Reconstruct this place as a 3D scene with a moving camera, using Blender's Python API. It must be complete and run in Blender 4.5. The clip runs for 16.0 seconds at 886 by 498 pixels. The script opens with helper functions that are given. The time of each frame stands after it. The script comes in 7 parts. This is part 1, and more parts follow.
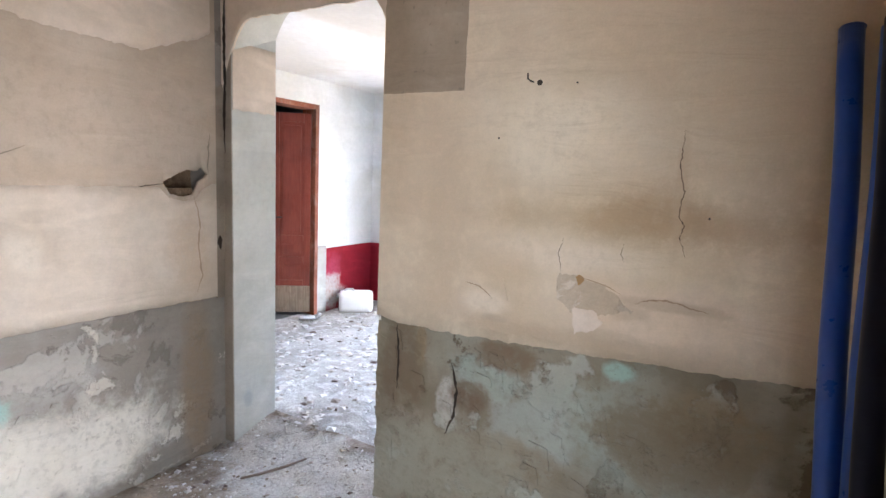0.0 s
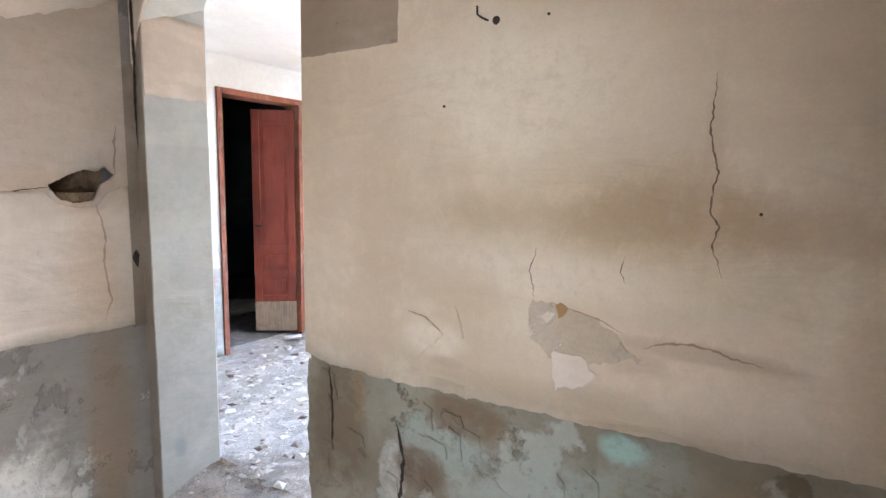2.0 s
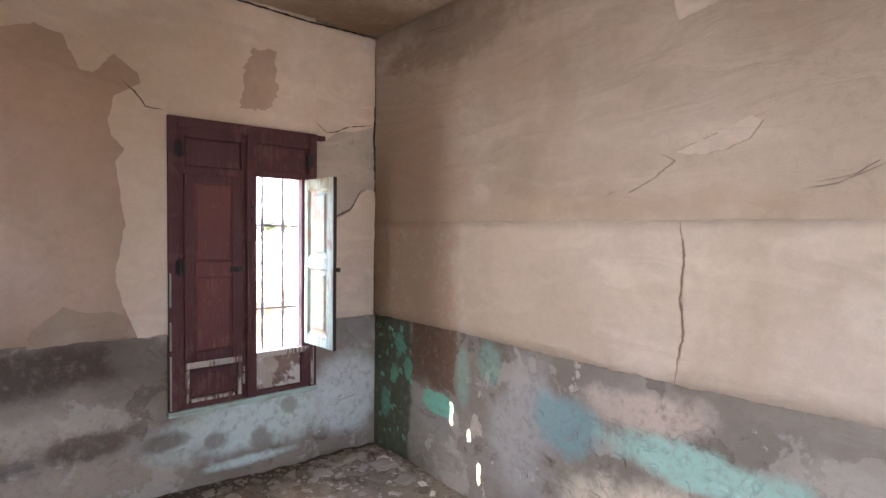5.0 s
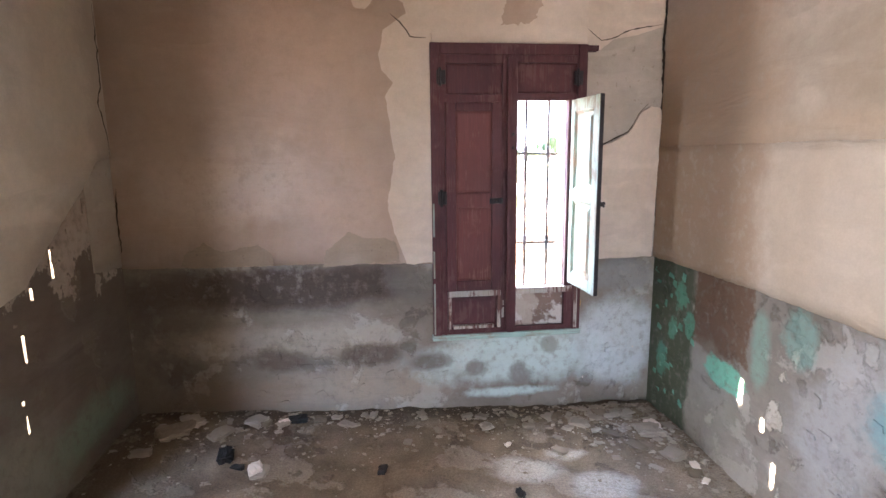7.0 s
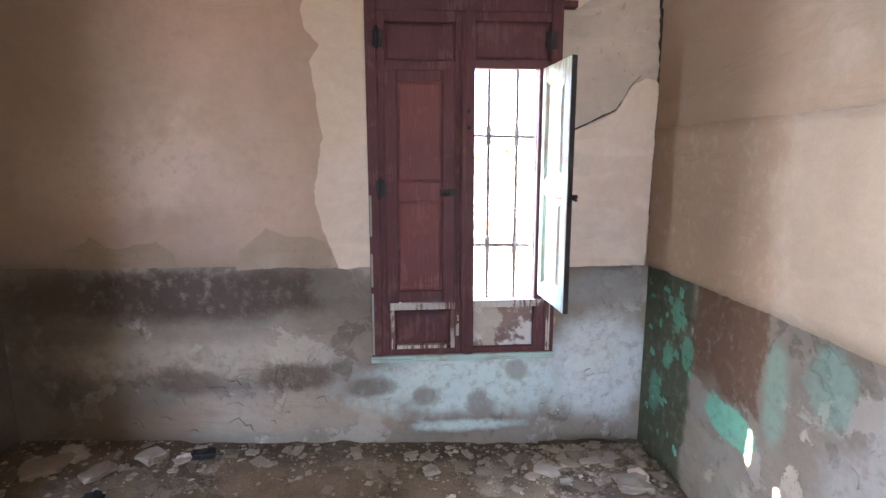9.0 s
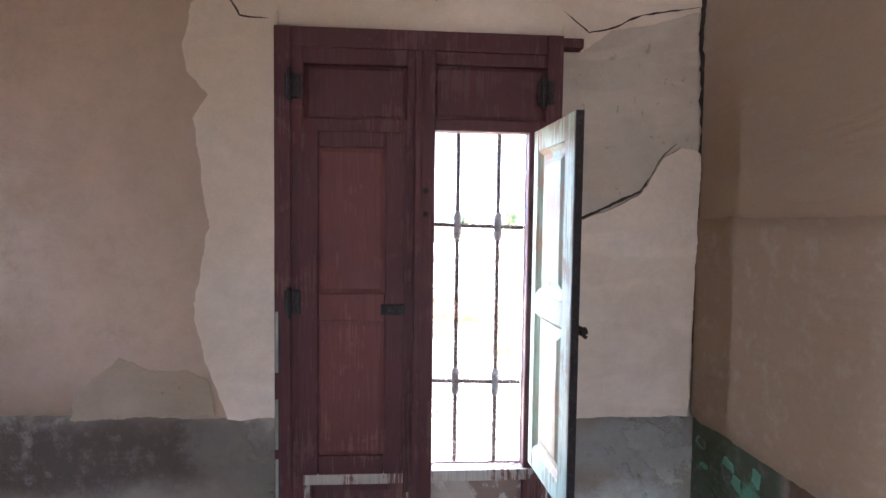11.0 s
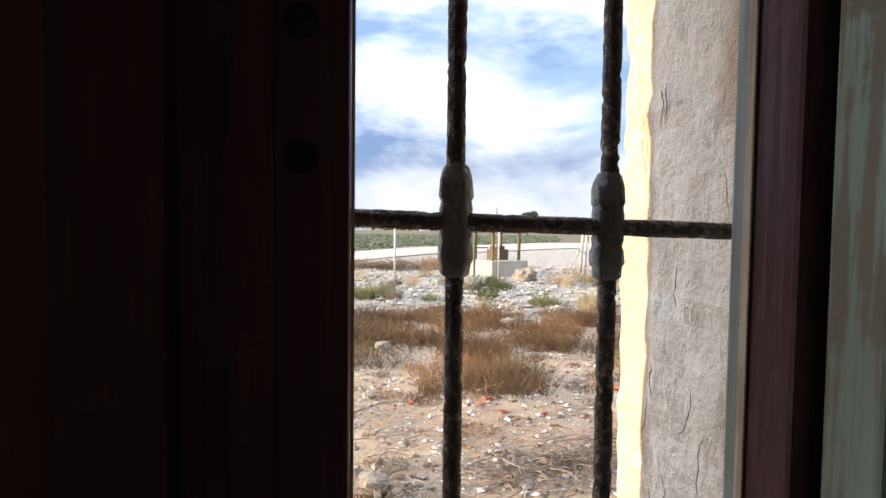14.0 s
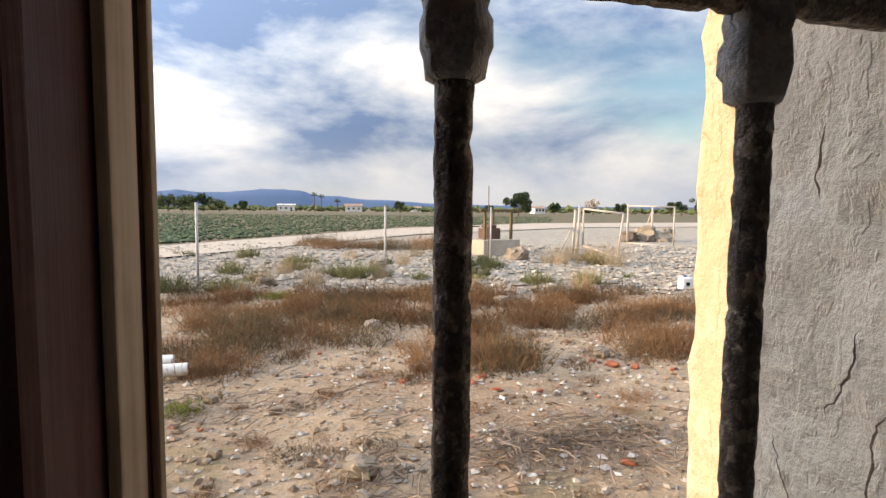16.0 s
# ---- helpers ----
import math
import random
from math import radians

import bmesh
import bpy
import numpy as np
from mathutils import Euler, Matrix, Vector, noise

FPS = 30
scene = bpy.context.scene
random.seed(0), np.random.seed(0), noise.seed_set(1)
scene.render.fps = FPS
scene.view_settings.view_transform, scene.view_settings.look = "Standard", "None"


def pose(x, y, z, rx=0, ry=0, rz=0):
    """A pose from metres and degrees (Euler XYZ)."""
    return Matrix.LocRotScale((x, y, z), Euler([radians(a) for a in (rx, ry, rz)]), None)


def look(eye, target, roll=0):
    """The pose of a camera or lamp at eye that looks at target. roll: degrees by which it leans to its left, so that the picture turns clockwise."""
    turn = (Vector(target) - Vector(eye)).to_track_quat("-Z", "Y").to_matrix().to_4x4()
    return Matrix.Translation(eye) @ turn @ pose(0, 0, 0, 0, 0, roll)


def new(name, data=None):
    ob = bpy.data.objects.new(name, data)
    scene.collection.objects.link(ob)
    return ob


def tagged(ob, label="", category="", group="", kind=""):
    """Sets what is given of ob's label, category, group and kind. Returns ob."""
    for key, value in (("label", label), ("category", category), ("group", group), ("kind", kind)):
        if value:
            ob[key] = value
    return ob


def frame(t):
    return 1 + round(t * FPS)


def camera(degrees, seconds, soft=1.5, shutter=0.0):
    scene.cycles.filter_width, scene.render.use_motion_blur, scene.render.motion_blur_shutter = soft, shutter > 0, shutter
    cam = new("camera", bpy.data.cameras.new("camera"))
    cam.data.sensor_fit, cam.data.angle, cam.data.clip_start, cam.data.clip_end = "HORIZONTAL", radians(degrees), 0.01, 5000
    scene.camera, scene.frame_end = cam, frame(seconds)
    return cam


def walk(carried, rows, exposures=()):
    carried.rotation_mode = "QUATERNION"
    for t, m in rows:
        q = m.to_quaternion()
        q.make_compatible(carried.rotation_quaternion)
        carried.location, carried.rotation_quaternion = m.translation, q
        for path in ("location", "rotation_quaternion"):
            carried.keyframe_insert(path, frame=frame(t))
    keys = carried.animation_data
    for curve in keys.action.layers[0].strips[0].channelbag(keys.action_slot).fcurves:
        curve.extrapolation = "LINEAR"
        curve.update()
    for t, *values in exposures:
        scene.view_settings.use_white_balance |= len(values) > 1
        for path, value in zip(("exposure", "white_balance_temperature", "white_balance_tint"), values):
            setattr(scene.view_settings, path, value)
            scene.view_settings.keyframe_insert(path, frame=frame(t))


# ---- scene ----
cam = camera(79.4, 16.0)

PATH = [
    (0, (0.01, 0.092, 1.552), (1.014, -1.616, 1.28), 2.6),
    (0.5, (0.003, 0.003, 1.544), (0.88, -1.773, 1.273), 3.0),
    (1, (0.0, -0.182, 1.539), (0.908, -1.947, 1.289), 2.5),
    (1.5, (0.007, -0.393, 1.541), (1.012, -2.105, 1.297), 1.7),
    (2, (0.08, -0.615, 1.506), (1.186, -2.261, 1.251), 1.1),
    (2.5, (0.161, -0.822, 1.487), (1.497, -2.282, 1.2), 0.6),
    (3, (0.194, -0.981, 1.503), (1.857, -2.035, 1.152), 0.7),
    (3.5, (0.216, -1.091, 1.508), (2.133, -1.547, 1.163), -0.1),
    (4, (0.362, -1.173, 1.445), (2.337, -0.963, 1.205), -1.5),
    (4.5, (0.525, -1.265, 1.387), (2.272, -0.298, 1.288), -0.7),
    (5, (0.618, -1.293, 1.387), (1.909, 0.233, 1.313), 0.7),
    (5.2, (0.632, -1.314, 1.38), (1.752, 0.341, 1.304), 1.2),
    (7.3, (1.125, -1.032, 1.41), (1.301, 0.924, 1.029), -1.0),
    (7.5, (1.196, -0.999, 1.415), (1.338, 0.956, 1.022), -1.0),
    (8, (1.309, -0.942, 1.38), (1.438, 1.019, 1.013), -1.0),
    (8.5, (1.411, -0.833, 1.32), (1.547, 1.129, 0.962), -0.8),
    (9, (1.453, -0.6, 1.307), (1.612, 1.364, 0.965), -0.1),
    (9.5, (1.501, -0.418, 1.325), (1.678, 1.547, 1.0), 0.3),
    (10, (1.576, -0.223, 1.38), (1.775, 1.754, 1.155), 1.2),
    (10.2, (1.612, -0.163, 1.405), (1.789, 1.82, 1.207), 1.4),
    (12.3, (1.771, 0.819, 1.412), (1.879, 2.816, 1.402), 0.6),
    (12.5, (1.782, 0.9, 1.437), (1.886, 2.895, 1.359), 0.8),
    (13, (1.784, 1.113, 1.424), (1.896, 3.107, 1.324), 0.5),
    (13.5, (1.772, 1.339, 1.408), (2.001, 3.325, 1.334), 0.7),
    (14, (1.784, 1.454, 1.394), (2.114, 3.425, 1.312), 0.7),
    (14.5, (1.799, 1.532, 1.383), (2.152, 3.498, 1.282), 0.1),
    (15, (1.821, 1.589, 1.35), (2.178, 3.553, 1.226), -0.2),
    (15.5, (1.826, 1.626, 1.32), (2.184, 3.588, 1.175), -0.6),
    (16, (1.822, 1.668, 1.307), (2.184, 3.63, 1.156), 0.5),
]
EXPOSURES = [(0.0, 5.4, 5800, 9), (1.2, 5.65, 5750, 9), (2.5, 5.3, 5800, 9), (4.0, 5.05, 5850, 13), (5.0, 5.05, 6000, 16), (7.5, 5.6, 5700, 13), (10.0, 5.45, 5600, 13), (12.4, 3.55, 5400, 14), (13.0, 2.75, 5600, 13), (13.6, 1.6, 6100, 11), (14.2, 0.8, 6800, 11), (15.2, 0.6, 7000, 11), (16.0, 0.5, 7150, 12)]
walk(cam, [(t, look(eye, target, roll)) for t, eye, target, roll in PATH], EXPOSURES)

# ---- light ----
SUN = Vector((2.91, -0.20, -0.66)).normalized()
SUN_ELEV = math.asin(-SUN.z)
SUN_ROT = math.atan2(-SUN.x, -SUN.y)
world = bpy.data.worlds.new("world")
scene.world = world
world.use_nodes = True
wt = world.node_tree


def wnode(kind, **kw):
    n = wt.nodes.new(kind)
    for k, v in kw.items():
        n.inputs[k].default_value = v
    return n


sky = wt.nodes.new("ShaderNodeTexSky")
sky.sky_type = "NISHITA"
sky.sun_disc = False
sky.sun_elevation = SUN_ELEV
sky.sun_rotation = SUN_ROT
sky.air_density = 1.2
sky.dust_density = 0.4
sky.ozone_density = 3.0
tc = wt.nodes.new("ShaderNodeTexCoord")
stretch = wt.nodes.new("ShaderNodeMapping")
stretch.inputs["Scale"].default_value = (1.0, 1.0, 2.6)
stretch.inputs["Location"].default_value = (0.35, 0.2, 0.15)
wt.links.new(tc.outputs["Generated"], stretch.inputs["Vector"])
cl = wnode("ShaderNodeTexNoise", Scale=1.5, Detail=5.0, Roughness=0.48, Distortion=0.25)
wt.links.new(stretch.outputs[0], cl.inputs["Vector"])
cover = wnode("ShaderNodeMapRange", **{"From Min": 0.30, "From Max": 0.50})
cover.interpolation_type = "SMOOTHSTEP"
wt.links.new(cl.outputs["Fac"], cover.inputs["Value"])
cl2 = wnode("ShaderNodeTexNoise", Scale=2.6, Detail=8.0, Roughness=0.56, Distortion=0.15)
wt.links.new(stretch.outputs[0], cl2.inputs["Vector"])
shade = wt.nodes.new("ShaderNodeValToRGB")
shade.color_ramp.elements[0].position = 0.40
shade.color_ramp.elements[0].color = (1.15, 1.75, 3.0, 1)
shade.color_ramp.elements[1].position = 0.64
shade.color_ramp.elements[1].color = (5.8, 5.8, 5.8, 1)
mid = shade.color_ramp.elements.new(0.50)
mid.color = (3.0, 3.5, 4.3, 1)
wt.links.new(cl2.outputs["Fac"], shade.inputs["Fac"])
# clouds grow brighter towards the zenith and towards the sun
lift = wt.nodes.new("ShaderNodeSeparateXYZ")
wt.links.new(tc.outputs["Generated"], lift.inputs[0])
sunward = wt.nodes.new("ShaderNodeVectorMath")
sunward.operation = "DOT_PRODUCT"
wt.links.new(tc.outputs["Generated"], sunward.inputs[0])
sunward.inputs[1].default_value = tuple(-SUN)


def wmath(op, a, b):
    n = wt.nodes.new("ShaderNodeMath")
    n.operation = op
    for v, socket in zip((a, b), n.inputs):
        if isinstance(v, float):
            socket.default_value = v
        else:
            wt.links.new(v, socket)
    return n.outputs[0]


high = wmath("MULTIPLY", wmath("MAXIMUM", lift.outputs["Z"], 0.0), 1.6)
glow = wmath("MULTIPLY", wmath("POWER", wmath("MAXIMUM", sunward.outputs["Value"], 0.0), 1.5), 1.6)
gain = wmath("ADD", wmath("ADD", high, glow), 0.62)
bright = wt.nodes.new("ShaderNodeVectorMath")
bright.operation = "SCALE"
wt.links.new(shade.outputs[0], bright.inputs[0])
wt.links.new(gain, bright.inputs["Scale"])
skymix = wt.nodes.new("ShaderNodeMix")
skymix.data_type = "RGBA"
wt.links.new(cover.outputs[0], skymix.inputs["Factor"])
wt.links.new(sky.outputs[0], skymix.inputs["A"])
wt.links.new(bright.outputs[0], skymix.inputs["B"])
# pale haze low over the land
hazy = wt.nodes.new("ShaderNodeMix")
hazy.data_type = "RGBA"
low = wnode("ShaderNodeMapRange", **{"From Min": 0.15, "From Max": 0.0, "To Min": 0.0, "To Max": 0.62})
low.interpolation_type = "SMOOTHSTEP"
wt.links.new(lift.outputs["Z"], low.inputs["Value"])
wt.links.new(low.outputs[0], hazy.inputs["Factor"])
wt.links.new(skymix.outputs["Result"], hazy.inputs["A"])
hazy.inputs["B"].default_value = (3.3, 3.6, 4.2, 1)
wt.links.new(hazy.outputs["Result"], wt.nodes["Background"].inputs[0])
wt.nodes["Background"].inputs[1].default_value = 0.145

sun = bpy.data.lights.new("sun", "SUN")
sun.energy = 4.8
sun.angle = radians(0.5)
sun.color = (1.0, 0.80, 0.56)
sun_ob = new("sun", sun)
sun_ob.rotation_euler = SUN.to_track_quat("-Z", "Y").to_euler()
sun_ob.location = (-20, 2, 8)

# daylight standing in the unseen opening of the next room
area = bpy.data.lights.new("opening_daylight", "AREA")
area.shape = "RECTANGLE"
area.size, area.size_y = 1.2, 1.9
area.energy = 0.58
area.color = (0.93, 0.97, 1.0)
area_ob = new("opening_daylight", area)
area_ob.matrix_world = look((1.95, -4.98, 1.1), (1.95, -2.0, 1.1))

# fill light added in an assumed, unseen west doorway to brighten the room
entry = bpy.data.lights.new("entry_daylight", "AREA")
entry.shape = "RECTANGLE"
entry.size, entry.size_y = 0.32, 1.9
entry.energy = 1.05
entry.color = (0.97, 0.98, 1.0)
entry_ob = new("entry_daylight", entry)
entry_ob.matrix_world = look((-0.43, 0.50, 1.0), (1.1, -1.3, 1.0))

# lamp in an assumed slot window, added to light a patch of east wall
slot = bpy.data.lights.new("entry_window_daylight", "AREA")
slot.shape = "RECTANGLE"
slot.size, slot.size_y = 0.14, 0.7
slot.energy = 1.8
slot.color = (1.0, 0.96, 0.92)
slot_ob = new("entry_window_daylight", slot)
slot_ob.matrix_world = look((-1.88, 0.50, 1.95), (0.0, 0.45, 1.75))


# ---- materials ----
class Nodes:
    """Short hand for one material's nodes."""

    def __init__(self, name):
        self.m = bpy.data.materials.new(name)
        self.m.use_nodes = True
        self.t = self.m.node_tree
        self.b = self.t.nodes["Principled BSDF"]
        self.b.inputs["Specular IOR Level"].default_value = 0.3
        c = self.t.nodes.new("ShaderNodeTexCoord")
        self.pos = c.outputs["Object"]

    def put(self, value, socket):
        if isinstance(value, bpy.types.NodeSocket):
            self.t.links.new(value, socket)
        elif isinstance(value, tuple) and len(value) == 3 and socket.type == "RGBA":
            socket.default_value = (*value, 1)
        else:
            socket.default_value = value

    def math(self, op, a, b=0.0, clamp=False):
        n = self.t.nodes.new("ShaderNodeMath")
        n.operation, n.use_clamp = op, clamp
        self.put(a, n.inputs[0])
        self.put(b, n.inputs[1])
        return n.outputs[0]

    def vec(self, op, a, b=(0.0, 0.0, 0.0)):
        n = self.t.nodes.new("ShaderNodeVectorMath")
        n.operation = op
        self.put(a, n.inputs[0])
        self.put(b, n.inputs[1])
        return n.outputs["Value"] if op == "LENGTH" else n.outputs["Vector"]

    def noise(self, scale, detail=4.0, rough=0.55, at=None, warp=0.0):
        n = self.t.nodes.new("ShaderNodeTexNoise")
        n.inputs["Scale"].default_value = scale
        n.inputs["Detail"].default_value = detail
        n.inputs["Roughness"].default_value = rough
        n.inputs["Distortion"].default_value = warp
        self.put(at or self.pos, n.inputs["Vector"])
        return n.outputs["Fac"]

    def step(self, v, lo, hi, out0=0.0, out1=1.0):
        n = self.t.nodes.new("ShaderNodeMapRange")
        n.interpolation_type = "SMOOTHSTEP"
        self.put(v, n.inputs["Value"])
        for k, x in (("From Min", lo), ("From Max", hi), ("To Min", out0), ("To Max", out1)):
            n.inputs[k].default_value = x
        return n.outputs[0]

    def mix(self, f, a, b, kind="MIX"):
        n = self.t.nodes.new("ShaderNodeMix")
        n.data_type, n.blend_type = "RGBA", kind
        self.put(f, n.inputs["Factor"])
        self.put(a, n.inputs["A"])
        self.put(b, n.inputs["B"])
        return n.outputs["Result"]

    def bump(self, height, strength=0.4, dist=0.01):
        n = self.t.nodes.new("ShaderNodeBump")
        n.inputs["Strength"].default_value = strength
        n.inputs["Distance"].default_value = dist
        self.put(height, n.inputs["Height"])
        self.t.links.new(n.outputs[0], self.b.inputs["Normal"])

    def done(self, col, rough=0.9, metal=0.0):
        self.put(col, self.b.inputs["Base Color"])
        self.put(rough, self.b.inputs["Roughness"])
        self.b.inputs["Metallic"].default_value = metal
        return self.m


def plaster(name, c1, c2, stain_shade=(), fine=(0.965, 1.015), relief=0.5, speck=0.0, scale=1.0, cracks=0.0, peel=()):
    """Old wall plaster: two tones, clouds, grain, sharp-edged peeled areas (colour, level, strength),
    and patches of stain and of painted shade, of given centre, radii, colour, strength, softness and, if need be,
    raggedness and squareness."""
    N = Nodes(name)
    big = N.noise(1.3 * scale, 6, 0.62, warp=0.5)
    mid = N.noise(6 * scale, 6, 0.62, warp=0.3)
    small = N.noise(24 * scale, 5, 0.65)
    flow = N.noise(2.6, 4, 0.5, at=N.vec("MULTIPLY", N.pos, (1.0, 1.0, 3.4)), warp=0.7)
    grain = N.noise(120, 3, 0.6)
    col = N.mix(N.step(big, 0.34, 0.66), c1, c2)
    col = N.mix(N.step(mid, 0.46, 0.78, 0.0, 0.45), col, tuple(x * 0.80 for x in c2))
    col = N.mix(N.step(flow, 0.50, 0.66, 0.0, 0.42), col, tuple(min(0.85, x * 1.13) for x in c1))
    col = N.mix(N.step(N.noise(0.8, 4, 0.5, warp=0.8), 0.42, 0.62, 0.0, 0.65), col, (c2[0] * 0.82, c2[1] * 0.78, c2[2] * 0.71))
    warp1 = N.math("ADD", N.math("MULTIPLY", N.noise(4.5, 7, 0.66), 0.72), N.math("MULTIPLY", small, 0.28))
    h = N.math("ADD", N.math("MULTIPLY", N.math("ADD", N.math("MULTIPLY", N.noise(4.0, 3, 0.4), 0.5), flow), 0.8), N.math("MULTIPLY", N.math("ADD", small, N.math("MULTIPLY", grain, 0.3)), 0.05))
    for n, (k, level, a) in enumerate(peel):
        w = N.noise(2.6 + 1.3 * n, 8, 0.62, at=N.vec("ADD", N.pos, (3.1 * n, 1.7 * n, 5.3 * n)), warp=0.25)
        f = N.step(w, level, level + 0.035)
        col = N.mix(N.math("MULTIPLY", f, a), col, k)
        h = N.math("ADD", h, N.math("MULTIPLY", f, 0.22))
    for c, r, k, a, soft, *ragged in stain_shade:
        d = N.vec("DIVIDE", N.vec("SUBTRACT", N.pos, c), r)
        if len(ragged) > 1:
            far_out = N.t.nodes.new("ShaderNodeSeparateXYZ")
            N.put(N.vec("ABSOLUTE", d), far_out.inputs[0])
            d = N.math("MAXIMUM", N.math("MAXIMUM", far_out.outputs["X"], far_out.outputs["Y"]), far_out.outputs["Z"])
        else:
            d = N.vec("LENGTH", d)
        d = N.math("ADD", d, N.math("MULTIPLY", N.math("SUBTRACT", warp1, 0.5), ragged[0] if ragged else 3.0))
        f = N.step(d, 1.0 + soft, 1.0 - soft, 0.0, a)
        f = N.math("MULTIPLY", f, N.step(small, 0.30, 0.52, 0.55, 1.0))
        col = N.mix(f, col, k)
    col = N.mix(1.0, col, N.mix(N.step(small, 0.3, 0.7), (0.955,) * 3, (1.025,) * 3), "MULTIPLY")
    col = N.mix(1.0, col, N.mix(N.step(grain, 0.3, 0.7), (fine[0],) * 3, (fine[1],) * 3), "MULTIPLY")
    if speck:
        sp = N.noise(38, 2, 0.5)
        col = N.mix(N.step(sp, 0.67, 0.72, 0.0, speck), col, (0.12, 0.09, 0.07))
    if cracks:
        knob = N.noise(38, 6, 0.65)
        pit = N.math("MAXIMUM", N.step(knob, 0.60, 0.70), N.math("MULTIPLY", N.step(N.noise(95, 4, 0.6), 0.60, 0.68), 0.7))
        col = N.mix(N.math("MULTIPLY", pit, cracks), col, (0.46, 0.38, 0.30))
        flake = N.noise(17, 5, 0.6, at=N.vec("MULTIPLY", N.pos, (1.6, 1.6, 0.8)), warp=0.1)
        lip = N.step(flake, 0.53, 0.56)
        col = N.mix(N.math("MULTIPLY", N.step(flake, 0.60, 0.64), 0.5), col, tuple(x * 0.75 for x in c2))
        h = N.math("ADD", N.math("SUBTRACT", N.math("MULTIPLY", N.noise(9.0, 4, 0.5), 0.45), N.math("MULTIPLY", knob, 0.5)), N.math("MULTIPLY", lip, 0.06))
    N.bump(h, relief, 0.02)
    return N.done(col, 0.92)


BIG = 9.0
BEIGE1, BEIGE2 = (0.76, 0.655, 0.51), (0.68, 0.57, 0.43)
M_COAT_A = plaster("coat_south", BEIGE1, BEIGE2, (
    ((0.40, -1.89, 1.42), (0.42, BIG, 0.05), (0.43, 0.32, 0.20), 0.55, 0.7),
    ((0.05, -1.89, 1.43), (0.22, BIG, 0.06), (0.40, 0.28, 0.18), 0.5, 0.7),
    ((0.62, -1.89, 1.27), (0.30, BIG, 0.07), (0.76, 0.65, 0.53), 0.6, 0.5),
    ((0.05, -1.89, 1.95), (0.45, BIG, 0.55), (0.53, 0.42, 0.305), 0.6, 0.6),
    ((0.45, -1.89, 1.40), (0.16, BIG, 0.07), (0.43, 0.32, 0.20), 0.55, 0.6),
    ((0.75, -1.89, 1.0), (0.5, BIG, 0.09), (0.54, 0.42, 0.30), 0.45, 0.6),
    ((0.1, -1.89, 1.08), (0.5, BIG, 0.12), (0.70, 0.56, 0.45), 0.5, 0.5),
    ((1.3, -1.89, 1.6), (0.3, BIG, 0.5), (0.63, 0.49, 0.36), 0.4, 0.7),
    ((-0.15, -1.89, 1.2), (0.12, BIG, 0.35), (0.50, 0.38, 0.26), 0.4, 0.7),
    ((0.35, -1.89, 2.2), (0.9, BIG, 0.25), (0.56, 0.43, 0.31), 0.45, 0.7),
    ((0.30, -1.89, 1.44), (0.18, BIG, 0.09), (0.41, 0.295, 0.18), 0.7, 0.6, 2.6),
    ((0.92, -1.89, 1.20), (0.20, BIG, 0.06), (0.60, 0.475, 0.34), 0.55, 0.6, 2.6),
    ((1.22, -1.89, 1.08), (0.14, BIG, 0.18), (0.60, 0.475, 0.34), 0.55, 0.6, 2.6),
    ((0.75, -1.89, 1.75), (0.30, BIG, 0.16), (0.82, 0.72, 0.58), 0.55, 0.6, 2.6),
    ((1.15, -1.89, 1.38), (0.10, BIG, 0.30), (0.58, 0.46, 0.33), 0.5, 0.6, 2.6),
    ((0.62, -1.89, 0.95), (0.35, BIG, 0.035), (0.56, 0.43, 0.30), 0.55, 0.6, 2.6),
    ((0.24, -1.89, 1.135), (0.17, BIG, 0.020), (0.46, 0.36, 0.26), 0.75, 0.5, 2.0),
    ((0.38, -1.89, 1.09), (0.07, BIG, 0.030), (0.50, 0.40, 0.29), 0.7, 0.5, 2.4),
    ((0.245, -1.89, 1.52), (0.018, BIG, 0.22), (0.50, 0.38, 0.26), 0.6, 0.6, 1.2),
    ((0.47, -1.89, 0.985), (0.12, BIG, 0.025), (0.52, 0.42, 0.31), 0.6, 0.5, 2.4),
    ((0.95, -1.89, 1.04), (0.10, BIG, 0.05), (0.80, 0.70, 0.58), 0.6, 0.4, 2.4),
    ((0.90, -1.89, 0.98), (0.06, BIG, 0.015), (0.50, 0.40, 0.30), 0.6, 0.5, 2.0)), relief=0.95)
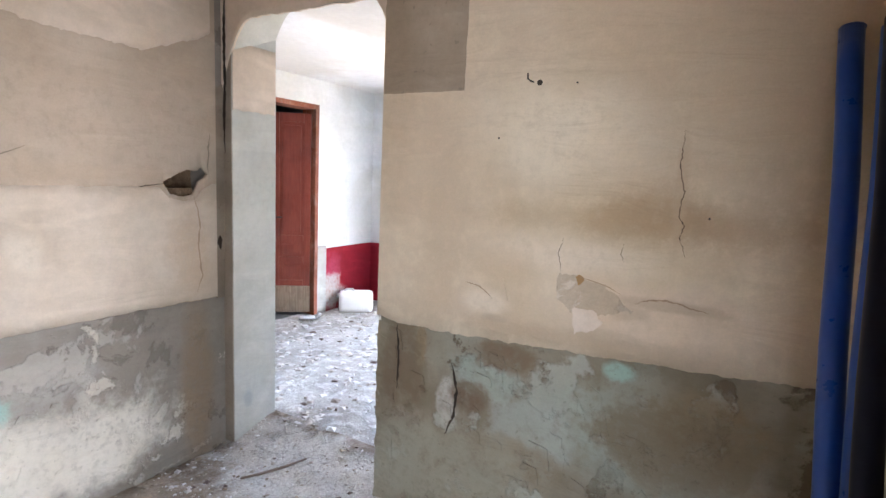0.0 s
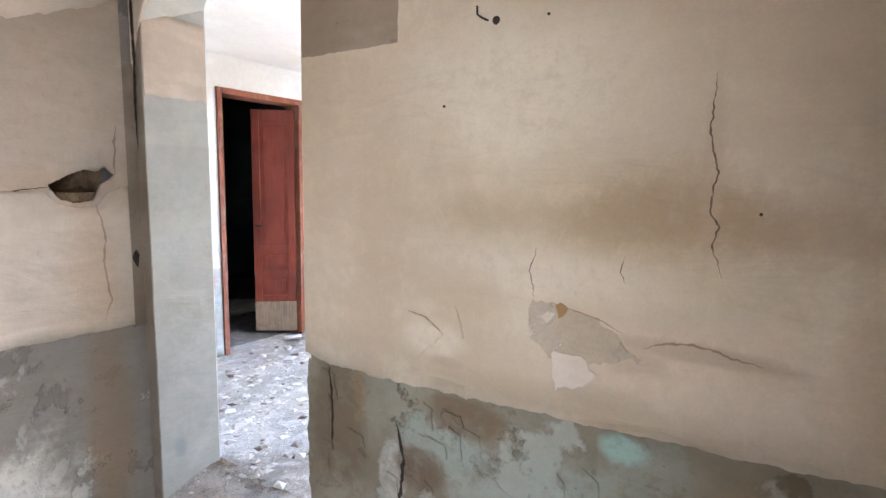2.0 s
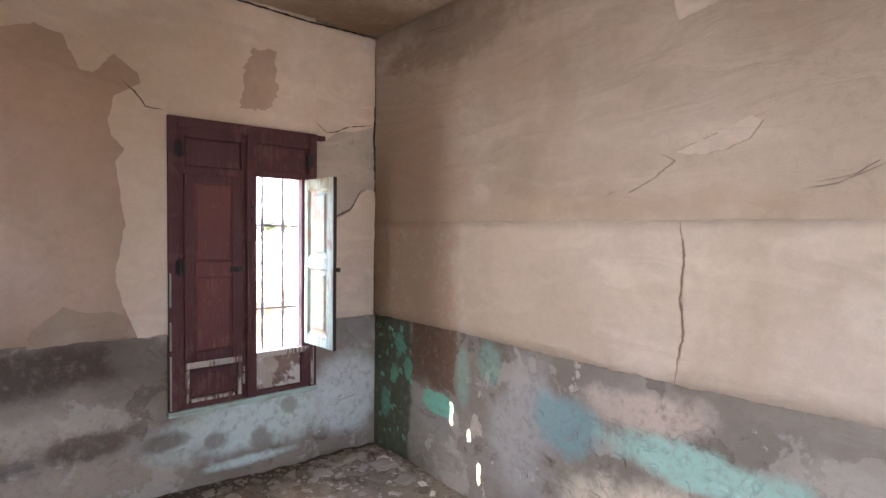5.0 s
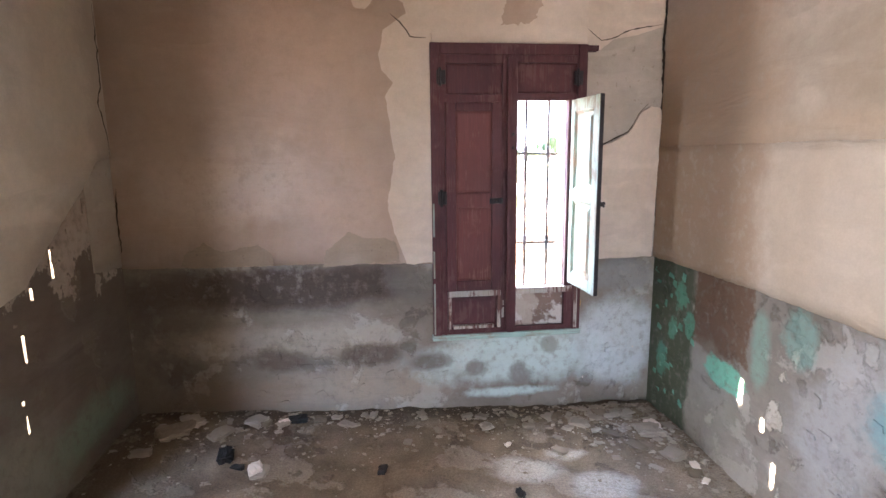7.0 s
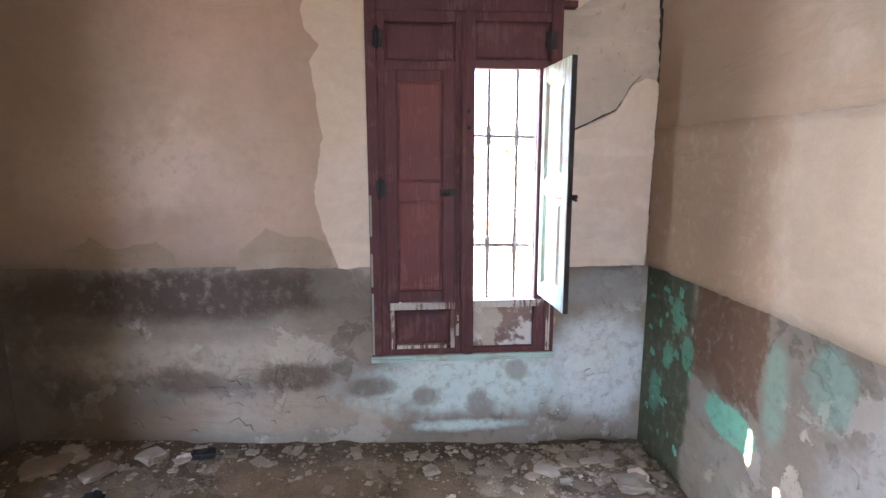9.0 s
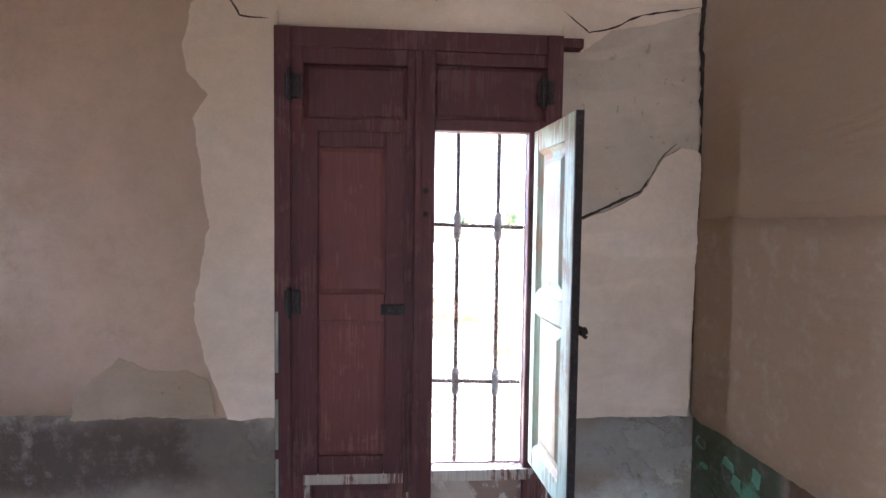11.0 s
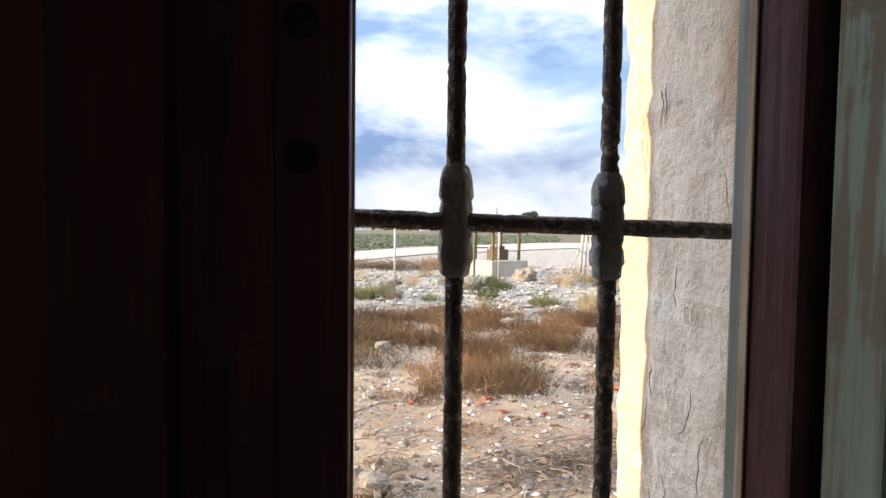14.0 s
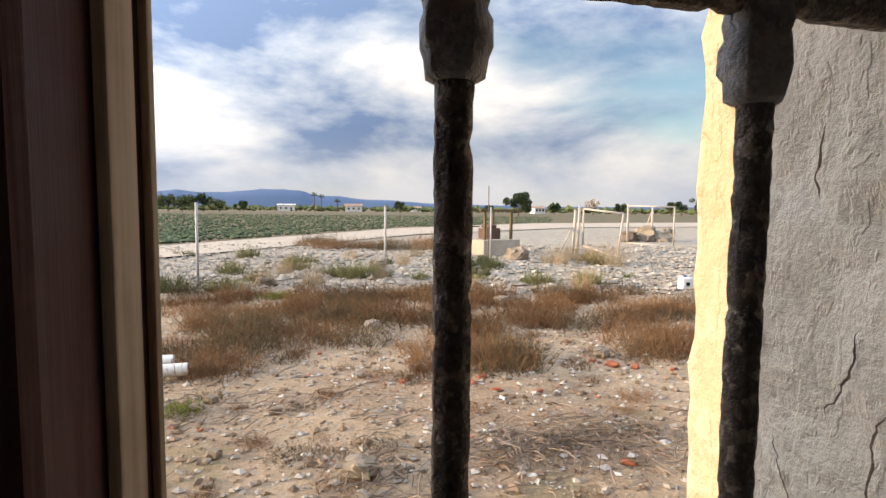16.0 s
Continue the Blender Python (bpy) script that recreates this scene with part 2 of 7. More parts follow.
M_BASE_A = plaster("base_south", (0.335, 0.315, 0.25), (0.215, 0.18, 0.13), (
    ((0.95, -1.89, 0.72), (0.16, BIG, 0.10), (0.34, 0.37, 0.32), 0.9, 0.25),
    ((0.35, -1.89, 0.60), (0.45, BIG, 0.20), (0.33, 0.35, 0.30), 0.8, 0.35),
    ((0.72, -1.89, 0.50), (0.18, BIG, 0.15), (0.36, 0.37, 0.33), 0.7, 0.3),
    ((1.12, -1.89, 0.55), (0.05, BIG, 0.13), (0.46, 0.43, 0.38), 0.9, 0.2),
    ((1.02, -1.89, 0.60), (0.09, BIG, 0.07), (0.16, 0.11, 0.07), 0.85, 0.3),
    ((0.85, -1.89, 0.82), (0.14, BIG, 0.06), (0.19, 0.13, 0.08), 0.85, 0.3),
    ((1.27, -1.89, 0.77), (0.028, BIG, 0.10), (0.34, 0.25, 0.14), 0.75, 0.4),
    ((0.05, -1.89, 0.72), (0.18, BIG, 0.14), (0.22, 0.16, 0.09), 0.8, 0.4),
    ((0.40, -1.89, 0.86), (0.05, BIG, 0.03), (0.34, 0.47, 0.41), 0.85, 0.4),
    ((0.22, -1.89, 0.62), (0.26, BIG, 0.15), (0.19, 0.145, 0.09), 0.85, 0.35),
    ((0.78, -1.89, 0.38), (0.24, BIG, 0.08), (0.21, 0.16, 0.10), 0.75, 0.4),
    ((1.36, -1.89, 0.62), (0.13, BIG, 0.28), (0.17, 0.125, 0.08), 0.85, 0.3, 2.2),
    ((1.2, -1.89, 0.2), (0.5, BIG, 0.25), (0.36, 0.34, 0.27), 0.7, 0.5),
    ((0.0, -1.89, 0.25), (0.4, BIG, 0.25), (0.28, 0.25, 0.19), 0.6, 0.5)), relief=0.9, speck=0.3, peel=(((0.40, 0.40, 0.35), 0.55, 0.75), ((0.13, 0.095, 0.06), 0.58, 0.8)))
M_COAT_B = plaster("coat_east", (0.53, 0.445, 0.36), (0.445, 0.36, 0.275), (
    ((2.63, -0.4, 1.15), (BIG, 1.5, 0.25), (0.70, 0.62, 0.525), 0.75, 0.35),
    ((2.63, -1.1, 1.12), (BIG, 0.5, 0.22), (0.74, 0.64, 0.53), 0.6, 0.4),
    ((2.63, -1.65, 1.1), (BIG, 0.10, 0.22), (0.54, 0.40, 0.27), 0.6, 0.5),
    # brown tone paints in the open shutter's shade near the corner
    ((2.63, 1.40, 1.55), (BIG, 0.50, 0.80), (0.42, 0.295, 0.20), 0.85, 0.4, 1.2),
    ((2.63, 0.75, 2.3), (BIG, 0.5, 0.25), (0.42, 0.31, 0.22), 0.6, 0.5),
    ((2.63, 1.5, 2.25), (BIG, 0.3, 0.2), (0.42, 0.33, 0.26), 0.5, 0.5),
    ((2.63, 1.05, 2.46), (BIG, 0.50, 0.13), (0.25, 0.19, 0.14), 0.75, 0.4, 3.4),
    ((2.63, -0.2, 1.49), (BIG, 1.7, 0.05), (0.48, 0.36, 0.25), 0.55, 0.7),
    ((2.63, -1.0, 1.75), (BIG, 0.9, 0.28), (0.55, 0.46, 0.37), 0.6, 0.6),
    ((2.63, -0.45, 1.74), (BIG, 0.22, 0.05), (0.66, 0.56, 0.45), 0.6, 0.5)), relief=0.85)
M_COAT_B2 = plaster("coat_east_lower", (0.66, 0.57, 0.475), (0.58, 0.49, 0.395), (
    ((2.63, -1.65, 1.1), (BIG, 0.10, 0.22), (0.54, 0.40, 0.27), 0.5, 0.5),
    # same painted shade, its edge where the shutter's shadow ends
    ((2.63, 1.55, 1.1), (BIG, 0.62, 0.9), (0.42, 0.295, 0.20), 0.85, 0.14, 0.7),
    ((2.63, 0.70, 1.35), (BIG, 0.05, 0.30), (0.46, 0.36, 0.27), 0.35, 0.6, 1.0),
    ((2.63, -0.9, 1.15), (BIG, 0.06, 0.08), (0.76, 0.68, 0.58), 0.5, 0.5)), relief=0.85)
M_BASE_B = plaster("base_east", (0.36, 0.325, 0.285), (0.25, 0.225, 0.195), (
    # pale cream bloom, brightened to paint in low doorway light
    ((2.63, -0.45, 0.12), (BIG, 0.62, 0.24), (0.80, 0.72, 0.58), 0.95, 0.30, 1.6),
    ((2.63, -1.0, 0.20), (BIG, 0.50, 0.22), (0.72, 0.67, 0.58), 0.85, 0.4),
    ((2.63, -0.20, 0.66), (BIG, 0.26, 0.09), (0.64, 0.54, 0.46), 0.7, 0.4),
    ((2.63, -0.95, 0.55), (BIG, 0.20, 0.12), (0.50, 0.47, 0.42), 0.6, 0.4),
    ((2.63, 0.45, 0.40), (BIG, 0.22, 0.32), (0.43, 0.42, 0.41), 0.75, 0.4),
    ((2.63, 0.20, 0.47), (BIG, 0.18, 0.13), (0.22, 0.36, 0.38), 0.85, 0.35, 3.0),
    ((2.63, -0.42, 0.50), (BIG, 0.36, 0.085), (0.38, 0.62, 0.55), 0.92, 0.3, 2.4),
    ((2.63, 0.68, 0.66), (BIG, 0.09, 0.11), (0.23, 0.38, 0.33), 0.65, 0.3, 3.4),
    ((2.63, 0.90, 0.55), (BIG, 0.06, 0.16), (0.26, 0.40, 0.33), 0.7, 0.3, 2.4),
    # brown patch, squared off where the painted shutter shade ends
    ((2.63, 1.17, 0.66), (BIG, 0.21, 0.23), (0.165, 0.10, 0.065), 0.96, 0.07, 1.1, 1),
    ((2.63, 1.30, 0.10), (BIG, 0.30, 0.30), (0.36, 0.34, 0.29), 0.5, 0.4),
    ((2.63, 1.61, 0.40), (BIG, 0.22, 0.60), (0.085, 0.105, 0.065), 0.92, 0.1, 0.9, 1),
    ((2.63, 1.50, 0.64), (BIG, 0.05, 0.08), (0.16, 0.38, 0.27), 0.9, 0.2, 5.0),
    ((2.63, 1.58, 0.42), (BIG, 0.05, 0.07), (0.16, 0.38, 0.27), 0.9, 0.2, 5.0),
    ((2.63, 1.42, 0.50), (BIG, 0.04, 0.06), (0.16, 0.38, 0.27), 0.9, 0.2, 5.0),
    ((2.63, 1.66, 0.25), (BIG, 0.05, 0.09), (0.14, 0.33, 0.24), 0.85, 0.25, 5.0),
    ((2.63, 1.10, 0.35), (BIG, 0.16, 0.07), (0.22, 0.55, 0.42), 0.95, 0.12, 2.2),
    ((2.63, -1.70, 0.35), (BIG, 0.10, 0.45), (0.27, 0.20, 0.13), 0.8, 0.4, 1.0)), relief=0.9, speck=0.2, peel=(((0.50, 0.46, 0.41), 0.56, 0.5), ((0.15, 0.125, 0.10), 0.58, 0.55), ((0.60, 0.54, 0.46), 0.61, 0.75)))
M_COAT_W = plaster("coat_north", (0.50, 0.385, 0.297), (0.415, 0.315, 0.24), (
    ((0.1, 1.78, 1.3), (0.35, BIG, 0.5), (0.46, 0.37, 0.29), 0.5, 0.6),
    ((0.5, 1.78, 1.9), (0.35, BIG, 0.4), (0.47, 0.34, 0.26), 0.6, 0.6),
    ((0.3, 1.78, 1.25), (0.4, BIG, 0.2), (0.64, 0.52, 0.42), 0.5, 0.6),
    ((0.85, 1.78, 1.15), (0.22, BIG, 0.35), (0.49, 0.36, 0.28), 0.55, 0.6),
    ((0.5, 1.78, 0.95), (0.7, BIG, 0.08), (0.42, 0.31, 0.235), 0.55, 0.6),
    ((0.8, 1.78, 1.85), (0.2, BIG, 0.3), (0.44, 0.32, 0.24), 0.5, 0.6),
    ((0.0, 1.78, 2.0), (0.2, BIG, 0.9), (0.37, 0.27, 0.19), 0.5, 0.7)))
M_PALE = plaster("pale_plaster", (0.69, 0.59, 0.49), (0.62, 0.52, 0.42), (), relief=0.4)
M_MIDGREY = plaster("grey_undercoat", (0.50, 0.44, 0.37), (0.43, 0.375, 0.31), (), relief=0.5, speck=0.3)
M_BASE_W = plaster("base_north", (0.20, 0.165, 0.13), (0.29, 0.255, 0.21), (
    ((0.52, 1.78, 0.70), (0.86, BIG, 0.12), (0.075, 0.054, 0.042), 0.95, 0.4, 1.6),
    ((-0.1, 1.78, 0.5), (0.2, BIG, 0.3), (0.13, 0.10, 0.075), 0.7, 0.5),
    ((1.22, 1.78, 0.70), (0.14, BIG, 0.10), (0.20, 0.18, 0.15), 0.7, 0.4),
    ((2.4, 1.78, 0.70), (0.25, BIG, 0.10), (0.26, 0.25, 0.23), 0.9, 0.3),
    ((0.5, 1.78, 0.40), (0.6, BIG, 0.09), (0.46, 0.39, 0.30), 0.6, 0.5),
    ((0.45, 1.78, 0.30), (0.16, BIG, 0.07), (0.12, 0.085, 0.06), 0.85, 0.3),
    ((0.98, 1.78, 0.30), (0.16, BIG, 0.07), (0.12, 0.085, 0.06), 0.85, 0.3),
    ((0.9, 1.78, 0.12), (0.5, BIG, 0.10), (0.42, 0.33, 0.24), 0.6, 0.5),
    ((0.2, 1.78, 0.10), (0.35, BIG, 0.10), (0.22, 0.16, 0.11), 0.7, 0.5),
    ((1.80, 1.78, 0.24), (0.55, BIG, 0.16), (0.56, 0.66, 0.63), 0.92, 0.35, 2.0),
    ((2.42, 1.78, 0.30), (0.25, BIG, 0.26), (0.60, 0.64, 0.64), 0.85, 0.35, 1.6),
    ((1.75, 1.78, 0.03), (0.24, BIG, 0.03), (0.55, 0.66, 0.62), 0.9, 0.4),
    ((1.30, 1.78, 0.24), (0.12, BIG, 0.05), (0.16, 0.13, 0.10), 0.85, 0.35),
    ((1.55, 1.78, 0.18), (0.06, BIG, 0.05), (0.20, 0.18, 0.15), 0.85, 0.35),
    ((1.83, 1.78, 0.12), (0.07, BIG, 0.07), (0.22, 0.20, 0.17), 0.85, 0.35),
    ((2.0, 1.78, 0.30), (0.05, BIG, 0.05), (0.28, 0.27, 0.23), 0.8, 0.35)), relief=0.9, speck=0.2, peel=(((0.46, 0.42, 0.36), 0.56, 0.6), ((0.13, 0.105, 0.08), 0.585, 0.7)))
M_COAT_L = plaster("coat_west", (0.74, 0.66, 0.56), (0.66, 0.58, 0.48), (
    ((-0.28, 1.3, 0.98), (BIG, 0.12, 0.12), (0.36, 0.29, 0.23), 0.5, 0.5),
    ((-0.28, 1.72, 1.5), (BIG, 0.12, 0.8), (0.42, 0.33, 0.25), 0.5, 0.5)))
M_BASE_L = plaster("base_west", (0.24, 0.195, 0.16), (0.17, 0.135, 0.11), (
    ((-0.28, 1.4, 1.42), (BIG, 1.3, 0.50), (0.42, 0.35, 0.28), 0.95, 0.03),
    ((-0.28, 1.35, 0.22), (BIG, 0.35, 0.10), (0.20, 0.26, 0.19), 0.8, 0.5),
    ((-0.28, 0.7, 0.25), (BIG, 0.35, 0.25), (0.26, 0.26, 0.21), 0.7, 0.5)), relief=0.7, peel=(((0.20, 0.16, 0.12), 0.56, 0.6),))
M_CEIL = plaster("ceiling_plaster", (0.48, 0.38, 0.28), (0.33, 0.23, 0.15), (
    ((2.3, 1.5, 2.67), (0.35, 0.35, BIG), (0.25, 0.16, 0.09), 0.7, 0.5),
    ((2.4, 0.7, 2.67), (0.4, 0.6, BIG), (0.62, 0.53, 0.43), 0.6, 0.5)), relief=0.7)
M_STRIP = plaster("strip_render", (0.34, 0.29, 0.23), (0.26, 0.21, 0.16), (), relief=0.8, speck=0.3)
M_JAMB = plaster("jamb_plaster", (0.55, 0.54, 0.49), (0.47, 0.47, 0.43), (
    ((2.55, -2.04, 1.35), (BIG, 0.3, 0.3), (0.52, 0.52, 0.47), 0.5, 0.5),
    ((2.55, -1.98, 0.17), (BIG, 0.03, 0.05), (0.30, 0.31, 0.32), 0.6, 0.5)), relief=0.5)
M_NEXT = plaster("whitewash", (0.80, 0.81, 0.80), (0.74, 0.75, 0.75), (
    ((4.04, -3.02, 0.92), (BIG, 0.10, 0.18), (0.55, 0.58, 0.52), 0.9, 0.1),
    ((4.04, -4.5, 1.0), (BIG, 0.35, 0.25), (0.72, 0.74, 0.73), 0.6, 0.5)), relief=0.25)
M_NEXT_CEIL = plaster("white_ceiling", (0.82, 0.82, 0.81), (0.78, 0.78, 0.78), (), relief=0.15)
M_RED_DADO = plaster("red_dado_paint", (0.33, 0.015, 0.03), (0.26, 0.012, 0.025), (
    ((4.04, -4.35, 0.5), (BIG, 0.12, 0.18), (0.36, 0.05, 0.09), 0.7, 0.4),
    ((4.04, -4.32, 0.2), (BIG, 0.18, 0.20), (0.42, 0.40, 0.37), 0.9, 0.3)), relief=0.4)
M_GREY_DADO = plaster("grey_dado", (0.48, 0.48, 0.45), (0.36, 0.35, 0.33), (
    ((4.04, -2.98, 0.64), (BIG, 0.15, 0.09), (0.62, 0.10, 0.15), 0.9, 0.2),), relief=0.6, speck=0.3)
# low base colours put the unlit room's darkness into its walls
M_DARKROOM = plaster("darkened_room_plaster", (0.13, 0.17, 0.18), (0.09, 0.125, 0.14), (), relief=0.3)
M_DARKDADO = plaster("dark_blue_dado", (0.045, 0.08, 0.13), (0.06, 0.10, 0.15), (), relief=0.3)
M_REVEAL = plaster("reveal_plaster", (0.90, 0.81, 0.68), (0.82, 0.73, 0.60), (
    ((2.1, 1.85, 1.55), (BIG, 0.05, 0.10), (0.44, 0.26, 0.15), 0.7, 0.4),
    ((2.1, 1.86, 1.20), (BIG, 0.03, 0.14), (0.42, 0.30, 0.20), 0.5, 0.4),
    # ochre outer edge, toned to paint in the low sun's warmth
    ((2.1, 2.04, 1.2), (BIG, 0.04, BIG), (0.56, 0.43, 0.29), 0.9, 0.25)), relief=0.85, cracks=0.4, speck=0.1)
M_OUTWALL = plaster("outer_wall_plaster", (0.66, 0.50, 0.28), (0.60, 0.46, 0.27), (), relief=0.7)


def dirt(name, c1, c2, c3, scale=1.0, relief=0.8):
    N = Nodes(name)
    a, b, g = N.noise(1.7 * scale, 6, 0.62, warp=0.5), N.noise(11 * scale, 5, 0.6), N.noise(90 * scale, 3, 0.7)
    col = N.mix(N.step(a, 0.38, 0.62), c1, c2)
    col = N.mix(N.step(b, 0.48, 0.66, 0.0, 0.8), col, c3)
    col = N.mix(1.0, col, N.mix(N.step(g, 0.3, 0.7), (0.66,) * 3, (1.12,) * 3), "MULTIPLY")
    N.bump(N.math("ADD", N.math("MULTIPLY", b, 0.6), N.math("MULTIPLY", g, 0.3)), relief, 0.02)
    return N.done(col, 0.95)


M_FLOOR = plaster("room_floor_dirt", (0.27, 0.205, 0.145), (0.15, 0.11, 0.075), (
    ((1.68, 1.13, 0.0), (0.17, 0.10, BIG), (0.60, 0.55, 0.49), 0.8, 0.4, 2.0),
    ((1.92, 1.25, 0.0), (0.10, 0.05, BIG), (0.60, 0.55, 0.49), 0.8, 0.4, 2.0),
    ((2.0, 0.98, 0.0), (0.15, 0.10, BIG), (0.58, 0.53, 0.47), 0.8, 0.4, 2.0),
    ((1.5, 0.75, 0.0), (0.30, 0.25, BIG), (0.44, 0.39, 0.33), 0.6, 0.5),
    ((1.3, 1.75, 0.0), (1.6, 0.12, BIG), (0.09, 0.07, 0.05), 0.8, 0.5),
    ((2.0, -1.85, 0.0), (0.6, 0.32, BIG), (0.66, 0.64, 0.61), 0.85, 0.45),
    ((-0.1, 1.0, 0.0), (0.3, 0.5, BIG), (0.13, 0.10, 0.07), 0.7, 0.5),
    ((2.5, 0.0, 0.0), (0.2, 1.3, BIG), (0.42, 0.36, 0.28), 0.5, 0.5)), fine=(0.75, 1.1), relief=1.0, scale=2.0, peel=(((0.40, 0.34, 0.27), 0.54, 0.5), ((0.12, 0.09, 0.065), 0.58, 0.6)))
M_NFLOOR = dirt("dusty_floor", (0.50, 0.48, 0.46), (0.36, 0.335, 0.31), (0.66, 0.65, 0.64))


def vary(name, c1, c2, rough=0.9, scale=30.0, relief=0.4, per="island", metal=0.0, c3=None):
    """Small loose things: tone differs from piece to piece."""
    N = Nodes(name)
    if per == "island":
        g = N.t.nodes.new("ShaderNodeNewGeometry")
        r = g.outputs["Random Per Island"]
    else:
        g = N.t.nodes.new("ShaderNodeObjectInfo")
        r = g.outputs["Random"]
    col = N.mix(r, c1, c2)
    if c3:
        col = N.mix(N.step(r, 0.86, 0.9), col, c3)
    n = N.noise(scale, 4, 0.6)
    col = N.mix(1.0, col, N.mix(n, (0.7,) * 3, (1.15,) * 3), "MULTIPLY")
    N.bump(n, relief, 0.01)
    return N.done(col, rough, metal)


M_CHIP = vary("plaster_chips", (0.48, 0.41, 0.33), (0.21, 0.16, 0.11))
M_CHIPW = vary("white_chips", (0.75, 0.74, 0.72), (0.42, 0.36, 0.30), c3=(0.16, 0.12, 0.10))
M_RUBBLE = vary("rubble", (0.44, 0.38, 0.31), (0.20, 0.155, 0.11), per="object", scale=14)
M_STONE = vary("pale_stones", (0.56, 0.51, 0.45), (0.33, 0.28, 0.23), scale=9)
M_GRAVEL = vary("gravel_stones", (0.50, 0.455, 0.40), (0.27, 0.24, 0.20), scale=9)
M_BRICKBIT = vary("brick_fragments", (0.50, 0.16, 0.08), (0.36, 0.13, 0.08), per="object", scale=18)
M_STRAW = vary("dry_stems", (0.27, 0.145, 0.065), (0.15, 0.085, 0.045), scale=8)
M_STRAWD = vary("dark_dry_stems", (0.13, 0.095, 0.05), (0.075, 0.06, 0.032), scale=8)
M_STRAWP = vary("pale_stems", (0.45, 0.35, 0.22), (0.28, 0.21, 0.13), scale=8)
M_TWIG = vary("grey_twigs", (0.33, 0.26, 0.21), (0.16, 0.12, 0.095), scale=12)
M_SHRUB = vary("shrub_leaves", (0.10, 0.12, 0.045), (0.19, 0.17, 0.08), scale=6)
M_GREENW = vary("green_weed", (0.22, 0.24, 0.03), (0.12, 0.16, 0.03), scale=6)
M_CROP = vary("crop_leaves", (0.07, 0.105, 0.055), (0.12, 0.145, 0.085), scale=3)
M_TREE = vary("tree_leaves", (0.035, 0.055, 0.022), (0.06, 0.085, 0.035), scale=2)
M_TREEG = vary("far_leaves", (0.07, 0.10, 0.04), (0.13, 0.15, 0.06), scale=1)
M_BARK = vary("bark", (0.14, 0.10, 0.07), (0.09, 0.06, 0.04), scale=6)


def wood(name, c1, c2, wear=None, amount=0.3, axis=2, rough=0.6, gloss=0.3, edge=(0.46, 0.62)):
    """Painted old timber: long grain, worn patches that show a second colour."""
    N = Nodes(name)
    s = [130.0, 130.0, 130.0]
    s[axis] = 5.0
    along = N.vec("MULTIPLY", N.pos, tuple(s))
    g = N.noise(1.0, 5, 0.6, at=along, warp=0.3)
    p = N.noise(7, 6, 0.66, warp=0.6)
    col = N.mix(N.step(g, 0.3, 0.7), c1, c2)
    col = N.mix(N.step(N.noise(3, 4), 0.4, 0.7, 0.0, 0.5), col, tuple(x * 0.6 for x in c2))
    if wear:
        w = N.math("ADD", N.math("MULTIPLY", g, 0.5), N.math("MULTIPLY", p, 0.6))
        col = N.mix(N.math("MULTIPLY", N.step(w, edge[0] + 0.06, edge[1] + 0.04), amount), col, wear)
    N.b.inputs["Specular IOR Level"].default_value = gloss
    N.bump(N.math("ADD", N.math("MULTIPLY", g, 0.4), N.math("MULTIPLY", p, 0.5)), 0.35, 0.004)
    return N.done(col, N.step(p, 0.3, 0.7, rough - 0.12, rough + 0.2))


M_REDW = wood("red_brown_paint", (0.095, 0.031, 0.032), (0.066, 0.021, 0.023), (0.19, 0.115, 0.105), 0.36, edge=(0.50, 0.62))
M_REDP = wood("red_panel_paint", (0.15, 0.050, 0.045), (0.115, 0.038, 0.035), (0.32, 0.19, 0.15), 0.3, edge=(0.52, 0.66))
M_MINT = wood("mint_paint", (0.42, 0.49, 0.38), (0.31, 0.38, 0.295), (0.24, 0.175, 0.12), 0.75, edge=(0.48, 0.58))
M_MINTP = wood("mint_panel_paint", (0.38, 0.46, 0.35), (0.26, 0.335, 0.25), (0.34, 0.215, 0.135), 0.85, edge=(0.44, 0.58))
M_MINTSILL = wood("mint_sill_paint", (0.42, 0.56, 0.50), (0.32, 0.46, 0.41), (0.30, 0.22, 0.16), 0.7, axis=0)
M_WHITEW = wood("worn_white_wood", (0.50, 0.45, 0.40), (0.38, 0.33, 0.28), (0.11, 0.04, 0.033), 0.9, edge=(0.50, 0.58))
M_PEEL = plaster("peeling_panel", (0.24, 0.17, 0.14), (0.17, 0.12, 0.10), (), relief=0.4, scale=3.0, peel=(((0.58, 0.55, 0.51), 0.53, 0.9), ((0.42, 0.36, 0.30), 0.56, 0.9)))
M_TAN = wood("bare_timber", (0.72, 0.60, 0.46), (0.58, 0.46, 0.34), (0.22, 0.16, 0.11), 0.5, rough=0.8)
M_DOOR = wood("door_varnish", (0.24, 0.052, 0.030), (0.18, 0.038, 0.022), None)
M_DOORB = wood("bare_door_foot", (0.34, 0.26, 0.18), (0.25, 0.18, 0.12), (0.16, 0.11, 0.08), 0.5)
M_DOORF = wood("door_frame_paint", (0.25, 0.075, 0.035), (0.19, 0.055, 0.025), (0.4, 0.32, 0.26), 0.3)


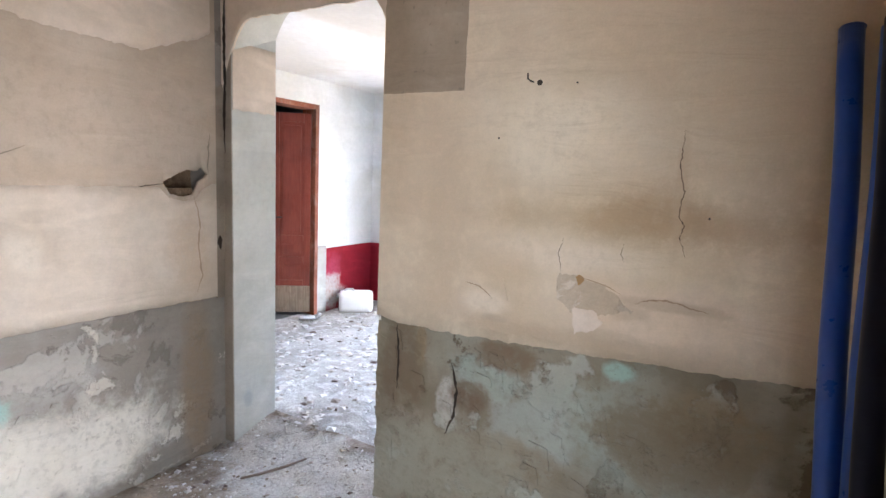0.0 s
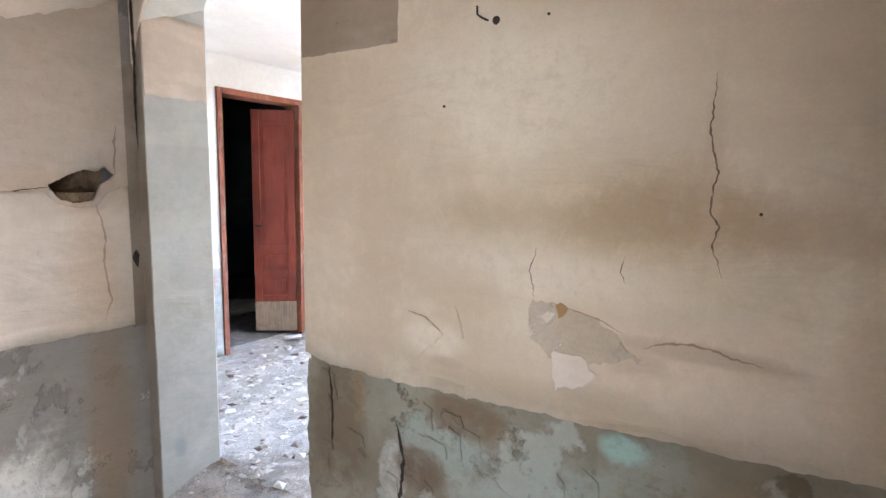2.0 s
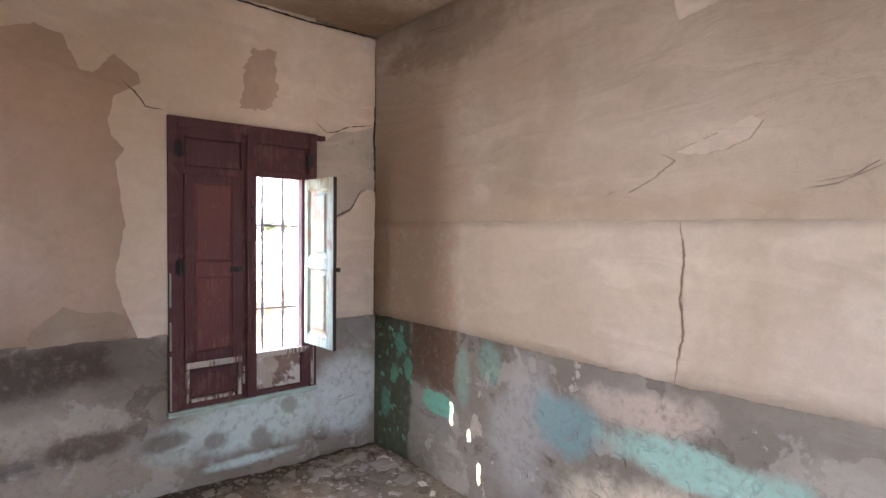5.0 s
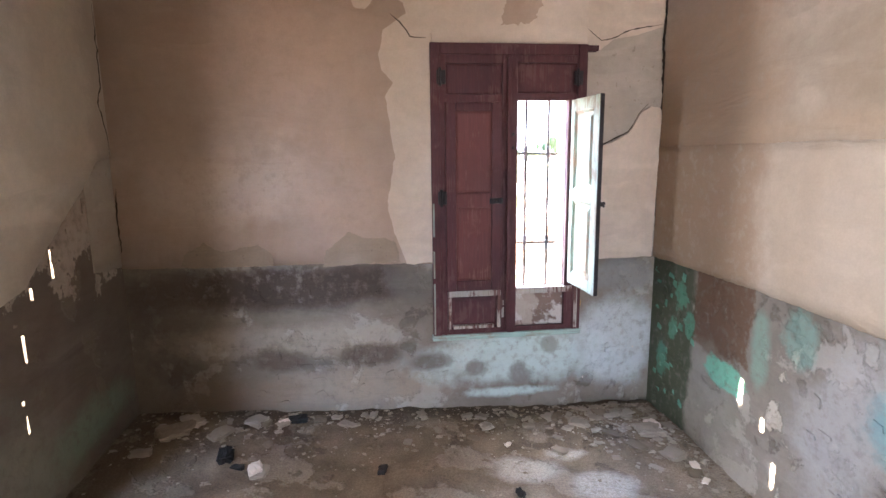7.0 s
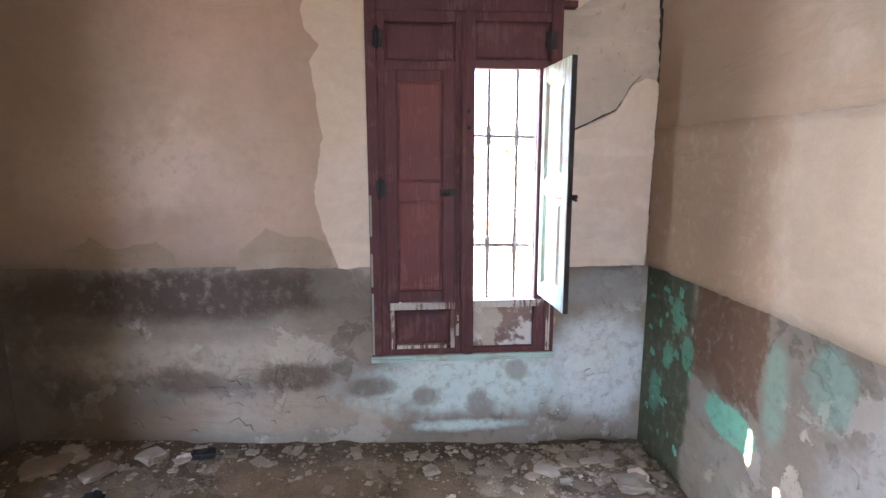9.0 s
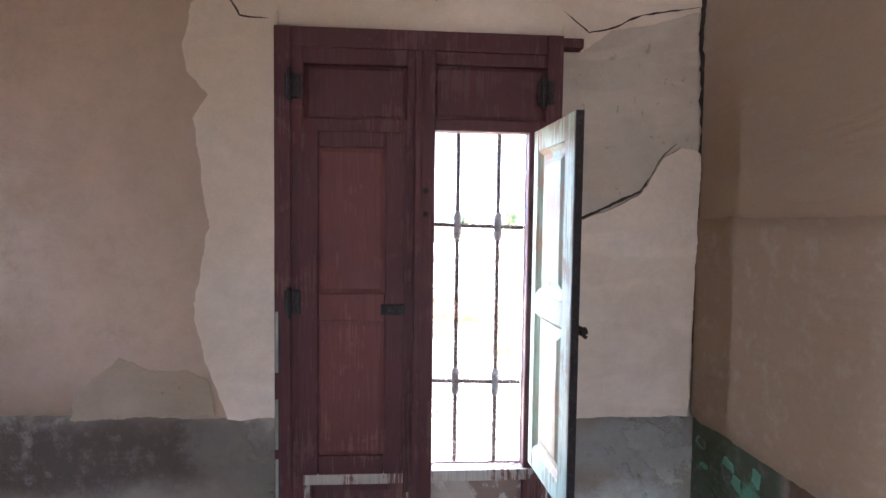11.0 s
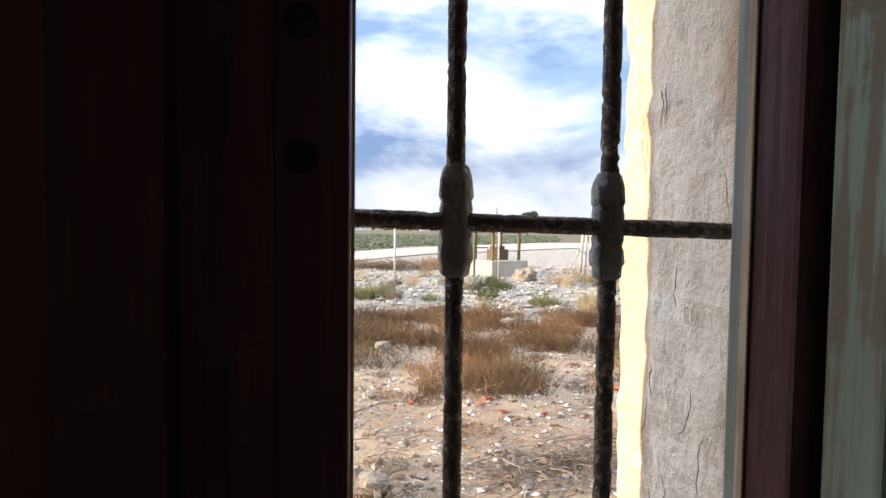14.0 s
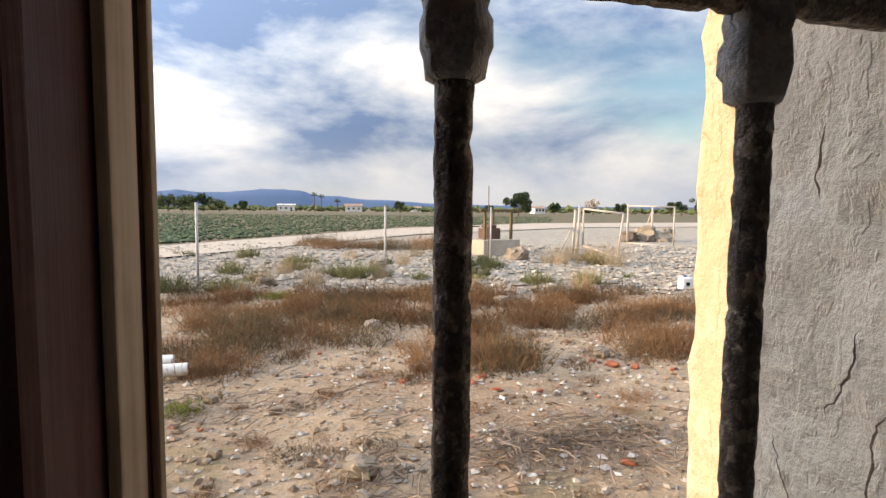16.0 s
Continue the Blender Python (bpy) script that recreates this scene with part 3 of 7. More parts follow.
def iron(name, c1, c2, rust):
    N = Nodes(name)
    p, g = N.noise(75, 5, 0.7), N.noise(190, 3, 0.6)
    col = N.mix(N.step(p, 0.42, 0.6), c1, c2)
    col = N.mix(N.step(N.noise(130, 4), 0.53, 0.62, 0.0, 0.8), col, rust)
    N.bump(N.math("ADD", p, N.math("MULTIPLY", g, 0.3)), 1.0, 0.008)
    N.b.inputs["Specular IOR Level"].default_value = 0.5
    return N.done(col, N.step(p, 0.3, 0.7, 0.5, 0.8), 0.2)


M_IRON = iron("rusty_black_iron", (0.075, 0.06, 0.052), (0.15, 0.115, 0.095), (0.36, 0.29, 0.24))
M_KNOT = iron("grey_cast_knot", (0.30, 0.295, 0.30), (0.21, 0.205, 0.21), (0.33, 0.28, 0.25))
M_HINGE = iron("dark_hinge_iron", (0.02, 0.018, 0.02), (0.03, 0.024, 0.024), (0.06, 0.04, 0.03))
M_GALV = iron("galvanised_post", (0.50, 0.50, 0.52), (0.40, 0.40, 0.42), (0.45, 0.40, 0.35))
M_GATE = iron("painted_gate_tube", (0.55, 0.51, 0.46), (0.46, 0.42, 0.38), (0.36, 0.24, 0.16))


def glossy(name, c, rough=0.35, relief=0.02, shine=0.5):
    N = Nodes(name)
    n = N.noise(14, 5, 0.65)
    col = N.mix(N.step(n, 0.40, 0.80, 0.0, 0.5), c, tuple(min(1, x * 1.1 + 0.004) for x in c))
    N.b.inputs["Specular IOR Level"].default_value = shine
    N.bump(n, relief, 0.01)
    return N.done(col, N.step(n, 0.3, 0.7, rough - 0.03, rough + 0.06))


M_BLUE = glossy("blue_plastic", (0.010, 0.060, 0.32), 0.30)
M_NAVY = glossy("dark_navy_plastic", (0.0015, 0.003, 0.016), 0.45, 0.02, 0.2)
M_WPLAST = glossy("white_plastic", (0.78, 0.78, 0.76), 0.45)
# near-black colour paints the shade inside cracks and small holes
M_GAPDARK = dirt("crack_dark", (0.035, 0.026, 0.02), (0.05, 0.036, 0.026), (0.07, 0.05, 0.035))
M_CAVITY = dirt("broken_brick_cavity", (0.30, 0.20, 0.12), (0.20, 0.13, 0.08), (0.38, 0.27, 0.17), 2)
M_SCAR = plaster("scar_grey", (0.42, 0.34, 0.26), (0.34, 0.27, 0.20), (), relief=1.0, speck=0.3)
M_SCAR2 = plaster("scar_bare", (0.64, 0.54, 0.43), (0.54, 0.45, 0.35), (), relief=1.0, speck=0.3, scale=2.5, peel=(((0.44, 0.37, 0.29), 0.53, 0.7), ((0.74, 0.65, 0.55), 0.56, 0.7)))
M_CRACK = dirt("crack_brown", (0.20, 0.145, 0.10), (0.15, 0.105, 0.075), (0.26, 0.19, 0.13))
M_PINK = plaster("pink_white_plaster", (0.80, 0.70, 0.62), (0.73, 0.63, 0.55), (), relief=0.5)
M_SEAM_SHADE = plaster("brown_seam_shade", (0.44, 0.33, 0.24), (0.36, 0.26, 0.18), (), relief=0.6)
M_OCHRE = plaster("ochre_brick", (0.48, 0.30, 0.13), (0.40, 0.24, 0.11), (), relief=0.6)
M_BLACKRAG = dirt("black_litter", (0.02, 0.02, 0.02), (0.035, 0.03, 0.03), (0.05, 0.045, 0.04))


# ---- mesh helpers ----
def mesh(name, verts, faces, mat):
    me = bpy.data.meshes.new(name)
    me.from_pydata(verts, [], faces)
    me.update()
    if mat:
        me.materials.append(mat)
    return me


def hang(ob, parent, label=""):
    """Makes ob a part of parent; its mesh stays in world places."""
    if parent:
        ob.parent = parent
        ob.matrix_parent_inverse = parent.matrix_basis.inverted()
    if label:
        ob["label"] = label
    return ob


def part(name, bm, mat, parent, label="", smooth=False):
    """One bmesh as one mesh object under a thing or a part."""
    bmesh.ops.recalc_face_normals(bm, faces=bm.faces)
    me = bpy.data.meshes.new(name)
    bm.to_mesh(me)
    bm.free()
    me.materials.append(mat)
    if smooth:
        for p in me.polygons:
            p.use_smooth = True
    return hang(new(name, me), parent, label)


def base(name, x, y, z):
    ob = new(name)
    ob.empty_display_size = 0.1
    ob.matrix_basis = Matrix.Translation((x, y, z))
    return ob


def bx(x0, x1, y0, y1, z0, z1, bevel=0.0, bm=None, m=None):
    own = bmesh.new()
    mm = Matrix.Translation(((x0 + x1) / 2, (y0 + y1) / 2, (z0 + z1) / 2)) @ Matrix.Diagonal((x1 - x0, y1 - y0, z1 - z0, 1))
    bmesh.ops.create_cube(own, size=1, matrix=mm)
    if bevel:
        bmesh.ops.bevel(own, geom=own.edges[:], offset=bevel, segments=2, affect="EDGES", profile=0.6)
    if m:
        bmesh.ops.transform(own, matrix=m, verts=own.verts)
    if bm is None:
        return own
    tmp = bpy.data.meshes.new("tmp")
    own.to_mesh(tmp)
    own.free()
    bm.from_mesh(tmp)
    bpy.data.meshes.remove(tmp)
    return bm


def wob(p, f, a, seed=0.0):
    """Smooth unevenness."""
    return a * (noise.noise(Vector((p[0] * f + seed, p[1] * f, p[2] * f))) + 0.5 * noise.noise(Vector((p[0] * f * 2.7, p[1] * f * 2.7 + seed, p[2] * f * 2.7))))


def rough_box(x0, x1, y0, y1, z0, z1, cell=0.05, amp=0.004, fine=9.0):
    """A box of masonry whose faces and edges are uneven."""
    bm = bx(x0, x1, y0, y1, z0, z1)
    for k, (lo, hi) in enumerate(((x0, x1), (y0, y1), (z0, z1))):
        n = int((hi - lo) / cell)
        for i in range(1, n):
            co, no = [0, 0, 0], [0, 0, 0]
            co[k], no[k] = lo + (hi - lo) * i / n, 1
            bmesh.ops.bisect_plane(bm, geom=bm.verts[:] + bm.edges[:] + bm.faces[:], plane_co=co, plane_no=no)
    for v in bm.verts:
        q = v.co.copy()
        v.co += Vector((wob(q, fine, amp), wob(q, fine, amp, 7), wob(q, fine, amp * 0.4, 13)))
    return bm


def setting(name, bm, mat, label="", smooth=False):
    ob = part(name, bm, mat, None, label, smooth)
    return tagged(ob, kind="structure")


def rag(u, amp, seed, f=9.0):
    return amp * (noise.noise(Vector((u * f, seed, 0))) + 0.6 * noise.noise(Vector((u * f * 3.1, seed, 5))) + 0.4 * noise.noise(Vector((u * f * 8.3, seed, 9))))


def line(points):
    """A function through (u, z) points."""
    us, zs = [p[0] for p in points], [p[1] for p in points]
    order = np.argsort(us)
    return lambda u: float(np.interp(u, np.array(us)[order], np.array(zs)[order]))


def layer(name, plane, c, out, u0, u1, lo, hi, thick, mat, parent, step=0.012, label="", swell=0.0008):
    """A coat of plaster on a wall, between two uneven edges; its face swells a little."""
    n = max(2, int(abs(u1 - u0) / step))
    rows = 10
    vs, fs = [], []
    for i in range(n + 1):
        u = u0 + (u1 - u0) * i / n
        a, b = lo(u), hi(u)
        b = max(b, a + 0.001)
        for j in range(rows + 1):
            z = a + (b - a) * j / rows
            t = thick + swell * noise.noise(Vector((u * 3, z * 3, c))) if swell else thick
            vs.append((c + out * t, u, z) if plane == "x" else (u, c + out * t, z))
        for z in (a, b):
            vs.append((c - out * 0.002, u, z) if plane == "x" else (u, c - out * 0.002, z))
    k = rows + 3
    for i in range(n):
        p, q = i * k, (i + 1) * k
        for j in range(rows):
            fs.append((p + j, q + j, q + j + 1, p + j + 1))
        fs.append((p + rows + 1, q + rows + 1, q, p))
        fs.append((p + rows, q + rows, q + rows + 2, p + rows + 2))
    for p in (0, n * k):
        fs.append((p + rows + 1, p, p + rows, p + rows + 2))
    ob = new(name, mesh(name, vs, fs, mat))
    bm = bmesh.new()
    bm.from_mesh(ob.data)
    bmesh.ops.recalc_face_normals(bm, faces=bm.faces)
    bm.to_mesh(ob.data)
    bm.free()
    for pgn in ob.data.polygons:
        pgn.use_smooth = abs(pgn.normal.y if plane == "y" else pgn.normal.x) > 0.8
    return hang(ob, parent, label)


def scrap(name, plane, c, out, outline, thick, mat, parent, amp=0.008, seed=0.0, label=""):
    """A ragged island of plaster or paint on a wall; outline is a loop of (u, z)."""
    pts = []
    for i, (u, z) in enumerate(outline):
        u2, z2 = outline[(i + 1) % len(outline)]
        n = max(2, int(math.hypot(u2 - u, z2 - z) / 0.012))
        for k in range(n):
            a, b = u + (u2 - u) * k / n, z + (z2 - z) * k / n
            pts.append((a + rag(b + a, amp, seed, 14), b + rag(a - b, amp, seed + 3, 14)))
    bm = bmesh.new()
    vs = [bm.verts.new((c - out * 0.002, u, z) if plane == "x" else (u, c - out * 0.002, z)) for u, z in pts]
    f = bm.faces.new(vs)
    ext = bmesh.ops.extrude_face_region(bm, geom=[f])
    mv = [g for g in ext["geom"] if isinstance(g, bmesh.types.BMVert)]
    d = out * (thick + 0.002)
    bmesh.ops.translate(bm, verts=mv, vec=(d, 0, 0) if plane == "x" else (0, d, 0))
    return part(name, bm, mat, parent, label)


def ribbon(name, plane, c, out, points, width, mat, parent, seed=0.0, amp=0.006, rise=0.0015, fine=0.012):
    """A crack, also a painted shade line: a thin uneven line that tapers at both ends."""
    pts = []
    for (u, z), (u2, z2) in zip(points, points[1:]):
        n = max(2, int(math.hypot(u2 - u, z2 - z) / fine))
        pts += [(u + (u2 - u) * k / n, z + (z2 - z) * k / n) for k in range(n)]
    pts.append(points[-1])
    vs, fs = [], []
    n = len(pts)
    for i, (u, z) in enumerate(pts):
        u += rag(z + u * 0.3, amp, seed, 22)
        z += rag(u, amp * 0.5, seed + 2, 22)
        a, b = pts[max(0, i - 1)], pts[min(n - 1, i + 1)]
        dx, dz = b[0] - a[0], b[1] - a[1]
        l = math.hypot(dx, dz) or 1
        w = width / 2 * min(1, 4 * i / n + 0.15, 4 * (n - 1 - i) / n + 0.15) * (1 + 0.9 * noise.noise(Vector((i * 0.37, seed, 3))))
        for s in (-1, 1):
            uu, zz = u - dz / l * w * s, z + dx / l * w * s
            vs.append((c + out * rise, uu, zz) if plane == "x" else (uu, c + out * rise, zz))
    for i in range(n - 1):
        fs.append((2 * i, 2 * i + 1, 2 * i + 3, 2 * i + 2))
    return hang(new(name, mesh(name, vs, fs, mat)), parent)


def tube(points, r, sides=12, bm=None, caps=True, square=False):
    """A round or square rod along points; r is one radius or one for each point."""
    bm = bm or bmesh.new()
    rings = []
    n = len(points)
    for i, p in enumerate(points):
        p = Vector(p)
        d = (Vector(points[min(n - 1, i + 1)]) - Vector(points[max(0, i - 1)])).normalized()
        a = d.cross(Vector((0, 1, 0)) if abs(d.y) < 0.9 else Vector((1, 0, 0))).normalized()
        b = d.cross(a)
        rr = r[i] if isinstance(r, (list, tuple)) else r
        off = math.pi / 4 if square else 0
        rings.append([bm.verts.new(p + (a * math.cos(off + 2 * math.pi * k / sides) + b * math.sin(off + 2 * math.pi * k / sides)) * rr) for k in range(sides)])
    for q, s in zip(rings, rings[1:]):
        for k in range(sides):
            bm.faces.new((q[k], q[(k + 1) % sides], s[(k + 1) % sides], s[k]))
    if caps:
        bm.faces.new(rings[0])
        bm.faces.new(rings[-1][::-1])
    return bm


# ---- the room's shell ----
XR, XL, YW, YA, H = 2.63, -0.28, 1.78, -1.89, 2.67
YOUT = 2.07
YE = YW + 0.028
COAT = 0.012

# wall with the window, in the north
WX0, WX1, WZ0, WZ1 = 1.325, 2.113, 0.375, 1.96
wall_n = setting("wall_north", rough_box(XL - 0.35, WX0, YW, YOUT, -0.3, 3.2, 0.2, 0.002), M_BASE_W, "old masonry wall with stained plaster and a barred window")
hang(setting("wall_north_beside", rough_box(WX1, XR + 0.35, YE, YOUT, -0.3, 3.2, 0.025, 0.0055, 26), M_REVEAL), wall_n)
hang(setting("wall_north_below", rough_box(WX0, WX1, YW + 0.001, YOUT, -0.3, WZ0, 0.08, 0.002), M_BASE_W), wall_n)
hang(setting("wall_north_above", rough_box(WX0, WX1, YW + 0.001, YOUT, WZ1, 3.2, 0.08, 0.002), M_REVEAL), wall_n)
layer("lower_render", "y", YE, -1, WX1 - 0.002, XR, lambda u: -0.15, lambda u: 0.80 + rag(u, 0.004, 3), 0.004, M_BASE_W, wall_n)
top = lambda u: H + 0.02
wain_w = line(((-0.28, 0.84), (0.27, 0.83), (0.70, 0.83), (1.31, 0.81), (2.63, 0.79)))
layer("plaster_coat", "y", YW, -1, XL, WX0, lambda u: wain_w(u) + rag(u, 0.006, 1), top, COAT, M_COAT_W, wall_n)
layer("plaster_coat", "y", YW, -1, WX0, WX1 + 0.05, lambda u: WZ1 + 0.004, top, COAT, M_PALE, wall_n)
layer("plaster_coat", "y", YE, -1, WX1, XR, lambda u: 0.795 + rag(u, 0.003, 2), top, COAT - 0.004, M_MIDGREY, wall_n)
face = YW - COAT
scrap("plaster_patch", "y", face, -1, ((WX0, 0.815), (1.178, 0.815), (1.135, 0.93), (1.105, 1.03), (1.08, 1.15), (1.107, 1.28), (1.127, 1.375), (1.112, 1.50), (1.097, 1.61), (1.085, 1.69), (1.128, 1.765), (1.070, 1.83), (1.060, 1.90), (1.085, 2.02), (1.20, 2.10), (1.19, 2.15), (1.085, 2.224), (1.00, 2.115), (0.945, 2.13), (0.88, 2.27), (0.78, 2.295), (0.66, 2.25), (0.45, 2.38), (0.3, 2.62), (1.0, 2.655), (WX0 + 0.02, 2.655), (WX0, 1.97)), 0.004, M_PALE, wall_n, 0.009, 4)
scrap("plaster_patch", "y", face, -1, ((0.73, 0.815), (0.745, 0.90), (0.80, 0.94), (0.87, 1.00), (0.96, 0.962), (1.06, 0.96), (1.12, 0.93), (1.145, 0.83)), 0.0025, M_SCAR, wall_n, 0.011, 6)
scrap("plaster_patch", "y", face, -1, ((0.005, 0.835), (0.03, 0.905), (0.13, 0.96), (0.21, 0.915), (0.30, 0.925), (0.40, 0.945), (0.47, 0.89), (0.475, 0.83)), 0.0025, M_SCAR, wall_n, 0.011, 8)
scrap("plaster_patch", "y", face, -1, ((1.70, 2.05), (1.72, 2.30), (1.78, 2.41), (1.90, 2.41), (1.92, 2.20), (1.87, 2.08)), 0.0012, M_COAT_W, wall_n, 0.03, 9)
# slab that has come loose beside the window
scrap("plaster_slab", "y", YE - COAT + 0.004, -1, ((WX1 + 0.02, 0.80), (2.60, 0.80), (2.615, 1.63), (2.55, 1.65), (2.49, 1.615), (2.455, 1.55), (2.42, 1.50), (2.33, 1.455), (2.24, 1.42), (WX1 + 0.02, 1.40)), 0.014, M_PALE, wall_n, 0.006, 11)
ribbon("crack", "y", YE - COAT + 0.003, -1, ((2.16, 1.40), (2.25, 1.43), (2.33, 1.465), (2.425, 1.51), (2.465, 1.56), (2.50, 1.63), (2.54, 1.66)), 0.008, M_GAPDARK, wall_n, 2)
scrap("plaster_patch", "y", YE - COAT + 0.004, -1, ((2.166, 1.965), (2.175, 1.955), (2.23, 1.93), (2.32, 2.0), (2.45, 2.02), (2.61, 2.07), (2.61, 2.655), (2.16, 2.655)), 0.0044, M_PALE, wall_n, 0.008, 12)
ribbon("crack", "y", YE - COAT, -1, ((2.16, 2.06), (2.25, 1.99), (2.32, 2.005), (2.42, 2.05), (2.60, 2.08)), 0.005, M_GAPDARK, wall_n, 3, rise=0.002)
ribbon("crack", "y", face, -1, ((1.30, 1.985), (1.22, 1.99), (1.17, 2.06), (1.12, 2.10)), 0.006, M_GAPDARK, wall_n, 5, rise=0.0055)
ribbon("corner_crack", "y", YE, -1, ((2.617, 0.9), (2.61, 1.3), (2.62, 1.7), (2.605, 2.0), (2.62, 2.3), (2.61, 2.6)), 0.014, M_GAPDARK, wall_n, 7, rise=0.0145)
ribbon("corner_crack", "y", YW, -1, ((-0.268, 0.92), (-0.272, 1.10), (-0.262, 1.25)), 0.007, M_GAPDARK, wall_n, 8, rise=0.0145)
ribbon("ceiling_crack", "y", face, -1, ((1.3, 2.66), (1.65, 2.652), (2.1, 2.64), (2.62, 2.655)), 0.012, M_GAPDARK, wall_n, 9, rise=0.0055)

rng = random.Random(77)
for k in range(26):
    y, z = rng.uniform(1.86, 2.03), rng.uniform(0.55, 1.85)
    pts = [(y, z)]
    for _ in range(rng.randint(1, 3)):
        y, z = y + rng.gauss(0, 0.006), z - rng.uniform(0.015, 0.045)
        pts.append((y, z))
    ribbon("reveal_crack", "x", WX1, -1, pts, rng.uniform(0.001, 0.0024), M_CRACK, wall_n, 210 + k, 0.007, 0.0045, 0.003)

# east wall, with a hole knocked through its plaster
HY0, HY1, HZ0, HZ1 = -1.80, -1.51, 1.36, 1.56
wall_e = setting("wall_east", rough_box(XR, XR + 0.35, HY1, YE, -0.3, 3.0, 0.3, 0.0), M_BASE_B, "old masonry wall, beige plaster over a grey stained lower part")
for y0, y1, z0, z1 in ((YA - 0.3, HY0, -0.3, 3.0), (HY0, HY1, -0.3, HZ0), (HY0, HY1, HZ1, 3.0)):
    hang(setting("wall_east_piece", bx(XR, XR + 0.35, y0, y1, z0, z1), M_BASE_B), wall_e)
hang(setting("wall_cavity", rough_box(XR + 0.17, XR + 0.35, HY0, HY1, HZ0, HZ1, 0.03, 0.012, 22), M_CAVITY), wall_e)
part("broken_brick", rough_box(XR + 0.02, XR + 0.16, -1.70, -1.555, 1.36, 1.425, 0.02, 0.006, 30), M_CAVITY, wall_e)
wain_e = line(((1.8, 0.80), (0.95, 0.81), (0.44, 0.80), (-0.32, 0.80), (-1.1, 0.815), (-1.9, 0.81)))
lower_e = lambda u: wain_e(u) + rag(u, 0.007, 21)
hole_lo = line(((-1.52, 1.455), (-1.56, 1.395), (-1.62, 1.385), (-1.685, 1.385), (-1.72, 1.46), (-1.775, 1.50)))
hole_hi = line(((-1.52, 1.458), (-1.60, 1.50), (-1.66, 1.525), (-1.70, 1.515), (-1.74, 1.53), (-1.775, 1.505)))
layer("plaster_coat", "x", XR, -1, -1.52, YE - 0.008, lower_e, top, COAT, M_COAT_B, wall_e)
layer("plaster_coat", "x", XR, -1, -1.775, -1.52, lower_e, lambda u: hole_lo(u) + rag(u, 0.011, 5, 17), COAT, M_COAT_B, wall_e, 0.006)
layer("plaster_coat", "x", XR, -1, -1.775, -1.52, lambda u: max(hole_lo(u) + rag(u, 0.011, 5, 17), hole_hi(u) + rag(u, 0.011, 6, 17)) + 0.001, top, COAT, M_COAT_B, wall_e, 0.006)
layer("plaster_coat", "x", XR, -1, YA + 0.06, -1.775, lower_e, top, COAT, M_COAT_B, wall_e)
face_e = XR - COAT
# newer plaster above, and the lip along the horizontal joint
up_e = line(((0.30, 2.66), (0.14, 2.50), (-0.25, 2.45), (-0.29, 2.19), (-0.40, 2.20), (-0.52, 2.24), (-0.66, 2.15), (-1.03, 2.09), (-1.27, 2.09), (-1.44, 2.08), (-1.61, 2.15), (-1.80, 2.24)))
layer("upper_plaster", "x", face_e, -1, -1.80, 0.28, lambda u: up_e(u) + rag(u, 0.018, 31), top, 0.003, M_PALE, wall_e)
joint = line(((0.95, 1.43), (-1.08, 1.435), (-1.50, 1.43), (-1.55, 1.375), (-1.62, 1.362), (-1.69, 1.362), (-1.74, 1.42), (-1.80, 1.45)))
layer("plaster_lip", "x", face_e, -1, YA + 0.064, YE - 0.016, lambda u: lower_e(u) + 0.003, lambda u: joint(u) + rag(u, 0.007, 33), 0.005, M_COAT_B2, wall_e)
ribbon("crack", "x", face_e, -1, ((-0.325, 1.43), (-0.345, 1.30), (-0.335, 1.15), (-0.35, 1.0), (-0.33, 0.88), (-0.32, 0.80)), 0.011, M_SEAM_SHADE, wall_e, 12, rise=0.0065)
ribbon("crack", "x", face_e, -1, ((-1.35, 1.425), (-1.45, 1.44), (-1.53, 1.45)), 0.004, M_GAPDARK, wall_e, 13, rise=0.004)
ribbon("crack", "x", face_e, -1, ((-1.69, 1.38), (-1.72, 1.25), (-1.71, 1.1), (-1.73, 0.95), (-1.70, 0.86)), 0.008, M_SEAM_SHADE, wall_e, 14, rise=0.0065)
ribbon("crack", "x", face_e, -1, ((-1.775, 1.50), (-1.78, 1.60), (-1.79, 1.72)), 0.008, M_STRIP, wall_e, 15)
scrap("plaster_blister", "x", face_e, -1, ((-0.02, 1.55), (-0.10, 1.60), (-0.20, 1.64), (-0.24, 1.69), (-0.30, 1.66), (-0.22, 1.60), (-0.12, 1.55)), 0.013, M_COAT_B, wall_e, 0.010, 41)
scrap("plaster_blister", "x", face_e, -1, ((-0.30, 1.69), (-0.42, 1.73), (-0.56, 1.79), (-0.60, 1.77), (-0.56, 1.71), (-0.42, 1.67)), 0.010, M_COAT_B2, wall_e, 0.008, 42)
scrap("plaster_blister", "x", face_e, -1, ((-0.76, 1.55), (-0.86, 1.57), (-0.92, 1.61), (-0.84, 1.60), (-0.76, 1.575)), 0.012, M_COAT_B, wall_e, 0.007, 43)
ribbon("crack", "x", face_e, -1, ((-0.72, 1.53), (-0.82, 1.545), (-0.94, 1.60)), 0.004, M_STRIP, wall_e, 44, rise=0.0075)
# two brown ribbons paint the shade along the raised blisters
ribbon("crack", "x", face_e, -1, ((0.02, 1.525), (-0.06, 1.565), (-0.10, 1.60), (-0.20, 1.635), (-0.27, 1.68)), 0.006, M_SEAM_SHADE, wall_e, 45, 0.010, 0.002, 0.006)
ribbon("crack", "x", face_e, -1, ((-0.30, 1.695), (-0.44, 1.74), (-0.62, 1.80)), 0.004, M_SEAM_SHADE, wall_e, 46, 0.008, 0.002, 0.006)
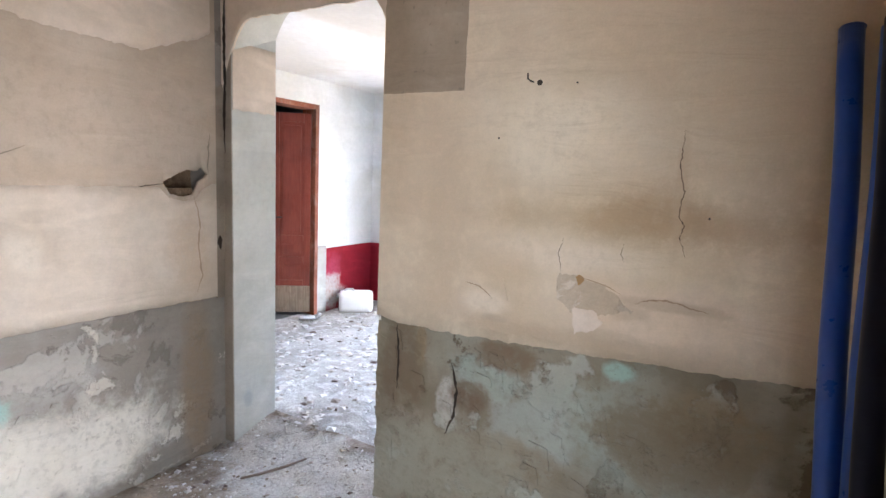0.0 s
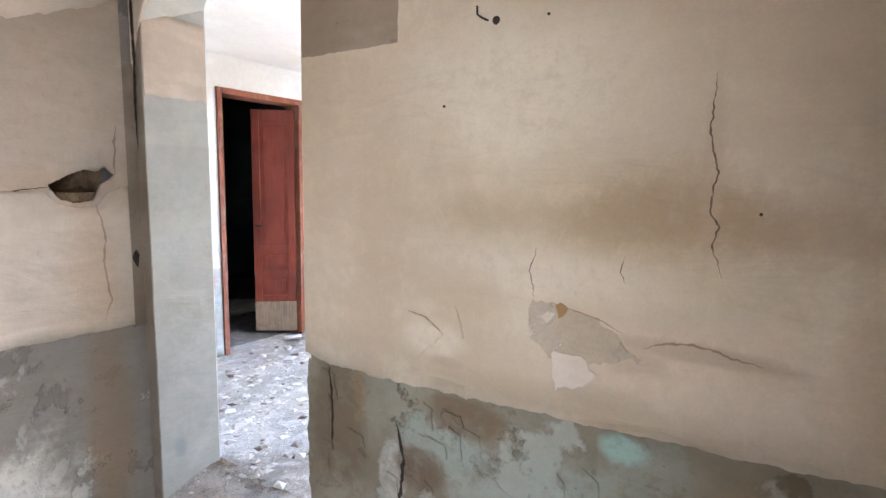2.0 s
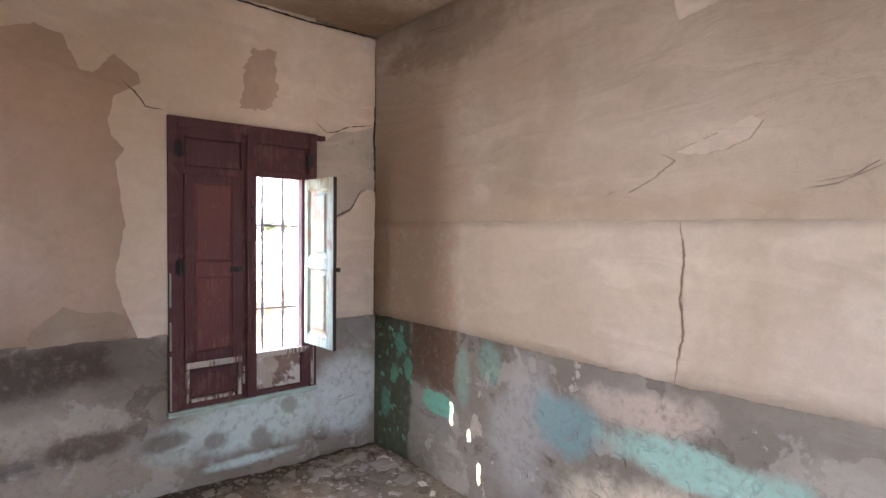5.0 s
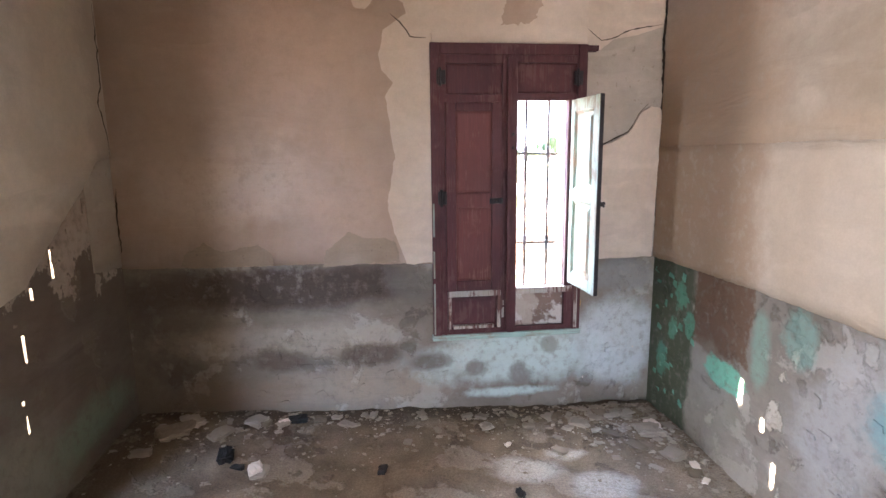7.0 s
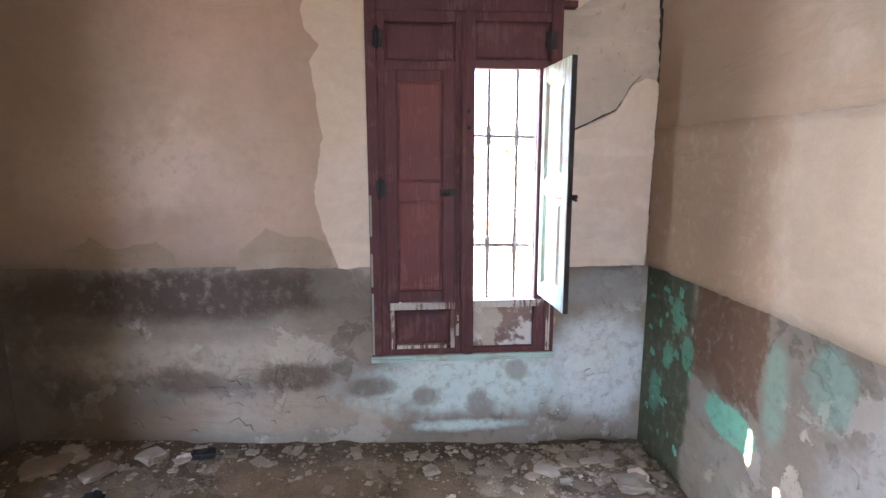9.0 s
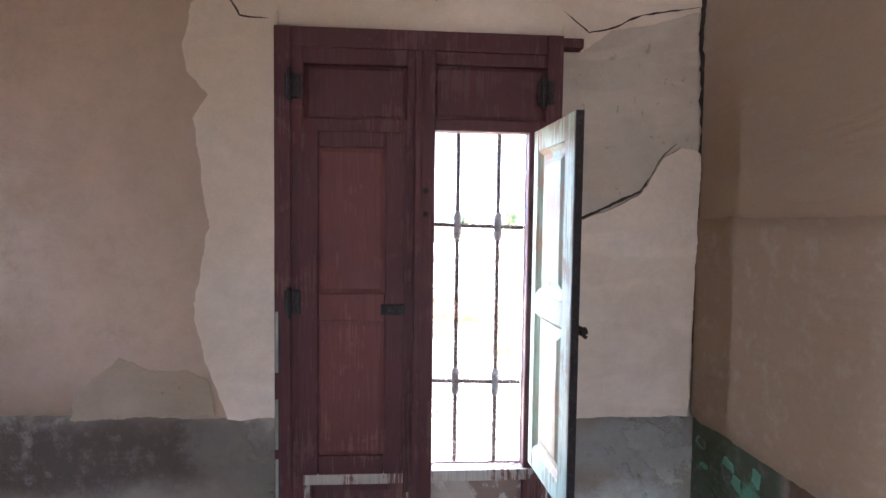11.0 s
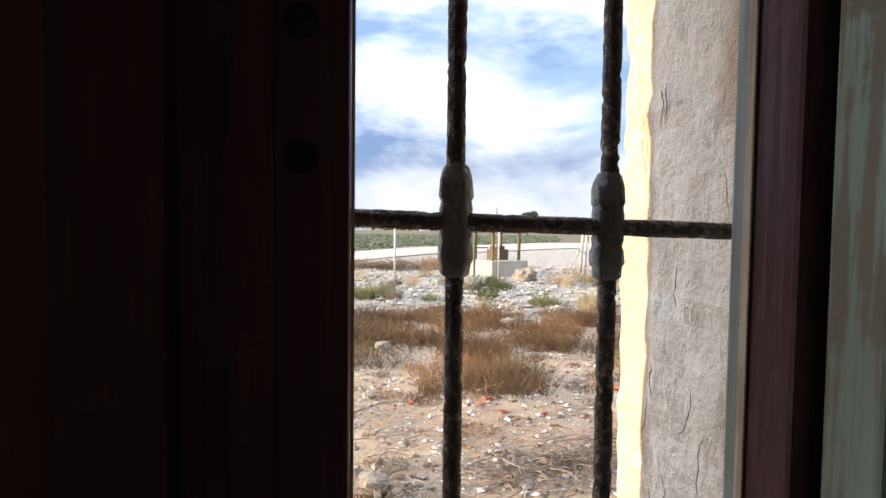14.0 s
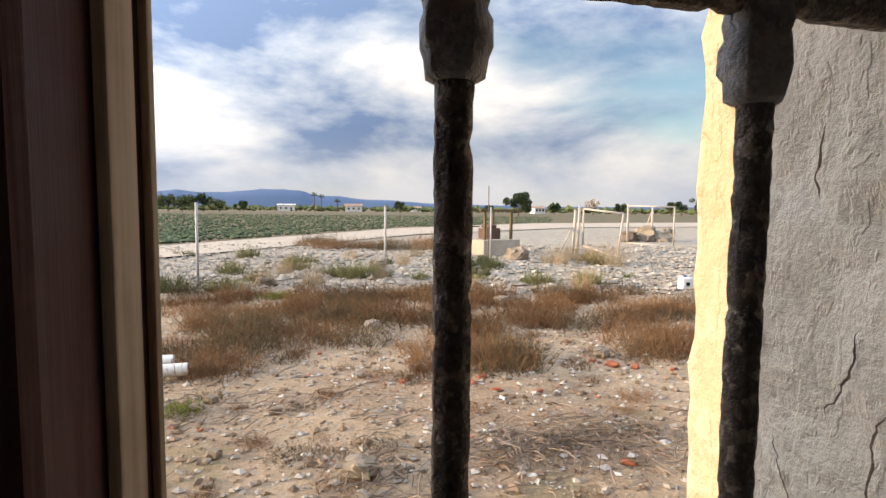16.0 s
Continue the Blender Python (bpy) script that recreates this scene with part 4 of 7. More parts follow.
ribbon("crack", "x", face_e, -1, ((-0.325, 1.42), (-0.345, 1.30), (-0.335, 1.15), (-0.35, 1.0), (-0.33, 0.88)), 0.0028, M_CRACK, wall_e, 12, rise=0.0078)
rng = random.Random(9)
for k in range(18):
    u, z = rng.uniform(-1.70, -1.32), rng.uniform(0.92, 1.34)
    w, h = rng.uniform(0.02, 0.06), rng.uniform(0.012, 0.04)
    scrap("plaster_flake", "x", face_e - 0.002, -1, ((u, z), (u + w, z + h * 0.4), (u + w * 0.7, z + h), (u + w * 0.1, z + h * 0.7)), rng.uniform(0.002, 0.005), M_COAT_B2, wall_e, 0.008, k + 400)
# flaking lumps low on the wall
rng = random.Random(5)
for k in range(26):
    u, z = rng.uniform(-1.3, 0.6), rng.uniform(0.12, 0.5)
    w, h = rng.uniform(0.02, 0.09), rng.uniform(0.012, 0.05)
    scrap("render_flake", "x", XR, -1, ((u, z), (u + w, z + h * 0.3), (u + w * 0.8, z + h), (u + w * 0.1, z + h * 0.8)), rng.uniform(0.003, 0.008), M_BASE_B, wall_e, 0.006, k)
M_FLAKE = plaster("mint_flakes", (0.24, 0.50, 0.38), (0.15, 0.34, 0.25), (), relief=0.6, scale=3.0)
for k in range(64):
    u, z = rng.uniform(1.36, 1.74), rng.uniform(0.0, 0.74)
    w, h = rng.uniform(0.015, 0.06), rng.uniform(0.015, 0.05)
    scrap("paint_flake", "x", XR, -1, ((u, z), (u + w, z + h * 0.3), (u + w * 0.8, z + h), (u + w * 0.1, z + h * 0.8)), rng.uniform(0.003, 0.007), M_FLAKE if k % 5 < 2 else M_BASE_B, wall_e, 0.010, k + 50)
for k in range(34):
    u, z = rng.uniform(-0.2, 2.5), rng.uniform(0.03, 0.33)
    w, h = rng.uniform(0.02, 0.10), rng.uniform(0.015, 0.05)
    scrap("render_flake", "y", YW - 0.003, -1, ((u, z), (u + w, z + h * 0.3), (u + w * 0.8, z + h), (u + w * 0.1, z + h * 0.8)), rng.uniform(0.003, 0.008), M_BASE_W, wall_n, 0.008, k + 90)

# south wall with the doorway in its corner
DX0, DX1, DH, DT = 1.51, 2.551, 2.30, 0.30
wall_s = setting("wall_south", rough_box(XL - 0.35, DX0 - 0.012, YA - DT, YA, -0.3, 3.0, 0.25, 0.0), M_BASE_A, "beige plastered wall with a crack and a flaking lower part")
hang(setting("wall_south_end", rough_box(DX0 - 0.10, DX0 + 0.004, YA - DT, YA + 0.001, -0.15, 0.86, 0.02, 0.008, 16), M_BASE_A), wall_s)
hang(setting("wall_south_reveal", rough_box(DX0 - 0.05, DX0, YA - DT, YA, 0.86, DH + 0.1, 0.03, 0.003, 14), M_COAT_A), wall_s)
hang(setting("wall_south_above", bx(DX0 - 0.01, DX1, YA - DT, YA, DH + 0.16, 3.0), M_JAMB), wall_s)
wain_s = line(((1.52, 0.885), (1.33, 0.87), (1.0, 0.88), (0.62, 0.90), (0.23, 0.92), (0.0, 0.93), (-0.28, 0.96)))
layer("plaster_coat", "y", YA, 1, XL, DX0, lambda u: wain_s(u) + rag(u, 0.010, 51), top, COAT + 0.004, M_COAT_A, wall_s, 0.008)
face_s = YA + COAT + 0.004
layer("plaster_coat", "y", YA, 1, DX0, XR, lambda u: DH + 0.02 - 0.16 * max(0, (u - 2.38) / 0.17) ** 2.2 - 0.10 * max(0, (1.60 - u) / 0.09) ** 2 + rag(u, 0.008, 52), top, COAT, M_PALE, wall_s)
# underside of the opening, rounded into its jamb
vs, fs = [], []
for i in range(41):
    u = DX0 + (DX1 - DX0) * i / 40
    z = DH + 0.02 - 0.16 * max(0, (u - 2.38) / 0.17) ** 2.2 - 0.10 * max(0, (1.60 - u) / 0.09) ** 2 + rag(u, 0.008, 52)
    vs += [(u, YA + COAT, z), (u, YA - DT, min(DH + 0.15, z + 0.13 + rag(u, 0.01, 60))), (u, YA - DT, DH + 0.17), (u, YA + 0.002, DH + 0.17)]
for i in range(40):
    for j in range(4):
        fs.append((i * 4 + j, i * 4 + (j + 1) % 4, i * 4 + 4 + (j + 1) % 4, i * 4 + 4 + j))
hang(setting("doorway_head", bmesh.new(), M_JAMB), wall_s)
head = wall_s.children[-1]
head.data = mesh("doorway_head", vs, fs, M_JAMB)
hang(setting("wall_south_jamb", rough_box(DX1, XR + 0.02, YA - DT, YA + 0.004, -0.15, H, 0.035, 0.0015, 8), M_JAMB), wall_s)
layer("jamb_coat", "x", DX1, -1, YA - DT + 0.004, YA + 0.002, lambda u: 1.86 + rag(u, 0.012, 64), lambda u: 2.22, 0.0045, M_PALE, wall_s)
layer("strip_render", "y", YA + 0.002, 1, DX1 + 0.006, XR, lambda u: -0.15, lambda u: 2.36, 0.006, M_STRIP, wall_s)
layer("strip_render", "x", XR - 0.001, -1, YA + 0.003, YA + 0.062, lambda u: 0.80, lambda u: 2.0 + rag(u, 0.05, 2), 0.008, M_STRIP, wall_e)
ribbon("corner_crack", "y", YA, 1, ((2.60, 1.62), (2.605, 1.8), (2.595, 2.0), (2.60, 2.2), (2.595, 2.5)), 0.022, M_GAPDARK, wall_s, 62, rise=0.016)
ribbon("knot_hole", "x", XR - 0.008, -1, ((-1.855, 1.08), (-1.85, 1.12), (-1.853, 1.16)), 0.028, M_GAPDARK, wall_e, 63)
# dark rectangle, cracks and scars on the coat
scrap("old_patch", "y", face_s, 1, ((DX0 - 0.004, 1.90), (1.10, 1.90), (1.095, 2.25), (1.09, 2.66), (DX0 - 0.004, 2.66)), 0.002, M_SCAR, wall_s, 0.004, 71)
ribbon("crack", "y", face_s, 1, ((0.25, 1.74), (0.255, 1.62), (0.235, 1.53), (0.245, 1.45), (0.225, 1.42), (0.235, 1.38), (0.21, 1.31)), 0.0036, M_CRACK, wall_s, 72, fine=0.006)
ribbon("crack", "y", face_s, 1, ((0.64, 1.34), (0.65, 1.27), (0.64, 1.21)), 0.0026, M_CRACK, wall_s, 73, 0.008, fine=0.006)
ribbon("crack", "y", face_s, 1, ((0.415, 1.34), (0.42, 1.30), (0.41, 1.27)), 0.0022, M_CRACK, wall_s, 74, 0.008, fine=0.006)
scrap("plaster_scar", "y", face_s, 1, ((0.64, 1.20), (0.57, 1.20), (0.50, 1.18), (0.43, 1.17), (0.40, 1.13), (0.36, 1.11), (0.42, 1.08), (0.50, 1.06), (0.60, 1.06), (0.65, 1.12)), 0.0015, M_SCAR2, wall_s, 0.026, 75)
# painted shadow line along the scar's upper edge
ribbon("crack", "y", face_s, 1, ((0.58, 1.203), (0.52, 1.19), (0.46, 1.178), (0.41, 1.155)), 0.0028, M_SEAM_SHADE, wall_s, 84, 0.008, 0.003, 0.006)
ribbon("crack", "y", face_s, 1, ((0.36, 1.125), (0.31, 1.148), (0.25, 1.158), (0.18, 1.14), (0.12, 1.135)), 0.005, M_SEAM_SHADE, wall_s, 85, 0.012, 0.002, 0.006)
scrap("plaster_blister", "y", face_s, 1, ((0.58, 1.08), (0.50, 1.08), (0.47, 1.04), (0.50, 1.00), (0.57, 0.98)), 0.005, M_PINK, wall_s, 0.016, 77)
scrap("exposed_brick", "y", face_s, 1, ((0.582, 1.198), (0.555, 1.205), (0.545, 1.18), (0.568, 1.165)), 0.002, M_OCHRE, wall_s, 0.016, 78)
scrap("plaster_blister", "y", face_s, 1, ((1.06, 1.11), (0.98, 1.10), (0.92, 1.06), (0.96, 1.02), (1.02, 0.97), (1.07, 1.0)), 0.004, M_COAT_A, wall_s, 0.018, 79)
ribbon("crack", "y", face_s, 1, ((1.05, 1.115), (0.98, 1.105), (0.92, 1.07)), 0.0045, M_SEAM_SHADE, wall_s, 80, 0.008, rise=0.0075, fine=0.006)
scrap("plaster_blister", "y", face_s, 1, ((0.88, 1.15), (0.86, 1.11), (0.85, 1.06), (0.90, 1.05)), 0.005, M_COAT_A, wall_s, 0.005, 81)
for k in range(30):
    u, z = rng.uniform(0.2, 1.42), rng.uniform(0.25, 0.80)
    w, h = rng.uniform(0.03, 0.12), rng.uniform(0.03, 0.12)
    scrap("render_flake", "y", YA, 1, ((u, z), (u + w, z + h * 0.3), (u + w * 0.8, z + h), (u + w * 0.1, z + h * 0.8)), rng.uniform(0.002, 0.007), M_BASE_A, wall_s, 0.01, k + 130)
ribbon("crack", "y", YA, 1, ((1.10, 0.74), (1.07, 0.62), (1.08, 0.5), (1.12, 0.40)), 0.012, M_GAPDARK, wall_s, 82, rise=0.006)
ribbon("crack", "y", YA, 1, ((1.40, 0.86), (1.385, 0.7), (1.39, 0.55)), 0.010, M_GAPDARK, wall_s, 83, rise=0.006)

# west wall, split by a crack that lets the sun through
SLITS = ((1.465, 1.16, 1.225, 0.010), (1.32, 1.085, 1.11, 0.010), (1.185, 0.925, 1.045, 0.014), (1.035, 0.875, 0.925, 0.020),
         (0.955, 0.655, 0.765, 0.013), (0.905, 0.515, 0.53, 0.012), (0.915, 0.40, 0.47, 0.010))
# unseen doorway, assumed here to let in the added entry lamp
EN0, EN1, ENH = -0.15, 0.70, 2.0
ys = sorted({YA - DT, YW + 0.1, EN0, EN1} | {round(v, 4) for y, a, b, w in SLITS for v in (y, y + w)})
zs = sorted({-0.1, 3.0, ENH} | {round(v, 4) for y, a, b, w in SLITS for v in (a, b)})
vs, fs, at = [], [], {}
TH = 0.32
for i, y in enumerate(ys):
    for j, z in enumerate(zs):
        inner = 0 < i < len(ys) - 1 and 0 < j < len(zs) - 1
        dy, dz = (rng.uniform(-0.003, 0.003), rng.uniform(-0.004, 0.004)) if inner else (0, 0)
        at[i, j] = len(vs)
        vs.append((XL, y + dy, z + dz))
        far_side = 0.08 if any(abs(y - s[0] - s[3]) < 1e-3 and s[1] - 1e-3 <= z <= s[2] + 1e-3 for s in SLITS) else 0.0
        vs.append((XL - TH, y + dy + far_side + TH * SUN.y / -SUN.x, z + dz + TH * SUN.z / -SUN.x * (-0.4 if y > 1.3 and y < 1.6 else 1.0)))
gone = {(i, j) for i in range(len(ys) - 1) for j in range(len(zs) - 1) for y, a, b, w in SLITS
        if y - 1e-4 <= (ys[i] + ys[i + 1]) / 2 <= y + w + 1e-4 and a - 1e-4 <= (zs[j] + zs[j + 1]) / 2 <= b + 1e-4}
gone |= {(i, j) for i in range(len(ys) - 1) for j in range(len(zs) - 1) if ys[i] >= EN0 and ys[i + 1] <= EN1 and zs[j + 1] <= ENH}
for i in range(len(ys) - 1):
    for j in range(len(zs) - 1):
        q = [at[i, j], at[i + 1, j], at[i + 1, j + 1], at[i, j + 1]]
        if (i, j) not in gone:
            fs += [tuple(q), tuple(k + 1 for k in reversed(q))]
            continue
        for (a, b), near in zip(zip(q, q[1:] + q[:1]), ((i, j - 1), (i + 1, j), (i, j + 1), (i - 1, j))):
            if near not in gone:
                fs.append((a, b, b + 1, a + 1))
wall_w = new("wall_west", mesh("wall_west", vs, fs, M_BASE_L))
tagged(wall_w, "dark stained masonry wall split by a sunlit crack", kind="structure")
wain_l = line(((1.78, 0.85), (1.25, 0.90), (0.93, 0.90), (0.0, 0.92), (-1.9, 0.5)))
slit_edge = line(((1.78, 1.42), (1.62, 1.38), (1.48, 1.27), (1.31, 1.16), (1.20, 1.08), (1.06, 0.98), (1.0, 0.93), (0.9, 0.91), (-1.9, 0.5)))
for y0, y1 in ((YA + 0.02, EN0), (EN1, YW - COAT)):
    layer("plaster_coat", "x", XL, 1, y0, y1, lambda u: max(slit_edge(u), wain_l(u)) + rag(u, 0.010, 91), top, COAT, M_COAT_L, wall_w)
layer("plaster_coat", "x", XL, 1, EN0, EN1, lambda u: ENH + 0.01, top, COAT, M_COAT_L, wall_w)
# unseen lobby, added to frame the slot lamp and shut out sun
lobby = setting("wall_entry", bx(-2.1, -1.9, -1.2, 0.42, -0.1, 2.6), M_COAT_L, "plain wall of an added, unseen entry outside the room")
for y0, y1, z0, z1 in ((0.58, 0.85, -0.1, 2.6), (0.42, 0.58, -0.1, 1.58), (0.42, 0.58, 2.32, 2.6)):
    hang(setting("wall_entry_piece", bx(-2.1, -1.9, y0, y1, z0, z1), M_COAT_L), lobby)
# unseen wall, added only to stop sun reaching the slot window
setting("wall_yard", bx(-4.2, -4.0, -2.2, 0.82, -0.3, 3.4), M_OUTWALL, "plain unseen wall added to block the low sun")
hang(setting("wall_entry_side", bx(-1.9, -0.60, 0.74, 0.85, -0.1, 2.6), M_COAT_L), lobby)
hang(setting("ceiling_entry", bx(-2.1, -0.60, -1.2, 0.85, 2.6, 2.7), M_COAT_L), lobby)
hang(setting("floor_entry", bx(-2.1, XL - 0.01, -1.2, 0.85, -0.1, -0.01), M_FLOOR), lobby)
layer("undercoat", "x", XL, 1, 1.50, YW - COAT, lambda u: wain_l(u) + rag(u, 0.006, 92), lambda u: slit_edge(u) + 0.01, 0.004, M_MIDGREY, wall_w)
ribbon("crack", "x", XL + COAT, 1, ((1.755, 2.11), (1.75, 1.9), (1.745, 1.75), (1.70, 1.66), (1.755, 1.5), (1.757, 1.41)), 0.009, M_GAPDARK, wall_w, 93, 0.012)

setting("ceiling", rough_box(XL, XR, YA, YE, H, H + 0.2, 0.12, 0.012, 5), M_CEIL, "brown stained plaster ceiling")


# ---- floors ----
def sheet(name, x0, x1, y0, y1, nx, ny, height, mat, label):
    vs = [(x0 + (x1 - x0) * i / nx, y0 + (y1 - y0) * j / ny, 0) for j in range(ny + 1) for i in range(nx + 1)]
    vs = [(x, y, height(x, y)) for x, y, _ in vs]
    fs = [(j * (nx + 1) + i, j * (nx + 1) + i + 1, (j + 1) * (nx + 1) + i + 1, (j + 1) * (nx + 1) + i) for j in range(ny) for i in range(nx)]
    ob = new(name, mesh(name, vs, fs, mat))
    for p in ob.data.polygons:
        p.use_smooth = True
    return tagged(ob, label, kind="structure")


def floor_z(x, y):
    """Dirt that falls gently towards the east wall."""
    n = noise.noise(Vector((x * 2.2, y * 2.2, 0)))
    z = 0.036 - 0.05 * (x + 0.28) + 0.012 * n + 0.011 * noise.noise(Vector((x * 9, y * 9, 1))) + 0.006 * noise.noise(Vector((x * 25, y * 25, 2)))
    z += 0.05 * math.exp(-((x - 2.36) / 0.30) ** 2 - ((y - 1.42) / 0.24) ** 2)
    z += 0.03 * math.exp(-((x - 0.1) / 0.35) ** 2 - ((y - 1.5) / 0.25) ** 2)
    if y < YA + 0.1:
        z *= max(0, 1 - (YA + 0.1 - y) / 0.35)
    return z


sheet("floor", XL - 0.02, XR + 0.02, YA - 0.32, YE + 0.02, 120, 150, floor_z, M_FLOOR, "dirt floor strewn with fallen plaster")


def chips(name, n, where, size, mat, label, seed, flat=0.35, parent=None):
    """Uncountable loose chips or stones as one mesh; where() gives x, y, z."""
    r = random.Random(seed)
    vs, fs = [], []
    corner = ((1, 0, 0), (0, 1, 0), (-1, 0, 0), (0, -1, 0), (0, 0, 1), (0, 0, -1))
    tri = ((0, 1, 4), (1, 2, 4), (2, 3, 4), (3, 0, 4), (1, 0, 5), (2, 1, 5), (3, 2, 5), (0, 3, 5))
    for _ in range(n):
        x, y, z = where(r)
        s = size[0] * (size[1] / size[0]) ** (r.random() ** 2)
        a, e = r.uniform(0, 6.3), r.uniform(0.5, 1.4)
        ca, sa = math.cos(a), math.sin(a)
        k = len(vs)
        tilt = r.uniform(-0.4, 0.4)
        for cx, cy, cz in corner:
            px, py = cx * s * r.uniform(0.7, 1.2), cy * s * e * r.uniform(0.7, 1.2)
            pz = cz * s * flat * r.uniform(0.7, 1.2) + px * tilt * 0.5
            if cz:
                px, py = s * r.uniform(-0.4, 0.4), s * r.uniform(-0.4, 0.4)
            vs.append((x + px * ca - py * sa, y + px * sa + py * ca, z + pz + s * flat * 0.5))
        fs += [tuple(k + q for q in t) for t in tri]
    ob = new(name, mesh(name, vs, fs, mat))
    return tagged(ob, label, "rubble" if "chip" in name else "stones", kind="stuff")


def room_spot(r):
    if r.random() < 0.45:
        x, y = r.uniform(XL, XR), YW - abs(r.gauss(0, 0.28))
    elif r.random() < 0.4:
        x, y = XR - abs(r.gauss(0, 0.25)), r.uniform(YA, YW)
    else:
        x, y = r.uniform(XL, XR), r.uniform(YA - 0.2, YW)
    x, y = min(max(x, XL + 0.02), XR - 0.02), min(max(y, YA - 0.25), YW - 0.02)
    return x, y, floor_z(x, y)


def corner_spot(r):
    x, y = XR - 0.02 - abs(r.gauss(0, 0.32)), YW - 0.03 - abs(r.gauss(0, 0.30))
    return x, y, floor_z(x, y)


def door_spot(r):
    x, y = r.uniform(1.55, 2.6), r.uniform(YA - 0.25, YA + 0.5)
    return x, y, floor_z(x, y)


chips("plaster_chips", 1900, room_spot, (0.004, 0.022), M_CHIP, "small beige plaster chips scattered on the dirt floor", 1)
chips("plaster_chips", 1900, corner_spot, (0.004, 0.024), M_CHIP, "heap of broken plaster chips in the room's corner", 2)
chips("plaster_chips", 350, door_spot, (0.005, 0.022), M_CHIPW, "pale plaster crumbs in the doorway", 3)


def lump(name, x, y, z, sx, sy, sz, mat, seed, label, category, group=""):
    """One larger broken slab or stone."""
    bm = bmesh.new()
    bmesh.ops.create_cube(bm, size=1)
    bmesh.ops.subdivide_edges(bm, edges=bm.edges[:], cuts=5 if sx > 0.12 else 2, use_grid_fill=True)
    for v in bm.verts:
        q = v.co.normalized() * 0.62
        v.co = v.co * 0.62 + q * 0.38
        v.co += Vector((wob(v.co, 2.1, 0.27, seed), wob(v.co, 2.1, 0.27, seed + 9), wob(v.co, 2.3, 0.20, seed + 17)))
        if sx > 0.12:
            v.co += v.normal * wob(v.co, 7.0, 0.05, seed)
        v.co = Vector((v.co.x * sx, v.co.y * sy, v.co.z * sz))
    low = min(v.co.z for v in bm.verts)
    a = (seed * 2.399) % 6.28
    bmesh.ops.transform(bm, matrix=Matrix.Translation((x, y, z - low - 0.15 * sz)) @ Matrix.Rotation(a, 4, "Z"), verts=bm.verts)
    ob = part(name, bm, mat, None)
    return tagged(ob, label, category, group)


rng = random.Random(11)
for k in range(22):
    x, y = XR - 0.06 - abs(rng.gauss(0, 0.28)), YW - 0.06 - abs(rng.gauss(0, 0.26))
    s = rng.uniform(0.02, 0.06)
    lump("plaster_lump", x, y, floor_z(x, y), s, s * rng.uniform(0.5, 1.0), s * rng.uniform(0.2, 0.45), M_RUBBLE, k * 1.7, "broken plaster lump lying in the corner heap", "rubble", "corner rubble")
for k in range(22):
    x, y = rng.uniform(XL + 0.1, 2.2), YW - 0.05 - abs(rng.gauss(0, 0.22))
    s = rng.uniform(0.02, 0.065)
    lump("plaster_lump", x, y, floor_z(x, y), s, s * rng.uniform(0.5, 1.0), s * rng.uniform(0.15, 0.35), M_RUBBLE, 100 + k * 1.7, "fallen plaster lump at the foot of the wall", "rubble", "wall foot rubble")
slabs = [(2.41, 1.36, 0.13), (2.19, 1.36, 0.08), (2.47, 1.04, 0.07), (2.30, 1.55, 0.09), (0.46, 1.19, 0.10), (0.50, 1.60, 0.06), (0.05, 1.62, 0.11), (0.0, 1.52, 0.15), (0.22, 1.48, 0.11), (0.36, 1.62, 0.10), (-0.1, 1.35, 0.09), (2.28, 1.25, 0.09), (2.08, 1.50, 0.09), (2.44, 1.18, 0.10), (1.95, 1.62, 0.08)]
slabs += [(XR - 0.06 - abs(rng.gauss(0, 0.30)), YW - 0.08 - abs(rng.gauss(0, 0.26)), rng.uniform(0.025, 0.075)) for _ in range(46)]
slabs += [(rng.uniform(-0.2, 1.9), YW - 0.06 - abs(rng.gauss(0, 0.16)), rng.uniform(0.02, 0.06)) for _ in range(34)]
for x, y, s in slabs:
    lump("plaster_fragment", x, y, floor_z(x, y), s, s * rng.uniform(0.45, 0.9), s * rng.uniform(0.12, 0.26), M_RUBBLE, x * 13 + y, "dusty flat piece of fallen plaster on the floor", "rubble", "fallen slabs")
for x, y, s in ((0.44, 1.20, 0.085), (0.50, 1.62, 0.05), (2.50, 1.09, 0.06), (2.48, 0.97, 0.045), (1.64, 1.33, 0.04), (2.45, 1.40, 0.11)):
    lump("plaster_fragment", x, y, floor_z(x, y) + 0.006, s, s * 0.6, s * 0.22, M_PINK, x * 5 + y, "clean white piece of broken plaster on the dirt floor", "rubble", "white plaster pieces")
for x, y, s in ((0.29, 1.29, 0.10), (0.57, 1.65, 0.09), (1.01, 1.16, 0.06), (0.36, 1.22, 0.05), (1.6, 0.95, 0.05)):
    lump("black_rag", x, y, floor_z(x, y), s, s * 0.6, s * 0.35, M_BLACKRAG, x * 7, "small crumpled black litter on the dirt floor", "litter", "black litter")
stick = tube([(x, y, floor_z(x, y) + 0.008) for x, y in ((2.22, -1.66), (2.16, -1.75), (2.09, -1.84), (2.02, -1.94))], [0.006, 0.008, 0.008, 0.005], 6)
tagged(part("stick", stick, M_TWIG, None, smooth=True), "thin pale stick lying on the doorway floor", "stick")


M_BEAD = wood("weathered_bead", (0.36, 0.40, 0.35), (0.26, 0.29, 0.25), (0.26, 0.20, 0.14), 0.6)
# ---- window: frame, two leaves, one inner shutter open ----
FY0, FY1 = 1.752, 1.802
